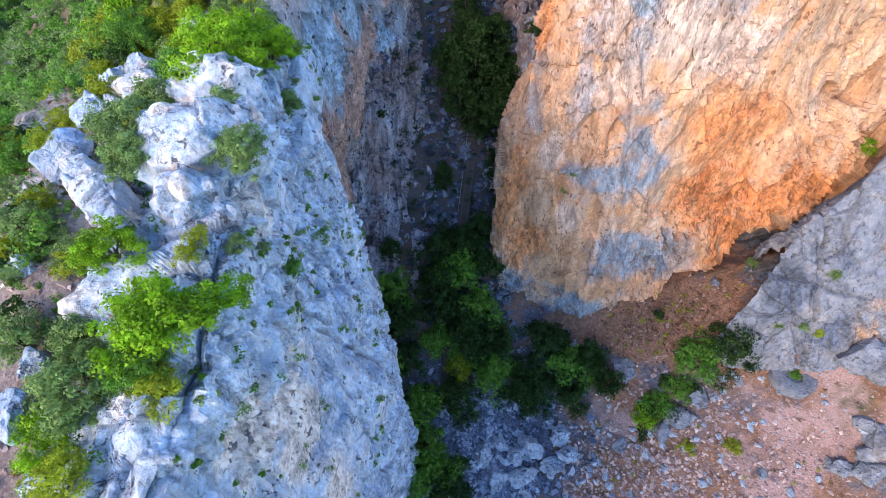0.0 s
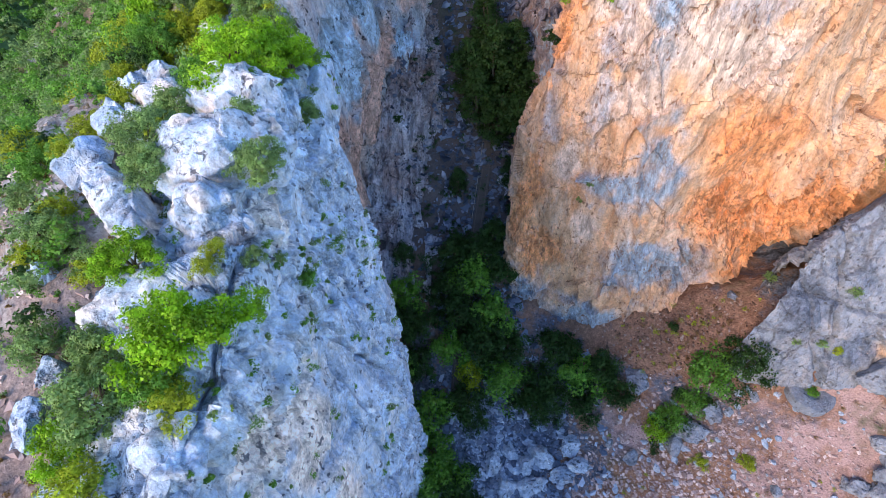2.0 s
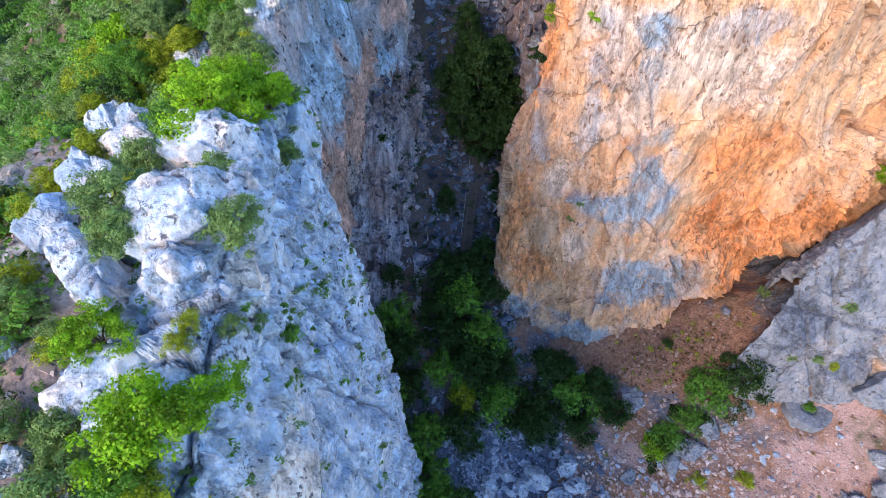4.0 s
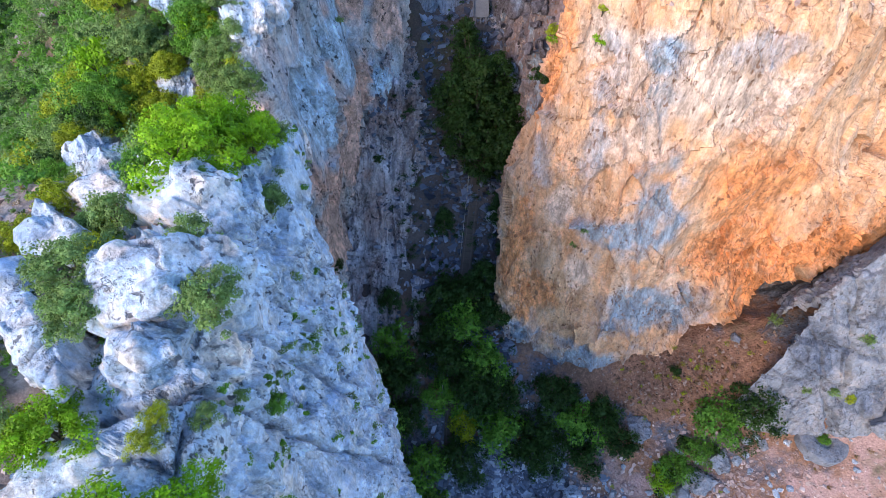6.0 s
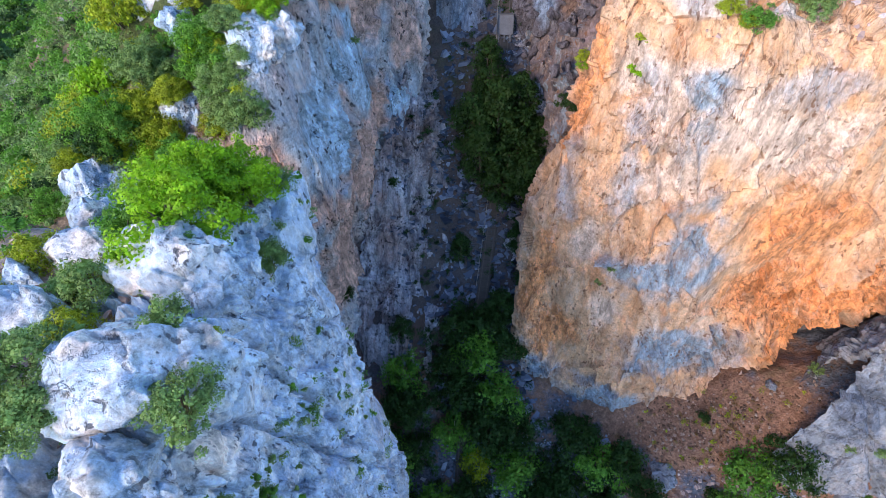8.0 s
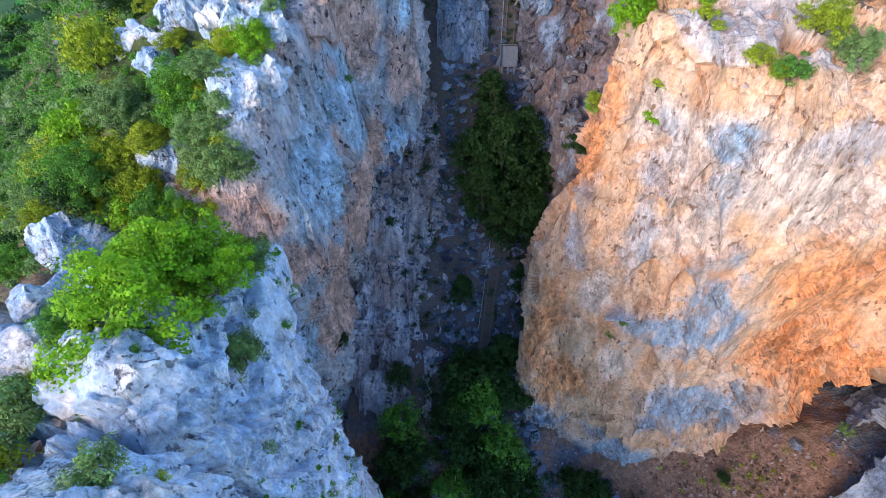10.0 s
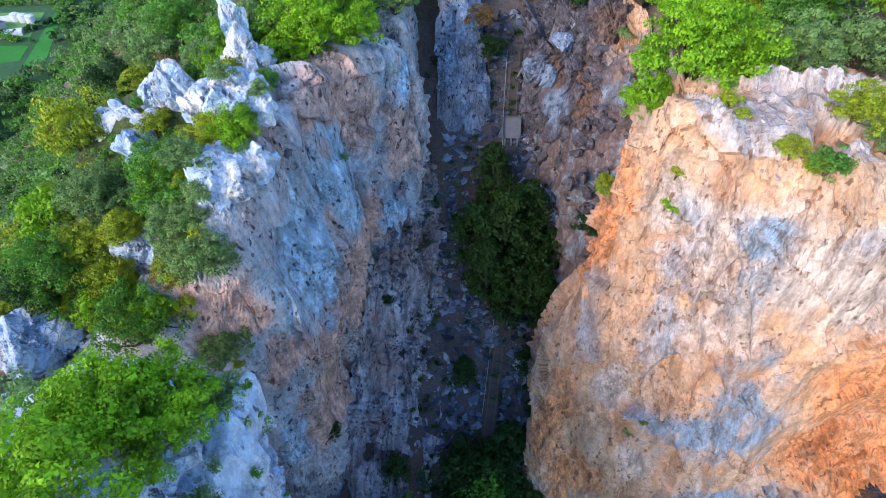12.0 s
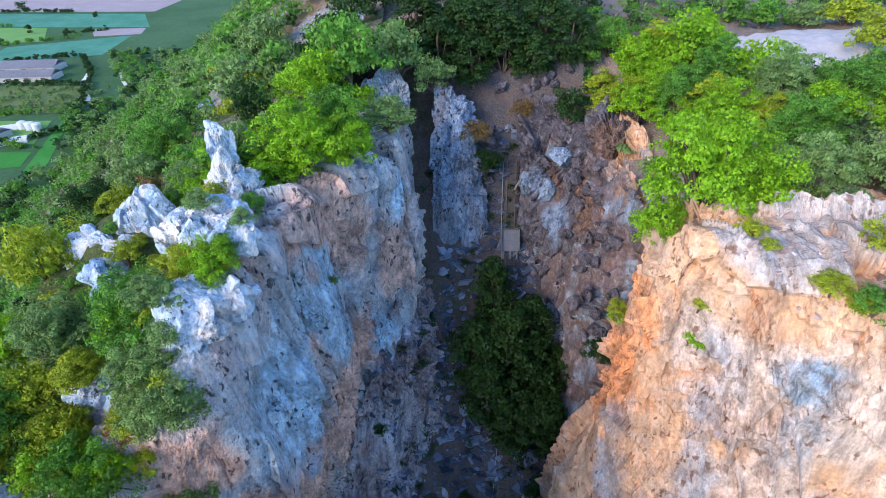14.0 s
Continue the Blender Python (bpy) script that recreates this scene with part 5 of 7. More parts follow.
# the trees on the plateau's edge, which stand clear above the cliff
RIGHT_TREES = [
    ("yellow", 22.5, 108.5, 70, 3.4), ("bright", 26.5, 106, 71, 3.8), ("yellow", 20.2, 113.5, 70, 3.0), ("bright", 24.5, 112.5, 71.5, 3.8), ("green", 29.5, 104, 72, 3.6), ("yellow", 29, 98.5, 72, 3.4), ("bright", 25.5, 96, 71.5, 3.2), ("green", 18.4, 119, 72, 3.2), ("yellow", 28, 118, 73, 3.8), ("green", 33, 107, 73, 3.8), ("bright", 34.5, 117, 74, 4.0), ("green", 22.5, 121, 73, 3.8), ("yellow", 32, 91, 72.5, 3.2), ("bright", 37, 90.5, 73, 3.6),
    ("bright", 18.6, 74.6, 72, 5.9), ("bright", 15.9, 73.2, 71, 2.4), ("bright", 22.6, 75.6, 73, 3.8), ("bright", 16.2, 75.5, 69, 2.2), ("olive", 29.5, 78, 71, 4.2), ("bright", 24.5, 85, 71, 4.4), ("bright", 22.8, 101.5, 70, 3.6),
    ("yellow", 19.0, 105, 69, 3.0), ("green", 33.5, 87, 72, 4.0), ("olive", 37, 80, 72, 3.6), ("yellow", 19.6, 68.2, 73, 1.3), ("yellow", 20.6, 66.8, 73, 0.8),
    ("yellow", 22.8, 62.2, 72.5, 1.5), ("yellow", 24.2, 61.4, 72.5, 1.1), ("green", 25.9, 60.9, 72.8, 1.9), ("yellow", 28.6, 65.8, 74, 2.3), ("olive", 30.4, 63.6, 73.5, 2.2), ("olive", 29, 72, 73, 1.8), ("green", 41, 76, 72, 3.0), ("bright", 28.5, 93, 72, 4.4), ("green", 26, 101, 71, 4.2), ("olive", 36, 96, 73, 4.4), ("bright", 44, 88, 73, 4.0), ("yellow", 24.8, 79.5, 71, 2.4), ("green", 47, 97, 73, 4.6), ("bright", 52, 80, 73, 3.6),
]
LEFT_TREES = [("green", -19.6, 77.4, 71.5, 1.6), ("yellow", -23.8, 78.4, 71.5, 1.8), ("olive", -22.6, 75.6, 72, 1.7), ("green", -25.2, 76, 71, 1.9), ("yellow", -30, 74.2, 67, 1.6), ("olive", -27.2, 71, 67, 2.0), ("olive", -18.5, 70.2, 70.5, 1.2), ("green", -33.6, 75, 65, 1.7), ("olive", -22, 64.0, 66, 1.6), ("bright", -25.6, 86.5, 72, 3.0), ("yellow", -29.4, 69.4, 63.5, 1.5), ("green", -33.4, 70, 61, 2.2), ("yellow", -35.5, 67.5, 58.5, 1.8), ("bright", -31.5, 62.2, 57, 1.9), ("yellow", -25.4, 61.6, 57.6, 1.4), ("green", -26.0, 67.0, 63.5, 3.0), ("yellow", -21.8, 69.8, 69.5, 2.1), ("olive", -24.4, 64.0, 61.0, 2.6), ("bright", -26.2, 80.4, 71.5, 2.8), ("yellow", -34.8, 83.5, 66.0, 2.3), ("dark", -40.0, 88.0, 62.5, 4.4), ("olive", -44.0, 84.0, 60, 3.6), ("olive", -21.6, 72.2, 74, 1.5), ("bright", -15.6, 44.4, 69, 2.9), ("bright", -18.6, 43.2, 69, 3.2), ("olive", -13.6, 45.2, 68.5, 1.5), ("bright", -16.4, 87.0, 71.5, 5.6), ("bright", -12.6, 89.2, 71, 4.0), ("bright", -20.2, 85.2, 71, 3.6), ("olive", -8.5, 95, 73, 3.6), ("green", -13.5, 94, 73, 4.4), ("olive", -24, 88, 71, 3.6), ("green", -18, 92, 72, 3.8)]
for kind, x, y, z, r in RIGHT_TREES:
    WANTED.append((kind, r, rooted(Vector((x, y, z))) - Vector((0, 0, 0.1)), 1.15 if r > 2 else 0.9, False))
for rows in (LEFT_TREES, RIDGE_TOP, RIDGE_LEFT, RIDGE_FAR_SIDE, RIDGE_FACE, HILL_PLANTS, HILL_LOW, HILL_TOP, RIGHT_BACK, SLOPE):
    settle(rows)
for kind, x, y, z, r in GORGE:
    # some green plants take dark leaves, putting the gorge's shade into their colour
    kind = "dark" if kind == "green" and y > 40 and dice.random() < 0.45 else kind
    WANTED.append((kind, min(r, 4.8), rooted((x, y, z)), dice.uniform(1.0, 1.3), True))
    for k in range(int(r / 1.5)):
        w = dice.uniform(0, 6.28)
        THICKET.append((rooted((x + 0.8 * r * math.cos(w), y + 0.8 * r * math.sin(w), z)), dice.uniform(1.4, 2.8)))
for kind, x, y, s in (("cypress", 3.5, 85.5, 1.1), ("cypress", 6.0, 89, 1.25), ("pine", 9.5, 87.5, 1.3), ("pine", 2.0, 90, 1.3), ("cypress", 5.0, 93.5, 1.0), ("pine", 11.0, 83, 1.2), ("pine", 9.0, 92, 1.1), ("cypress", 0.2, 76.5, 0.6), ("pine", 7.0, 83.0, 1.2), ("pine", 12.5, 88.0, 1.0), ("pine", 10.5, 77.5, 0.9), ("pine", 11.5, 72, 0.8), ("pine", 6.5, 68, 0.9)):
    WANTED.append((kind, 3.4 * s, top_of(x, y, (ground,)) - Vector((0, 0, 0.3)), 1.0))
for x, y, s in ((2, 117, 1.1), (6.5, 119, 1.3), (-3.5, 118, 1.2), (11, 117, 1.0), (0, 123, 1.4), (7.5, 125, 1.3), (-7, 123, 1.4), (13, 122, 1.2), (3.5, 121, 1.3), (16, 118, 1.0)):
    WANTED.append(("pine", 3.4 * s, top_of(x, y, (ground, plateau, hill)) - Vector((0, 0, 0.3)), 0.8))
# trees of the steep hillside, standing a little apart
FAR_TREES = [[], [], [], []]
KINDS = ("green", "olive", "dark", "green", "olive", "yellow", "yellow", "bright")
for k in range(150):
    u, w = (k // 10) / 15, (k % 10) / 10
    y = 60 + 66 * u + dice.uniform(-3, 3)
    x = -27 - 62 * w - 6 * (k // 10 % 2) * 0.5 + dice.uniform(-2.4, 2.4)
    at = top_of(x, y, (hill,))
    if at and (x < -42 or y > 98):
        FAR_TREES[k % 4].append((at, dice.uniform(1.9, 3.6)))
    elif at and (x < -38 or y > 84):
        WANTED.append((KINDS[dice.randrange(8)], dice.uniform(1.9, 3.9), at - Vector((0, 0, 0.3)), dice.uniform(1.0, 1.5), True))
# low growth and ferns on the gorge's floor
for k in range(240):
    x, y = dice.uniform(-9, 13), dice.uniform(54, 110)
    at = top_of(x, y, (ground, apron_left))
    FERNS.append((at, dice.uniform(0.5, 1.3)))
for k in range(70):
    x, y = dice.gauss(37, 5), dice.gauss(49, 2.5)
    TUFTS.append((top_of(x, y, (ground,)), dice.uniform(0.3, 0.8)))
for k in range(44):
    x, y = dice.uniform(26, 60), dice.uniform(20, 46)
    at = top_of(x, y, (ground,))
    TUFTS.append((at, dice.uniform(0.3, 0.7)))

# the large outcrops: centre, half sizes, turn
OUTCROPS = []


def outcrop(centre, half, turn, seed, rough=1.0, label="pale blue-white limestone outcrop with broken faces", crag=False):
    """A large jointed mass of rock, modelled one by one."""
    bm = bmesh.new()
    bmesh.ops.create_icosphere(bm, subdivisions=6 if max(half) > 3.5 else 5, radius=1.0)
    me = bpy.data.meshes.new("outcrop")
    bm.to_mesh(me)
    bm.free()
    me.materials.append(WHITE)
    p = np.array([v.co for v in me.vertices])
    picks = np.random.default_rng(seed)
    r = np.full(len(p), 1.0)
    for _ in range(18):
        n = picks.normal(size=3)
        n /= np.linalg.norm(n)
        r = np.minimum(r, picks.uniform(0.68, 0.92) / np.maximum(p @ n, 1e-3))
    p = p * r[:, None] * 1.15 * np.array(half)
    w = radians(turn)
    p = p @ np.array(((math.cos(w), math.sin(w), 0), (-math.sin(w), math.cos(w), 0), (0, 0, 1)))
    out = p / np.linalg.norm(p, axis=1, keepdims=True)
    q = p + seed
    own, edge, tilt = blocks(q, (1.3, 1.3, 2.6) if crag else (1.9, 1.9, 1.4), seed)
    d = (0.6 if crag else 0.5) * tilt + (0.35 if crag else 0.15) * own - (0.45 if crag else 0.25) * np.clip(1 - edge / 0.06, 0, 1) * (own > 0)
    own, edge, tilt = blocks(q, 0.7, seed + 3)
    d += 0.11 * tilt + 0.03 * own + 0.07 * fbm(q, 0.6, 3, seed + 5)
    p += out * (rough * d)[:, None]
    me.vertices.foreach_set("co", p.astype(np.float32).reshape(-1))
    me.polygons.foreach_set("use_smooth", np.full(len(me.polygons), not crag))
    me.update()
    painted(me, "warm", (0.25 if crag else 0.12) + 0.9 * fbm(q, 1.6, 3, seed + 7))
    ob = tagged(new("outcrop", me), label, "rock")
    ob.location = centre
    OUTCROPS.append(ob)
    return ob


outcrop((-15.5, 28.2, 72.0), (4.2, 3.1, 3.0), 15, 701)
outcrop((-17.4, 35.4, 71.4), (4.2, 2.2, 2.5), -12, 708)
outcrop((-15.2, 23.4, 71.9), (2.1, 1.8, 2.1), 10, 715)
outcrop((-21.8, 25.0, 69.7), (1.7, 5.2, 2.0), 44, 722)
outcrop((-18.6, 18.4, 69.4), (2.8, 1.5, 1.6), 25, 729)
outcrop((-14.2, 10.0, 68.2), (1.7, 1.5, 1.3), 0, 736)
outcrop((-25.2, 40.6, 70.0), (1.3, 1.1, 1.2), 10, 743)
outcrop((-23.6, 37.4, 69.9), (3.0, 1.3, 1.2), -12, 744)
outcrop((-23.8, 32.0, 71.2), (2.5, 1.5, 1.6), -20, 750)
CRAG = "pale limestone crag split by upright joints above the scrub"
outcrop((-21.4, 79.2, 73.8), (0.9, 1.0, 2.2), 15, 757, 1.0, "narrow pale limestone pinnacle rising from the scrub", True)
outcrop((-23.6, 83.6, 74.0), (1.1, 1.1, 2.8), -20, 758, 1.0, "narrow pale limestone pinnacle rising from the scrub", True)
outcrop((-22.2, 80.8, 71.2), (2.4, 3.4, 2.6), 10, 759, 1.0, CRAG, True)
outcrop((-20.2, 73.0, 71.6), (3.2, 2.4, 2.7), 15, 764, 1.1, CRAG, True)
outcrop((-23.6, 72.6, 70.8), (1.7, 1.6, 2.6), -25, 765, 1.1, CRAG, True)
outcrop((-28.6, 78.0, 70.2), (1.5, 1.4, 2.8), 20, 785, 1.0, CRAG, True)
outcrop((-31.6, 79.2, 68.4), (1.5, 1.3, 2.6), -30, 786, 1.0, CRAG, True)
outcrop((-32.2, 77.2, 66.2), (2.0, 1.6, 2.4), 10, 787, 1.0, CRAG, True)
outcrop((-35.6, 78.2, 65.4), (2.8, 2.0, 2.9), -10, 771, 1.1, CRAG, True)
outcrop((-20.4, 66.4, 68.2), (2.6, 2.0, 2.7), 20, 778, 1.0, CRAG, True)
outcrop((-18.4, 67.6, 68.4), (1.7, 1.7, 2.1), -15, 779, 1.0, CRAG, True)
outcrop((-30.6, 65.6, 60.6), (2.4, 1.6, 1.9), 10, 792, 1.1, CRAG, True)
outcrop((-33.4, 66.8, 59.4), (1.6, 1.3, 1.7), -10, 793, 1.0, CRAG, True)
outcrop((-37.0, 63.4, 56.4), (1.7, 1.3, 1.9), 25, 794, 1.0, CRAG, True)
outcrop((-28.1, 61.4, 58.2), (1.2, 1.1, 1.5), 0, 799, 1.0, CRAG, True)


def clear_of(x, y, gap):
    return all(math.hypot(x - ob.location.x, y - ob.location.y) > gap for ob in OUTCROPS)


for rows in (ROCKS, ROCKS_HILL):
    for x, y, z, r in rows:
        if not clear_of(x, y, 2.6 + 0.5 * r):
            continue
        STONES.append((r, rooted((x, y, z)), "pale weathered limestone outcrop among scrub", WHITE, (1.15, dice.uniform(0.8, 1.0), dice.uniform(0.8, 1.0)), 0.25 if y < 34 else 0.4, 5 if r > 1.9 else 4))
for x, y, z, r in FLOORROCKS:
    stone = BLOCK if x < 24 else SLAB
    STONES.append((min(r, 2.9), rooted((x, y, z)), "grey angular boulder lying on the scree" if x < 24 else "broken rock outcrop on the stony slope", stone, (1.0, dice.uniform(0.7, 1.0), dice.uniform(0.6, 0.9)), 0.2 if x < 24 else 0.35, 4))
for x, y, z, r in ((61, 39.5, 24, 4.0), (65, 38, 25, 4.5), (63.5, 41.5, 28, 3.4)):
    STONES.append((r, Vector((x, y, z)), "grey rock mass beside the slab", SLAB, (1.0, 0.8, 0.8), 0.4, 5))
for k in range(110):
    x, y = (dice.gauss(12, 5), dice.gauss(30, 6)) if k < 40 else (dice.uniform(22, 62), dice.uniform(20, 40))
    STONES.append((dice.uniform(0.5, 1.5) if k < 40 else dice.uniform(0.3, 0.9), top_of(x, y, (ground,)), "grey angular boulder lying on the scree" if k < 40 else "pale broken block lying on the gravel slope", BLOCK, (1.0, dice.uniform(0.65, 1.0), dice.uniform(0.5, 0.8)), 0.22, 3))
for k in range(44):
    x, y = dice.uniform(3, 16), dice.uniform(92, 119)
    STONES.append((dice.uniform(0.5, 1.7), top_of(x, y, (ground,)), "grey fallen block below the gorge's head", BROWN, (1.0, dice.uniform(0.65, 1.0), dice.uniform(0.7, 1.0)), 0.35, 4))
for x, y, r in ((66, 33.5, 3.2), (63.5, 29.5, 2.6), (69, 36, 3.6), (61.5, 31.5, 1.8), (67, 29, 2.8), (58, 27, 1.6)):
    STONES.append((r, top_of(x, y, (ground,)), "grey broken ledge at the slope's edge", SLAB, (1.2, 0.8, 0.9), 0.35, 4))
for k in range(60):
    x, y = dice.uniform(27, 50), dice.uniform(23, 40)
    STONES.append((dice.uniform(0.35, 1.1), top_of(x, y, (ground,)), "pale broken block lying on the gravel slope", BLOCK if k % 3 else SLAB, (1.0, dice.uniform(0.6, 0.9), dice.uniform(0.4, 0.7)), 0.3, 2))
STONES.append((5.0, Vector((-8.3, 33, 0.5)), "pale bulging block at the ridge's foot", WHITE, (0.75, 1.1, 1.7), 0.35, 5))
for x, y, z, r in ((13.2, 102.0, 64.4, 2.0), (8.9, 103.4, 59.4, 1.8), (11.4, 100.8, 59.8, 1.7), (16.2, 95.8, 55.5, 1.2), (10.6, 98.6, 54.6, 1.3), (13.6, 98.0, 55.0, 1.5), (14.8, 100.2, 62.5, 1.3), (9.4, 107, 63.5, 1.1), (11.8, 120, 73.4, 1.8), (14.2, 121, 74.4, 1.5)):
    STONES.append((r, rooted((x, y, z)), "blue-grey limestone block lodged below the gorge's head", HEAD if r > 1.65 else BROWN, (1.0, 0.85, 0.9), 0.3, 4))
for k in range(130):
    at = top_of(dice.uniform(9.5, 15.5), dice.uniform(78, 117), (apron_right, ground)) if k < 60 else rooted((dice.uniform(12.5, 16), dice.uniform(79, 106), dice.uniform(42, 66)))
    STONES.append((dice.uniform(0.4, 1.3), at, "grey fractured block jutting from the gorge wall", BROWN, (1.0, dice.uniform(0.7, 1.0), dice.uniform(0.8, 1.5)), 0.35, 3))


def crowns(name, spots, leaf, count, seed, kind, label):
    """Many distant or low bushes as one mesh. spots: place and crown radius."""
    rng = np.random.default_rng(seed)
    c, r = [], []
    for at, size in spots:
        for k in range(5):
            w = rng.uniform(0, 6.28)
            c.append((at.x + 0.42 * size * math.cos(w), at.y + 0.42 * size * math.sin(w), at.z + size * rng.uniform(0.25, 1.25)))
            r.append(size * rng.uniform(0.34, 0.62))
    v, q = leaves(rng, np.array(c), np.array(r), count, leaf)
    return tagged(new(name, quads_mesh(name, v, q, LEAF[kind])), label, "vegetation", kind="stuff")


def scatter(lands, x0, x1, y0, y1, count, low, high, patchy, seed, shut=None):
    """Spots over the land, in drifts."""
    d, out = random.Random(seed), []
    for k in range(count * 4):
        x, y = d.uniform(x0, x1), d.uniform(y0, y1)
        if len(out) >= count:
            break
        if noise.noise(Vector((x * 0.06, y * 0.06, seed))) < d.uniform(-patchy, 0.2) or shut and shut(x, y):
            continue
        at = top_of(x, y, lands)
        if at:
            out.append((at, d.uniform(low, high)))
    return out


def near_ridge(x, y):
    return x > -24 and y < 60 or not clear_of(x, y, 4.2)


def road_strip(x, y):
    return x > 36 and 104 < y - 0.1 * (x - 45) < 128


FAR_LABELS = (("green", "green rounded trees on the steep hillside"), ("olive", "grey-green wild olives on the steep hillside"), ("yellow", "yellow-green bushes on the steep hillside"), ("dark", "dark evergreens on the steep hillside"))
CLINGING = []
rows = [v.co for v in ridge.data.vertices if 6 < v.co.y < 47 and 30 < v.co.z < 69 and v.co.x > -15]
d = random.Random(29)
while len(CLINGING) < 170:
    at = rows[d.randrange(len(rows))]
    if noise.noise(at * 0.14) > d.uniform(-0.25, 0.35):
        CLINGING.append((at.copy(), d.uniform(0.2, 0.8)))
SCRUB = [
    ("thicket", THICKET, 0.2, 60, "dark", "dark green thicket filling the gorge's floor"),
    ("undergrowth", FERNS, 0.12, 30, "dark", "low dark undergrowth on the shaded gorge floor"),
    ("tufts", TUFTS[::2], 0.07, 24, "dry", "dry golden tufts on the brown slope"),
    ("tufts", TUFTS[1::2], 0.07, 24, "yellow", "yellow-green tufts on the brown slope"),
    ("tufts", CLINGING[::2], 0.1, 26, "green", "small green tufts clinging to the ridge's face"),
    ("tufts", CLINGING[1::2], 0.1, 26, "olive", "grey-green tufts clinging to the ridge's face"),
    ("tufts", scatter((ridge, hill), -38, -19, 3, 40, 160, 0.15, 0.5, 2.0, 81), 0.06, 20, "dry", "dry brown tufts on stony soil"),
]
for rows, (kind, label) in zip(FAR_TREES, FAR_LABELS):
    SCRUB.append(("slope_wood", rows, 0.2, 130, kind, label))
for n, kind in enumerate(("olive", "green", "dark", "green")):
    SCRUB.append(("scrub", scatter((ridge, hill), -72, -20, 5, 112, 85, 0.8, 2.0, 1.2, 11 + n, near_ridge), 0.17, 36, kind, "low mixed scrub covering the rocky slope"))
    SCRUB.append(("scrub", scatter((plateau,), 17, 95, 74, 140, 110, 1.0, 2.6, 0.5, 21 + n, road_strip), 0.22, 32, kind, "thick scrub on the plateau's edge"))
    SCRUB.append(("scrub", scatter((ridge, hill), -40, -16, 5, 45, 70, 0.25, 0.7, 0.3, 71 + n), 0.09, 16, kind, "small tufts of scrub between the rocks"))
for n, kind in enumerate(("yellow", "green", "olive")):
    SCRUB.append(("scrub", scatter((hill, cliff_left), -46, -21, 58, 96, 60, 0.7, 1.7, 2.0, 91 + n, lambda x, y: not clear_of(x, y, 4.2)), 0.15, 40, kind, "scrub crowding round the hilltop crags"))
SCRUB += [
    ("hillside_wood", scatter((hill,), -150, -45, 95, 318, 520, 1.8, 4.2, 1.0, 61), 0.44, 30, "olive", "grey-green wood on the far hillside"),
    ("hillside_wood", scatter((hill,), -150, -14, 105, 318, 600, 1.8, 4.2, 1.0, 62), 0.44, 30, "green", "dense green wood on the far hillside"),
    ("hillside_wood", scatter((hill,), -120, -14, 100, 318, 200, 1.8, 3.6, 1.0, 63), 0.44, 30, "dark", "dark green trees on the far hillside"),
    ("slope_wood", scatter((hill,), -150, -50, -10, 150, 330, 1.8, 3.8, 3.0, 64), 0.42, 30, "olive", "grey-green scrub low on the hillside"),
    ("slope_wood", scatter((hill,), -150, -50, -10, 150, 420, 1.8, 4.0, 3.0, 65), 0.42, 30, "green", "green trees low on the hillside"),
    ("plateau_wood", scatter((plateau,), -10, 180, 128, 300, 330, 2.0, 4.0, 1.0, 66, road_strip), 0.44, 30, "green", "green wood behind the gorge"),
    ("head_wood", scatter((plateau, hill), -22, 22, 120, 150, 90, 2.4, 4.4, 1.0, 67), 0.3, 70, "dark", "dark evergreen wood above the gorge's head"),
]

# ---- scree ----
rng = np.random.default_rng(77)


def gravel(name, n, x, y, low, high, material, label, lands=()):
    """Loose angular stones lying on the ground, one mesh."""
    corners = np.array([(-1, -1, -1), (1, -1, -1), (1, 1, -1), (-1, 1, -1), (-1, -1, 1), (1, -1, 1), (1, 1, 1), (-1, 1, 1)]) * 0.6
    faces = np.array([(0, 3, 2, 1), (4, 5, 6, 7), (0, 1, 5, 4), (1, 2, 6, 5), (2, 3, 7, 6), (3, 0, 4, 7)])
    size = low + (high - low) * rng.random(n) ** 3
    v = corners[None] * (1 + 0.45 * rng.normal(size=(n, 8, 3)).clip(-1.4, 1.4)) * size[:, None, None] * np.array((1, 0.8, 0.55))
    w = rng.uniform(0, 6.28, n)
    cw, sw = np.cos(w)[:, None], np.sin(w)[:, None]
    v = np.stack([v[..., 0] * cw - v[..., 1] * sw, v[..., 0] * sw + v[..., 1] * cw, v[..., 2] + 0.35 * v[..., 0]], -1)
    co = np.empty(len(ground.data.vertices) * 3, np.float32)
    ground.data.vertices.foreach_get("co", co)
    co = co.reshape(-1, 3)
    ny = len(np.arange(-60, 128, 0.5))
    z = 0 if lands else co[np.clip(((x + 18) / 0.5).round().astype(int), 0, None) * ny + ((y + 60) / 0.5).round().astype(int), 2]
    if lands:
        z = np.array([(top_of(a, b, lands) or Vector((0, 0, -20))).z for a, b in zip(x, y)])
    v += np.stack([x, y, z + 0.1 * size], -1)[:, None]
    q = (faces[None] + 8 * np.arange(n)[:, None, None]).reshape(-1, 4)
    return tagged(new(name, quads_mesh(name, v.reshape(-1, 3), q, material)), label, "scree", kind="stuff")


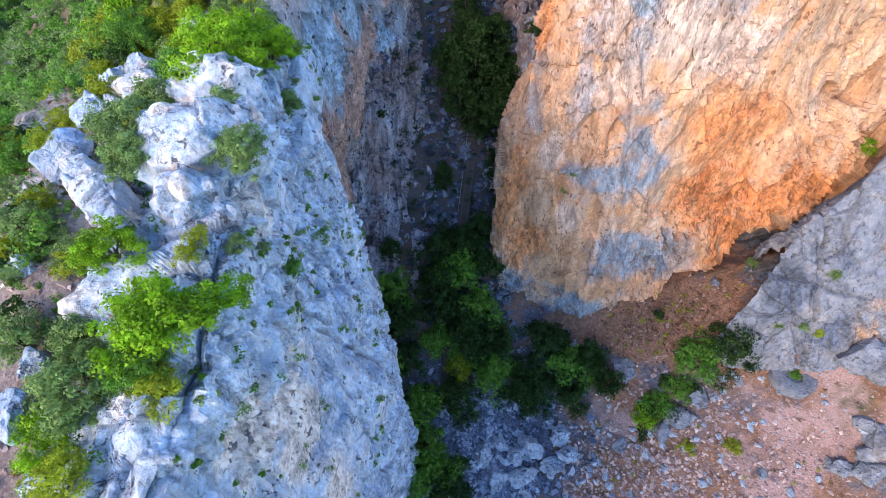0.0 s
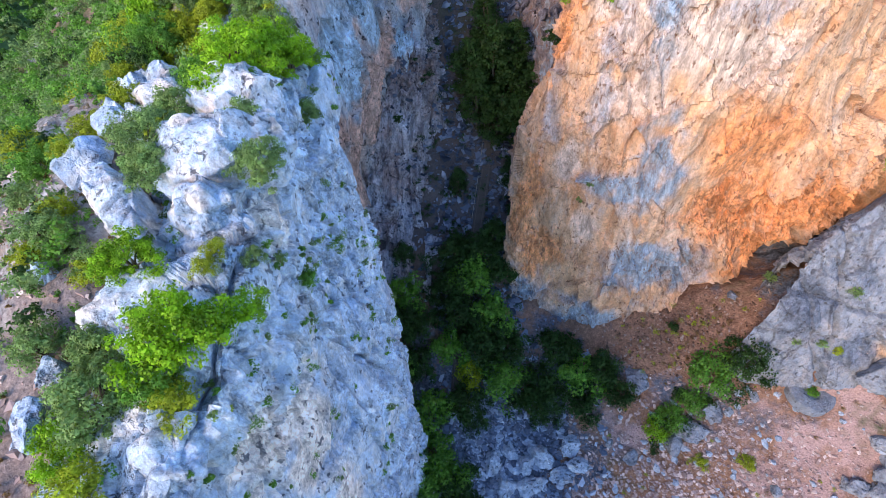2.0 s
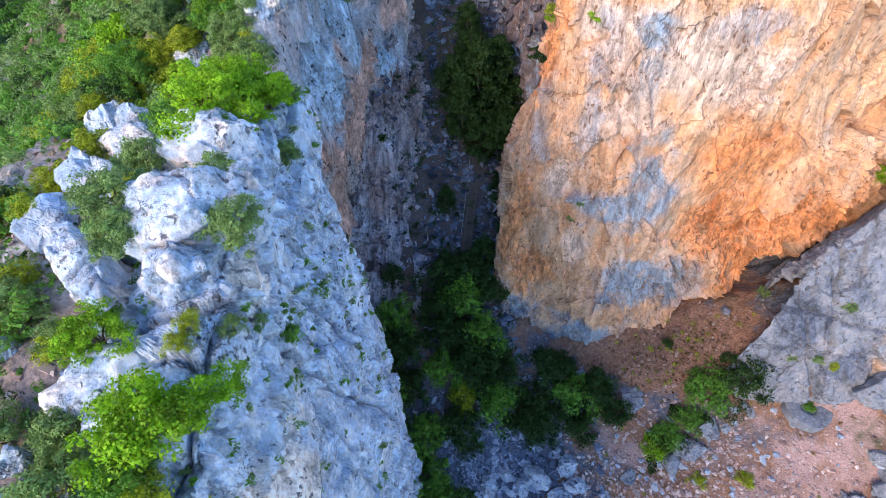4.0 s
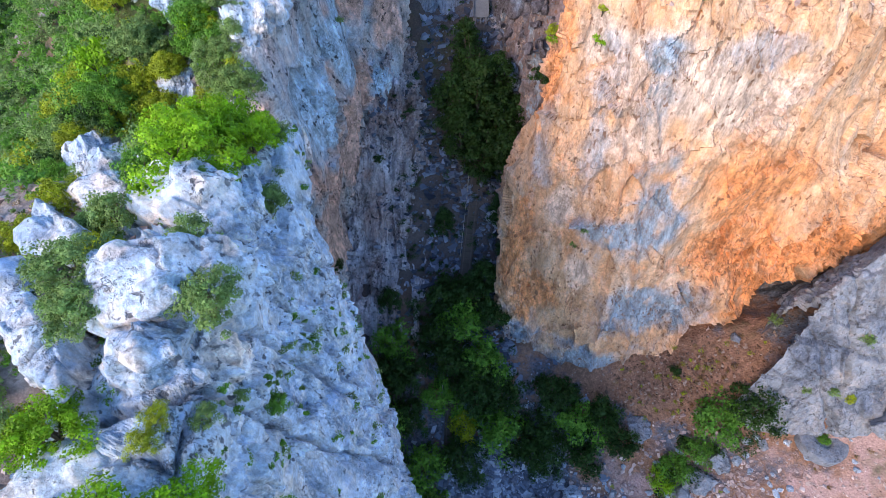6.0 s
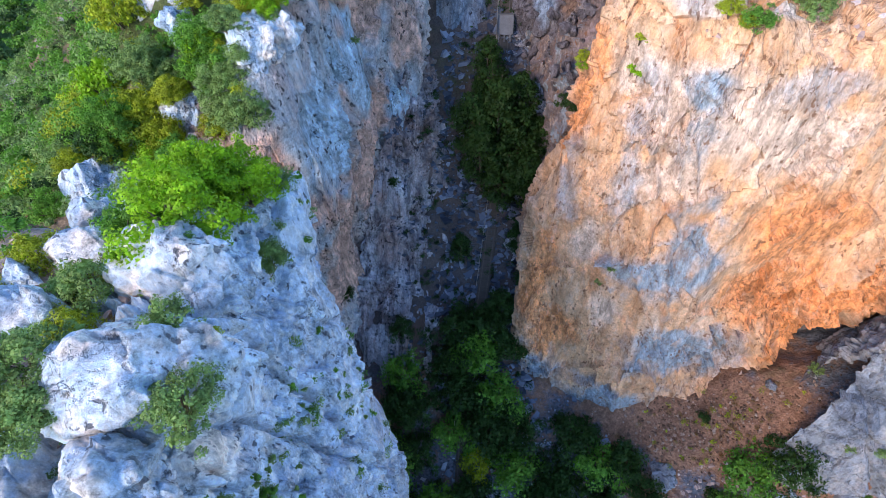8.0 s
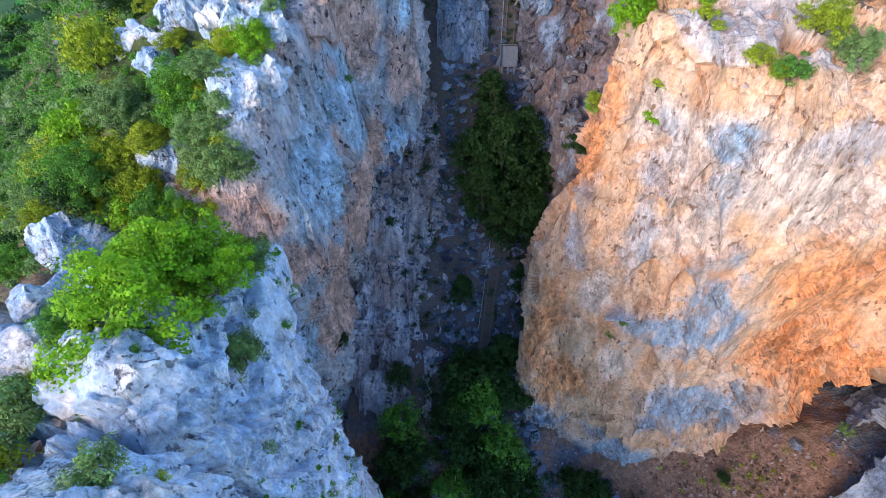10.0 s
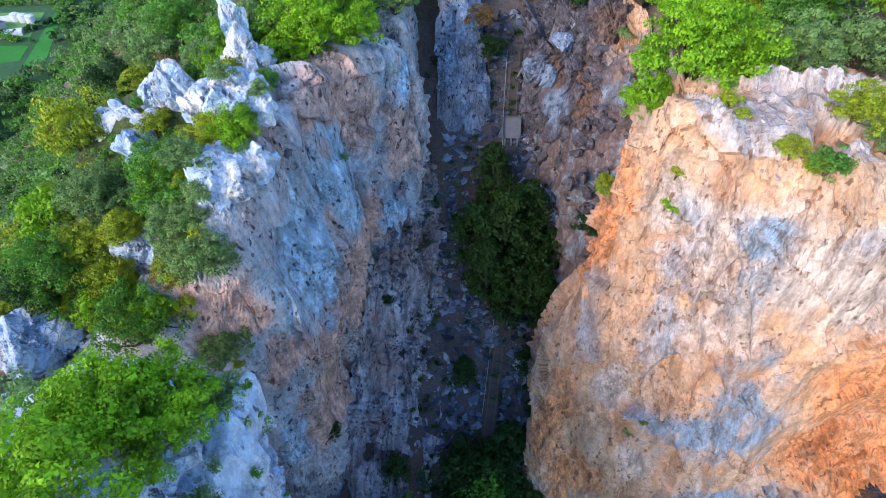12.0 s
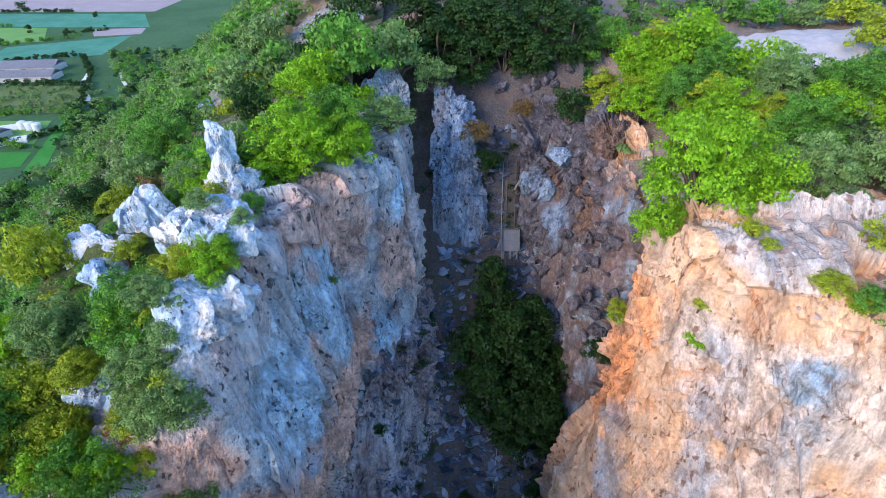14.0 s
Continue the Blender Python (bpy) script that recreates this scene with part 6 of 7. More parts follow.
STONE, t, bsdf = nodes_of("loose_stone", 0.9)
geo = t.nodes.new("ShaderNodeNewGeometry")
c = ramp(t, geo.outputs["Random Per Island"], (0.0, (0.055, 0.075, 0.125)), (0.55, (0.16, 0.22, 0.33)), (1.0, (0.50, 0.57, 0.70)))
c = mix(t, ramp(t, noise_at(t, position(t), 3.0, 5, 0.7), (0.4, 0.0), (0.7, 0.6)), c, (0.24, 0.23, 0.25))
t.links.new(c, bsdf.inputs["Base Color"])
# darker copy of the loose stone, with the gorge's shade in its colour
DARKSTONE, t, bsdf = nodes_of("shade_dark_stone", 0.85)
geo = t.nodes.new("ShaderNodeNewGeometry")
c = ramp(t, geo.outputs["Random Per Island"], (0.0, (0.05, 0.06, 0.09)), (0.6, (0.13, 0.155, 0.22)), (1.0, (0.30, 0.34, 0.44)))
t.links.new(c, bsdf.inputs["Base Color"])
PALESTONE, t, bsdf = nodes_of("slope_stone", 0.9)
geo = t.nodes.new("ShaderNodeNewGeometry")
c = ramp(t, geo.outputs["Random Per Island"], (0.0, (0.27, 0.18, 0.16)), (0.6, (0.48, 0.355, 0.33)), (1.0, (0.72, 0.60, 0.57)))
t.links.new(c, bsdf.inputs["Base Color"])
BROWNSTONE, t, bsdf = nodes_of("brown_clods", 0.95)
geo = t.nodes.new("ShaderNodeNewGeometry")
c = ramp(t, geo.outputs["Random Per Island"], (0.0, (0.09, 0.055, 0.04)), (0.6, (0.22, 0.135, 0.095)), (1.0, (0.42, 0.32, 0.27)))
t.links.new(c, bsdf.inputs["Base Color"])
PINKISH, t, bsdf = nodes_of("pink_gravel_stone", 0.9)
geo = t.nodes.new("ShaderNodeNewGeometry")
c = ramp(t, geo.outputs["Random Per Island"], (0.0, (0.26, 0.18, 0.16)), (0.6, (0.42, 0.32, 0.30)), (1.0, (0.58, 0.50, 0.48)))
t.links.new(c, bsdf.inputs["Base Color"])
gravel("scree", 5200, rng.normal(8, 6.5, 5200).clip(-9, 26), rng.normal(33, 10, 5200).clip(-20, 56), 0.15, 1.0, STONE, "blue-grey angular scree in the gorge's mouth")
gravel("scree", 5500, rng.normal(9, 5, 5500).clip(-8, 24), rng.normal(35, 7, 5500).clip(8, 56), 0.1, 0.5, STONE, "small blue-grey stones between the boulders")
gravel("gravel", 2600, rng.normal(36, 6, 2600).clip(22, 52), rng.normal(49, 3, 2600).clip(40, 56), 0.05, 0.36, BROWNSTONE, "brown clods and stones on the earth ramp")
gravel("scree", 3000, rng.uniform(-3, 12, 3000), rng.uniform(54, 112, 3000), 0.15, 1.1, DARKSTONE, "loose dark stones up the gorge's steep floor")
gravel("gravel", 7500, rng.normal(36, 11, 7500).clip(21, 66), rng.normal(29, 7, 7500).clip(8, 44), 0.06, 0.5, PALESTONE, "pale loose stones strewn over the slope")
gravel("gravel", 4200, rng.uniform(24, 74, 4200), rng.uniform(14, 42, 4200), 0.06, 0.36, PINKISH, "pinkish loose gravel on the slope")
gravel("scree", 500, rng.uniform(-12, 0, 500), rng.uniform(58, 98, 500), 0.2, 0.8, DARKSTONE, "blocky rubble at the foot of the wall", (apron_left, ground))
gravel("gravel", 1400, rng.uniform(-38, -18, 1400), rng.uniform(2, 40, 1400), 0.04, 0.45, PALESTONE, "pale stones strewn over the hilltop soil", (ridge, hill))
gravel("gravel", 900, rng.uniform(18, 60, 900), rng.uniform(62, 100, 900), 0.05, 0.5, PALESTONE, "pale stones strewn over the plateau", (plateau, cliff_right))

# plants that would be under a block stand on it
for n, row in enumerate(WANTED):
    for size, at, label, material, *rest in STONES:
        if material == WHITE and size > 1.2 and row[1] < 3.2 and row[0] not in ("pine", "cypress") and math.hypot(at.x - row[2].x, at.y - row[2].y) < 0.85 * size:
            lift = at.z + 0.55 * size - row[2].z
            if 0 < lift < 3:
                WANTED[n] = row[:2] + (row[2] + Vector((0, 0, lift)),) + row[3:]

for n, row in enumerate(WANTED):
    for ob in OUTCROPS:
        at = row[2]
        ok, hit, normal, _ = ob.ray_cast(Vector((at.x, at.y, 200)) - ob.location, (0, 0, -1))
        if ok and 0 < (hit + ob.location).z - at.z < 5:
            WANTED[n] = row = row[:2] + (hit + ob.location - Vector((0, 0, 0.15)),) + row[3:]
for row in WANTED:
    plant(*row)


def rubble(name, rows, label, material):
    """Many small blocks of one kind as one mesh."""
    shapes = []
    for k in range(4):
        me = boulder_mesh("block", 601 + 9 * k, 2, material)
        shapes.append((np.array([v.co for v in me.vertices]), np.array([tuple(f.vertices) for f in me.polygons])))
        bpy.data.meshes.remove(me)
    vs, qs, o = [], [], 0
    for size, at, _, _, shape, sink, _ in rows:
        v, q = shapes[dice.randrange(4)]
        w, lean = dice.uniform(0, 6.28), dice.uniform(-0.4, 0.4)
        turn = np.array(Euler((lean, dice.uniform(-0.3, 0.3), w)).to_matrix())
        vs.append((v * size * np.array(shape)) @ turn.T + np.array(at) + np.array((0, 0, size * shape[2] * (1 - 2 * sink))))
        qs.append(q + o)
        o += len(v)
    return tagged(new(name, quads_mesh(name, np.vstack(vs), np.vstack(qs), material)), label, "rubble", kind="stuff")


LOOSE = {"pale broken block lying on the gravel slope": "pale broken blocks scattered over the gravel slope", "grey fallen block below the gorge's head": "grey fallen blocks below the gorge's head", "grey fractured block jutting from the gorge wall": "grey fractured blocks along the gorge wall"}
for label, text in LOOSE.items():
    rows = [row for row in STONES if row[2] == label]
    rubble("rubble", rows, text, rows[0][3])
for row in STONES:
    if row[2] not in LOOSE:
        boulder(*row)
for n, (name, spots_, leaf, count, kind, label) in enumerate(SCRUB):
    if spots_:
        crowns(name, spots_, leaf, count, 300 + n, kind, label)


def stone_basin(place, radius):
    """A broad round stone with a worn rim and a hollow in the middle."""
    profile = ((1.0, -0.9), (1.0, 0.30), (0.97, 0.42), (0.90, 0.48), (0.62, 0.50), (0.42, 0.47), (0.36, 0.38), (0.32, 0.16), (0.0, 0.12))
    n = 64
    g = np.array([[(radius * a * math.cos(w), radius * a * math.sin(w), b * radius * 0.35) for a, b in profile] for w in np.linspace(0, 2 * math.pi, n)])
    p = g.reshape(-1, 3)
    p[:, :2] *= (1 + 0.035 * fbm(p, 2.0, 3, 141) * (np.hypot(p[:, 0], p[:, 1]) > 0.3))[:, None]
    p[:, 2] += 0.10 * fbm(p, 1.3, 3, 142)
    g = p.reshape(g.shape)
    g[-1] = g[0]
    ob = new("stone_basin", sheet_mesh("stone_basin", g, False, False))
    ob.data.materials.append(SLAB)
    ob.location = place
    return tagged(ob, "broad round stone basin with plants in its hollow", "basin")


at = top_of(53.5, 38.3, (ground,))
stone_basin(at + Vector((0, 0, 0.5)), 3.3)
plant("green", 1.0, at + Vector((0, 0, 0.75)), 0.8)

# ---- the plain ----
PLAIN, t, bsdf = nodes_of("meadow", 0.97)
c = mix(t, ramp(t, noise_at(t, position(t), 0.02, 5), (0.4, 0.0), (0.6, 1.0)), (0.05, 0.12, 0.04), (0.07, 0.15, 0.06))
c = mix(t, ramp(t, noise_at(t, position(t), 0.4, 5, 0.7), (0.45, 0.0), (0.7, 0.6)), c, (0.03, 0.07, 0.025))
t.links.new(c, bsdf.inputs["Base Color"])
xs, ys = np.linspace(-2600, 2600, 90), np.linspace(-2600, 2600, 90)
gx, gy = np.meshgrid(xs, ys, indexing="ij")
plain = land("ground", np.stack([gx, gy, np.full_like(gx, -12.0)], -1), PLAIN, "flat green farmland at the foot of the hills", "ground")


def crop_material(name, colour, other, rows_across=0.0, turn=0.0):
    m, t, bsdf = nodes_of(name, 0.97)
    c = mix(t, ramp(t, noise_at(t, position(t), 0.06, 5, 0.65), (0.4, 0.0), (0.62, 1.0)), colour, other)
    c = mix(t, ramp(t, noise_at(t, position(t), 0.8, 4, 0.7), (0.4, 0.0), (0.75, 0.5)), c, tuple(0.6 * x for x in colour))
    if rows_across:
        w = node(t, "ShaderNodeTexWave", Scale=rows_across, Distortion=1.5)
        mp = t.nodes.new("ShaderNodeMapping")
        mp.inputs["Rotation"].default_value = (0, 0, turn)
        t.links.new(position(t), mp.inputs["Vector"])
        t.links.new(mp.outputs[0], w.inputs["Vector"])
        c = mix(t, ramp(t, w.outputs["Fac"], (0.3, 0.0), (0.7, 0.6)), c, other)
    t.links.new(c, bsdf.inputs["Base Color"])
    return m


def plot(name, corners, material, label, z=-11.9):
    """A field between its four corners."""
    a, b, c, d = (np.array((x, y, z)) for x, y in corners)
    u, v = np.linspace(0, 1, 30)[:, None, None], np.linspace(0, 1, 30)[None, :, None]
    g = (a * (1 - u) + b * u) * (1 - v) + (d * (1 - u) + c * u) * v
    up = np.cross(b - a, d - a)[2] > 0
    return land(name, g, material, label, "field", flip=not up)


TEAL = crop_material("young_crop", (0.07, 0.24, 0.15), (0.10, 0.30, 0.21))
SOIL = crop_material("ploughed_soil", (0.38, 0.30, 0.32), (0.44, 0.35, 0.36))
GRASS = crop_material("lush_grass", (0.05, 0.24, 0.03), (0.07, 0.29, 0.05))
MEADOW = crop_material("light_meadow", (0.16, 0.33, 0.08), (0.20, 0.36, 0.10))
ORCHARD = crop_material("orchard_floor", (0.10, 0.15, 0.05), (0.18, 0.22, 0.07), 0.12, 0.6)
PALE = crop_material("pale_concrete", (0.72, 0.72, 0.74), (0.8, 0.8, 0.8))
plot("field", ((-900, 1100), (-330, 900), (-330, 668), (-700, 690)), SOIL, "bare pinkish ploughed field")
plot("field", ((-640, 676), (-335, 656), (-296, 585), (-520, 600)), TEAL, "wide green field of young crop")
plot("field", ((-520, 596), (-400, 590), (-365, 530), (-470, 520)), MEADOW, "light green meadow")
plot("field", ((-350, 580), (-298, 582), (-290, 555), (-330, 548)), SOIL, "strip of bare reddish soil")
plot("field", ((-385, 510), (-296, 550), (-285, 480), (-370, 455)), TEAL, "blue-green field of young crop")
plot("field", ((-330, 398), (-250, 396), (-225, 345), (-300, 335)), ORCHARD, "orchard in rows with dry grass between")
plot("field", ((-226, 330), (-220, 326), (-193, 262), (-203, 262)), GRASS, "narrow strip of bright green grass")
plot("field", ((-240, 285), (-214, 285), (-208, 268), (-232, 262)), GRASS, "bright green lawn")
plot("field", ((-265, 330), (-232, 330), (-220, 296), (-250, 292)), MEADOW, "rough green yard round the tanks")


def strip(name, points, width, z, material, label, category):
    """A flat band along the points, with a small uneven edge."""
    line = spline([(x, y, z) for x, y in points], 60)
    along = np.gradient(line, axis=0)
    side = np.stack([-along[:, 1], along[:, 0], 0 * along[:, 0]], 1)
    side /= np.linalg.norm(side, axis=1, keepdims=True)
    half = width / 2 * (1 + 0.25 * fbm(line, 6, 2, 5))[:, None]
    g = np.stack([line + side * half * k for k in (1, 0, -1)], 1)
    return land(name, g, material, label, category, flip=True)


strip("channel", ((-267, 432), (-261, 415), (-257, 405), (-243, 384), (-230, 364)), 3.6, -11.75, PALE, "pale concrete water channel across the fields", "channel")
strip("channel", ((-244, 430), (-231, 408), (-218, 390)), 2.4, -11.75, PALE, "narrow pale water channel beside the wood", "channel")


def plain_material(name, colour, rough=0.7, metal=0.0):
    m, t, bsdf = nodes_of(name, rough)
    c = mix(t, ramp(t, noise_at(t, position(t), 0.7, 6, 0.7), (0.35, 0.0), (0.7, 0.8)), colour, tuple(0.6 * x for x in colour))
    c = mix(t, ramp(t, noise_at(t, position(t), 6.0, 4, 0.7), (0.5, 0.0), (0.8, 0.5)), c, tuple(min(1, 1.3 * x) for x in colour))
    t.links.new(c, bsdf.inputs["Base Color"])
    bsdf.inputs["Metallic"].default_value = metal
    return m


ROOF = plain_material("grey_roofing", (0.42, 0.42, 0.48))
WALL = plain_material("pale_render", (0.55, 0.53, 0.52))
TANK = plain_material("white_tank", (0.78, 0.79, 0.80), 0.5)
STEEL = plain_material("rusty_steel", (0.16, 0.13, 0.12), 0.6, 0.6)
TIMBER = plain_material("old_timber", (0.11, 0.09, 0.08), 0.9)
CONCRETE = plain_material("weathered_concrete", (0.20, 0.20, 0.22), 0.9)
SILVER = plain_material("dead_wood", (0.36, 0.33, 0.30), 0.9)


def boxed(name, lo, hi, material, parent, label="", bevel=0.03):
    """A box with softened edges as a part of the parent."""
    bm = bmesh.new()
    bmesh.ops.create_cube(bm, size=1)
    for v in bm.verts:
        v.co = Vector([(a + b) / 2 + k * (b - a) for a, b, k in zip(lo, hi, v.co)])
    if bevel:
        bmesh.ops.bevel(bm, geom=bm.edges[:], offset=bevel, segments=1, affect="EDGES")
    me = bpy.data.meshes.new(name)
    bm.to_mesh(me)
    bm.free()
    me.materials.append(material)
    return part(name, me, parent, label)


def barn(length, width, eaves, m, label):
    """A long low farm building: walls, a pitched roof, doors."""
    root = tagged(new("farm_shed"), label, "shed")
    boxed("wall", (-length / 2, -width / 2, -0.5), (length / 2, width / 2, eaves), WALL, root)
    bm = bmesh.new()
    a, b, h = length / 2 + 0.5, width / 2 + 0.6, width * 0.2
    for s in (-1, 1):
        lo = [bm.verts.new((x, s * b, eaves - 0.1)) for x in (-a, a)]
        hi = [bm.verts.new((x, 0, eaves + h)) for x in (-a, a)]
        bm.faces.new((lo[0], lo[1], hi[1], hi[0]) if s < 0 else (lo[1], lo[0], hi[0], hi[1]))
    bmesh.ops.solidify(bm, geom=bm.faces[:], thickness=0.15)
    me = bpy.data.meshes.new("roof")
    bm.to_mesh(me)
    bm.free()
    me.materials.append(ROOF)
    part("roof", me, root)
    for k in range(4):
        x = -length / 2 + length * (k + 0.5) / 4
        boxed("door", (x - 1.6, -width / 2 - 0.08, 0), (x + 1.6, -width / 2 - 0.003, eaves * 0.75), STEEL, root)
    root.matrix_basis = m
    return root


barn(58, 17, 4.0, pose(-322, 437, -12, 0, 0, 4), "long grey-roofed farm shed among the fields")
barn(46, 15, 3.6, pose(-304, 414, -12, 0, 0, 4), "low grey-roofed farm shed beside the orchard")
barn(18, 9, 3.0, pose(-250, 308, -12, 0, 0, -20), "small pale farm shed beside the tanks")


def tank(m):
    """A squat farm tank with a domed lid."""
    root = tagged(new("tank"), "white cylindrical farm tank with a domed lid", "tank", "tanks in the yard")
    for name, rings in (("shell", ((2.3, -0.3), (2.3, 3.6))), ("lid", ((2.4, 3.55), (2.4, 3.75), (1.5, 4.3), (0.3, 4.5)))):
        bm = bmesh.new()
        last = None
        for r, z in rings:
            ring = [bm.verts.new((r * math.cos(k * math.pi / 12), r * math.sin(k * math.pi / 12), z)) for k in range(24)]
            if last:
                for k in range(24):
                    bm.faces.new((last[k], last[(k + 1) % 24], ring[(k + 1) % 24], ring[k]))
            last = ring
        bm.faces.new(last)
        me = bpy.data.meshes.new(name)
        bm.to_mesh(me)
        bm.free()
        me.materials.append(TANK)
        part(name, me, root)
    root.matrix_basis = m
    return root


first = tank(pose(-240, 318, -12))
for x, y in ((-235, 316.5), (-230, 315)):
    copy_thing(first, pose(x, y, -12))


def tunnel(m, length, width, label):
    """A greenhouse under a white rounded roof, with its end walls."""
    root = tagged(new("greenhouse"), label, "greenhouse")
    arc = [(width / 2 * math.cos(w), width * 0.32 * math.sin(w)) for w in np.linspace(0, math.pi, 13)]
    g = np.array([[(x, y, z) for y, z in arc] for x in np.linspace(-length / 2, length / 2, 12)])
    me = sheet_mesh("cover", g)
    me.materials.append(TANK)
    part("cover", me, root)
    for x in (-length / 2, length / 2):
        boxed("end_wall", (x - 0.1, -width / 2 + 0.3, 0), (x + 0.1, width / 2 - 0.3, width * 0.26), WALL, root)
    root.matrix_basis = m
    return root


tunnel(pose(-238, 296, -12, 0, 0, 25), 26, 8, "white polytunnel greenhouse beside a green lawn")
tunnel(pose(-248, 318, -12, 0, 0, 25), 22, 7, "low white polytunnel greenhouse in the yard")

# hedges and trees of the plain
HEDGES = [((-395, 515), (-340, 545)), ((-372, 452), (-300, 478)), ((-300, 478), (-262, 425)), ((-520, 600), (-440, 596)), ((-360, 560), (-330, 575)), ((-330, 400), (-250, 398)), ((-300, 338), (-226, 344)), ((-236, 292), (-200, 330)), ((-225, 344), (-262, 425)), ((-250, 300), (-215, 288)), ((-700, 690), (-420, 672)), ((-470, 535), (-400, 528))]
d = random.Random(8)
for n, ((x0, y0), (x1, y1)) in enumerate(HEDGES):
    length = math.hypot(x1 - x0, y1 - y0)
    spots_ = []
    for k in range(int(length / 2.0)):
        u = d.random()
        spots_.append((Vector((x0 + (x1 - x0) * u + d.uniform(-1.5, 1.5), y0 + (y1 - y0) * u + d.uniform(-1.5, 1.5), -12)), d.uniform(1.6, 3.0)))
    crowns("hedge", spots_, 0.7, 14, 500 + n, "dark" if n % 3 else "green", "dark green hedge between the fields")
spots_ = [(Vector((d.uniform(-325, -230), d.uniform(340, 396), -12)), d.uniform(1.2, 2.2)) for k in range(160)]
crowns("orchard_trees", spots_, 0.6, 16, 530, "olive", "rows of orchard trees over dry grass")
spots_ = [(Vector((d.uniform(-275, -120), d.uniform(60, 480), -12)), d.uniform(2.4, 4.8)) for k in range(2600)]
spots_ = [row for row in spots_ if row[0].x > np.interp(row[0].y, [60, 235, 262, 480], [-250, -206, -189, -294]) and not (-272 < row[0].x + 0.62 * (row[0].y - 400) - 8 < -238 and row[0].y > 360)]
for n, (kind, label) in enumerate((("green", "green wood at the foot of the hillside"), ("olive", "grey-green wood at the foot of the hillside"), ("dark", "dark evergreens at the foot of the hillside"))):
    crowns("valley_wood", spots_[n::3], 0.75, 20, 531 + n, kind, label)
for x, y, s in ((-462, 650, 9), (-400, 562, 5), (-355, 548, 4), (-250, 470, 4), (-480, 560, 4), (-380, 640, 3)):
    crowns("field_tree", [(Vector((x, y, -12)), s), (Vector((x + 1, y, -12 + s * 0.6)), s * 0.8)], 0.8, 60, 540 + int(s), "dark", "lone dark tree standing in a field")

# ---- the gravel road on the plateau ----
ROAD = crop_material("road_gravel", (0.48, 0.44, 0.46), (0.58, 0.53, 0.54))
line = spline([(36, 112, 76), (44, 116, 76), (55, 117, 76), (70, 115, 76.5), (100, 110, 77)], 90)
g = np.stack([line + np.array((0, k, 0)) for k in np.linspace(7.5, -7.5, 24)], 1)
p = g.reshape(-1, 3)
lie = [top_of(float(x), float(y), (plateau,)) for x, y, z in p]
g[..., 2] = np.array([a.z if a else 75 for a in lie]).reshape(g.shape[:2]) + 0.25
land("road", g, ROAD, "pale gravel road across the plateau", "road", flip=True)

# ---- the incline up the gorge ----
TRACK = [(0.4, 43.5), (1.2, 53), (2.6, 63), (4.6, 75), (6.2, 86), (6.7, 97), (6.9, 103), (7.3, 108.5)]
heights = [float(floor_height(np.array(x), np.array(y))) for x, y in TRACK]
line = spline([(x, y, z + 0.75) for (x, y), z in zip(TRACK, heights)], 400)
along = np.gradient(line, axis=0)
along /= np.linalg.norm(along, axis=1, keepdims=True)
side = np.stack([along[:, 1], -along[:, 0], 0 * along[:, 0]], 1)
side /= np.linalg.norm(side, axis=1, keepdims=True)
up = np.cross(side, along)
incline = tagged(new("incline_track"), "old steep rail incline with dark bed and steel rails", "railway")


def bar(name, a, b, off, width, height, lift, material):
    """A long bar of square section, beside the track's middle by off."""
    c = line[a:b] + side[a:b] * off + up[a:b] * lift
    ring = [c + side[a:b] * sx * width / 2 + up[a:b] * sz * height / 2 for sx, sz in ((-1, -1), (1, -1), (1, 1), (-1, 1), (-1, -1))]
    me = sheet_mesh(name, np.stack(ring, 1), smooth=False)
    me.materials.append(material)
    return part(name, me, incline)


bar("bed", 0, 400, 0.0, 2.0, 0.8, -0.45, TIMBER)
for off in (-0.62, 0.62):
    bar("rail", 0, 400, off, 0.14, 0.18, 0.18, STEEL)
bar("cable", 150, 400, -1.25, 0.10, 0.10, 0.3, SILVER)
me = None
for k in range(6, 396, 5):
    m = Matrix((( *[float(v) for v in (side[k][0], along[k][0], up[k][0])], line[k][0]), (side[k][1], along[k][1], up[k][1], line[k][1]), (side[k][2], along[k][2], up[k][2], line[k][2]), (0, 0, 0, 1)))
    if me is None:
        sleeper = boxed("sleeper", (-0.95, -0.13, -0.08), (0.95, 0.13, 0.09), TIMBER, incline)
        me = sleeper.data
    else:
        sleeper = part("sleeper", me, incline)
    sleeper.matrix_basis = m

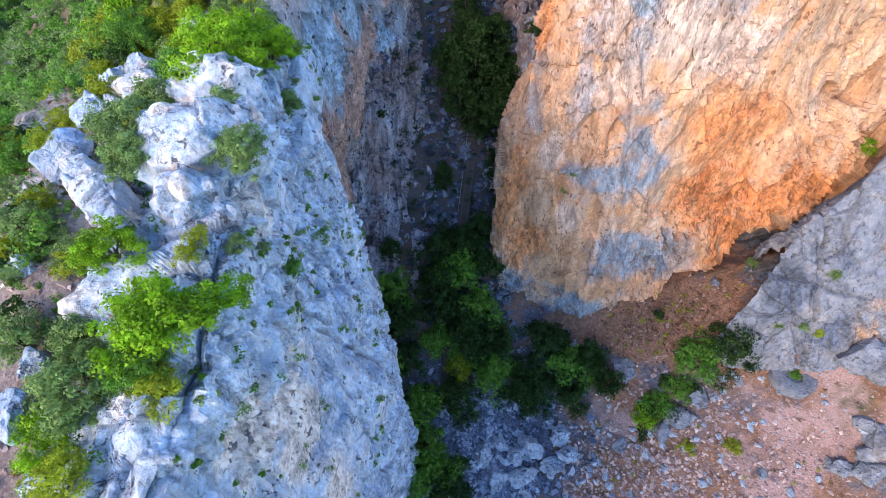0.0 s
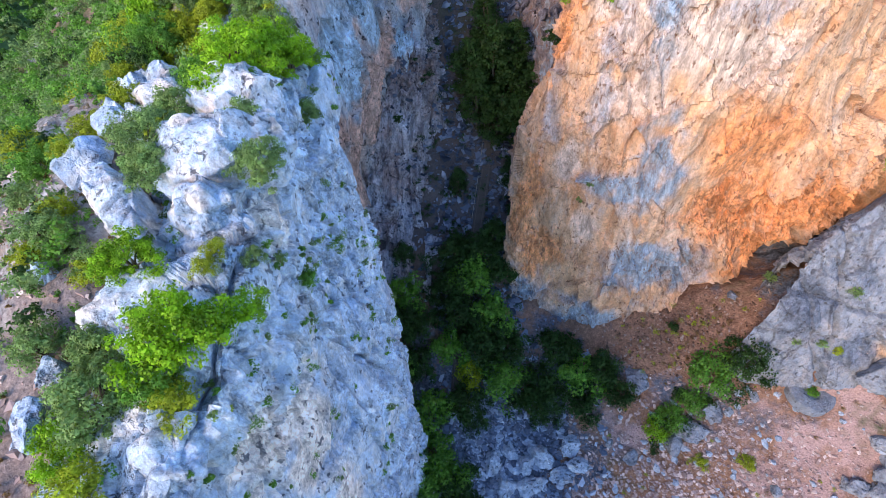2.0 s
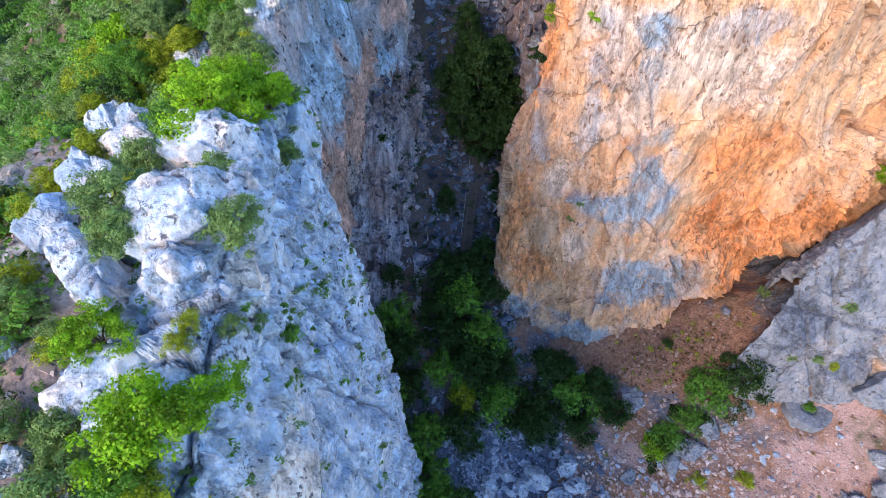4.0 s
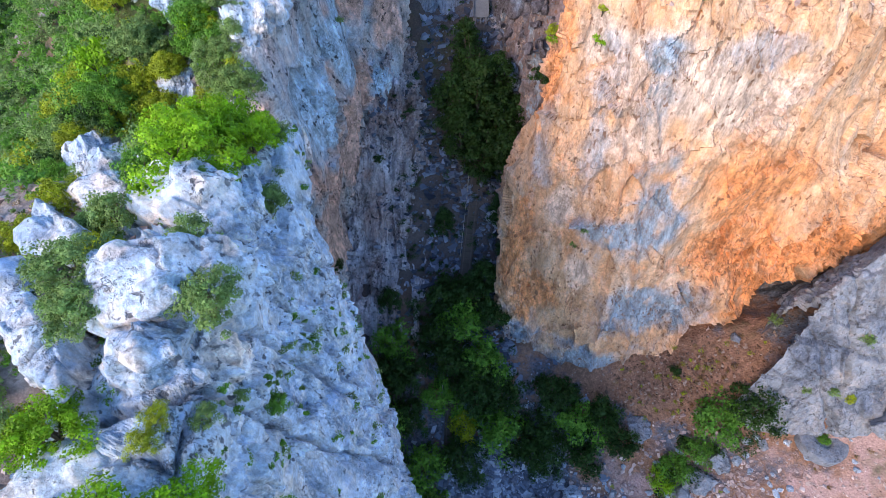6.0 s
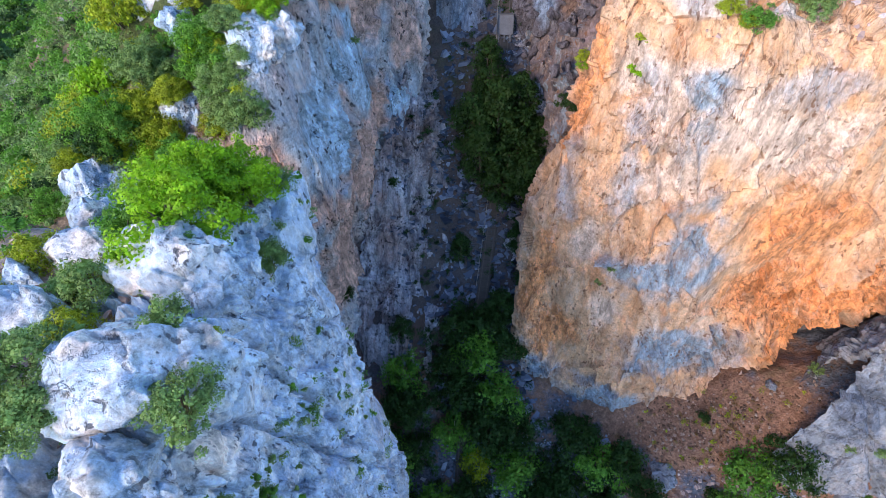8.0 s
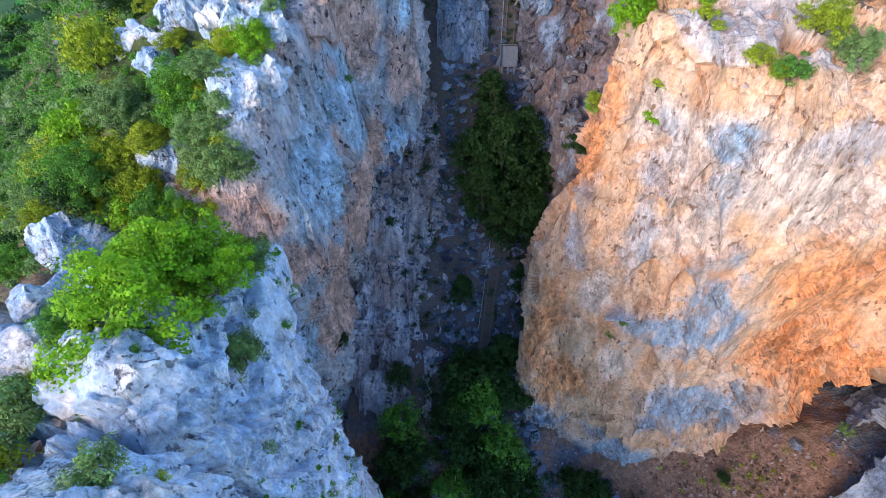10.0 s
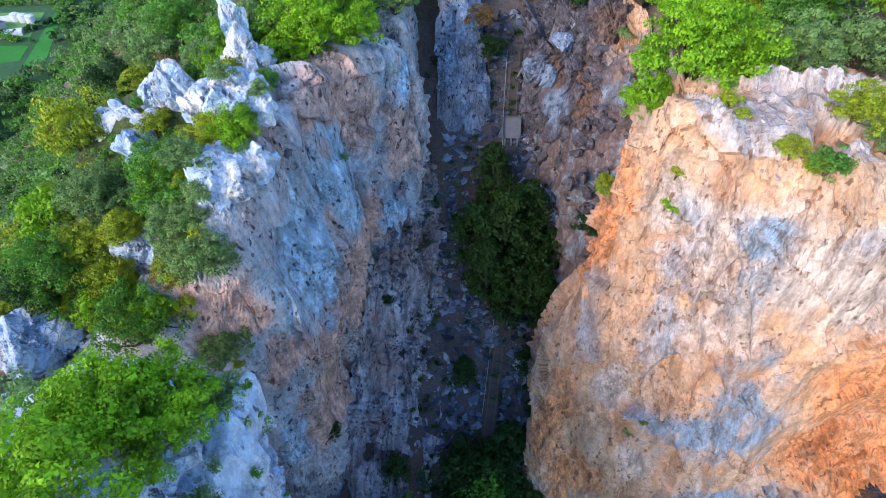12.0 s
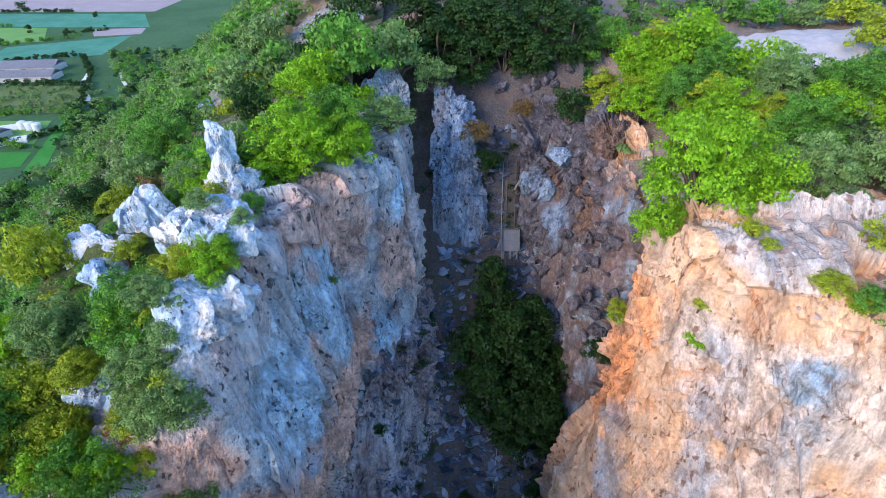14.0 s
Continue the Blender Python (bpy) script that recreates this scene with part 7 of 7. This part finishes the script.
# the wagon that stands near the top
k = int(np.argmin(np.abs(line[:, 1] - 101.5)))
wagon = tagged(new("rail_wagon"), "pale grey inclined rail wagon standing on the track", "wagon")
boxed("platform", (-1.35, -1.6, 0.45), (1.35, 1.6, 0.75), CONCRETE, wagon)
for x in (-1.3, 1.3):
    boxed("side_board", (x - 0.06, -1.6, 0.753), (x + 0.06, 1.6, 1.35), CONCRETE, wagon)
boxed("end_board", (-1.23, 1.5, 0.753), (1.23, 1.6, 1.4), CONCRETE, wagon)
for x in (-0.95, 0, 0.95):
    boxed("prong", (x - 0.14, -2.7, 0.48), (x + 0.14, -1.603, 0.7), CONCRETE, wagon)
for x in (-0.62, 0.62):
    for y in (-1.0, 1.0):
        bm = bmesh.new()
        bmesh.ops.create_cone(bm, cap_ends=True, segments=16, radius1=0.28, radius2=0.28, depth=0.12, matrix=Matrix.Rotation(math.pi / 2, 4, "Y") @ Matrix.Translation((0, 0, 0)))
        me = bpy.data.meshes.new("wheel")
        bm.to_mesh(me)
        bm.free()
        me.materials.append(STEEL)
        wheel = part("wheel", me, wagon)
        wheel.location = (x, y, 0.38)
wagon.matrix_basis = Matrix(((side[k][0], along[k][0], up[k][0], line[k][0]), (side[k][1], along[k][1], up[k][1], line[k][1]), (side[k][2], along[k][2], up[k][2], line[k][2] + 0.1), (0, 0, 0, 1)))

# a white post with a board at the foot of the incline
post = tagged(new("marker_post"), "white marker post with a small board at the track's foot", "post")
boxed("pole", (-0.06, -0.06, -0.4), (0.06, 0.06, 3.2), TANK, post, bevel=0.01)
boxed("board", (-0.7, -0.10, 0.3), (0.9, -0.065, 0.75), CONCRETE, post, bevel=0.01)
post.location = (-0.6, 52, floor_height(np.array(-0.6), np.array(52.0)) + 0.2)

# a fallen bleached trunk on the upper scree
log = tagged(new("fallen_log"), "bleached fallen tree trunk lying on the scree", "log")
v, q = tube([(-1.8, -2.6, -1.9), (-0.6, -0.9, -0.5), (0.7, 0.9, 0.7), (2.0, 2.4, 2.1)], [0.15, 0.14, 0.11, 0.06], 8)
part("trunk", quads_mesh("trunk", v, q, SILVER, True), log)
v, q = tube([(0.4, 0.6, 0.5), (0.2, 1.3, 1.4), (0.3, 1.9, 2.2)], [0.1, 0.07, 0.03], 6)
part("branch", quads_mesh("branch", v, q, SILVER, True), log)
log.location = (9.3, 107.5, floor_height(np.array(9.3), np.array(107.5)) + 0.9)
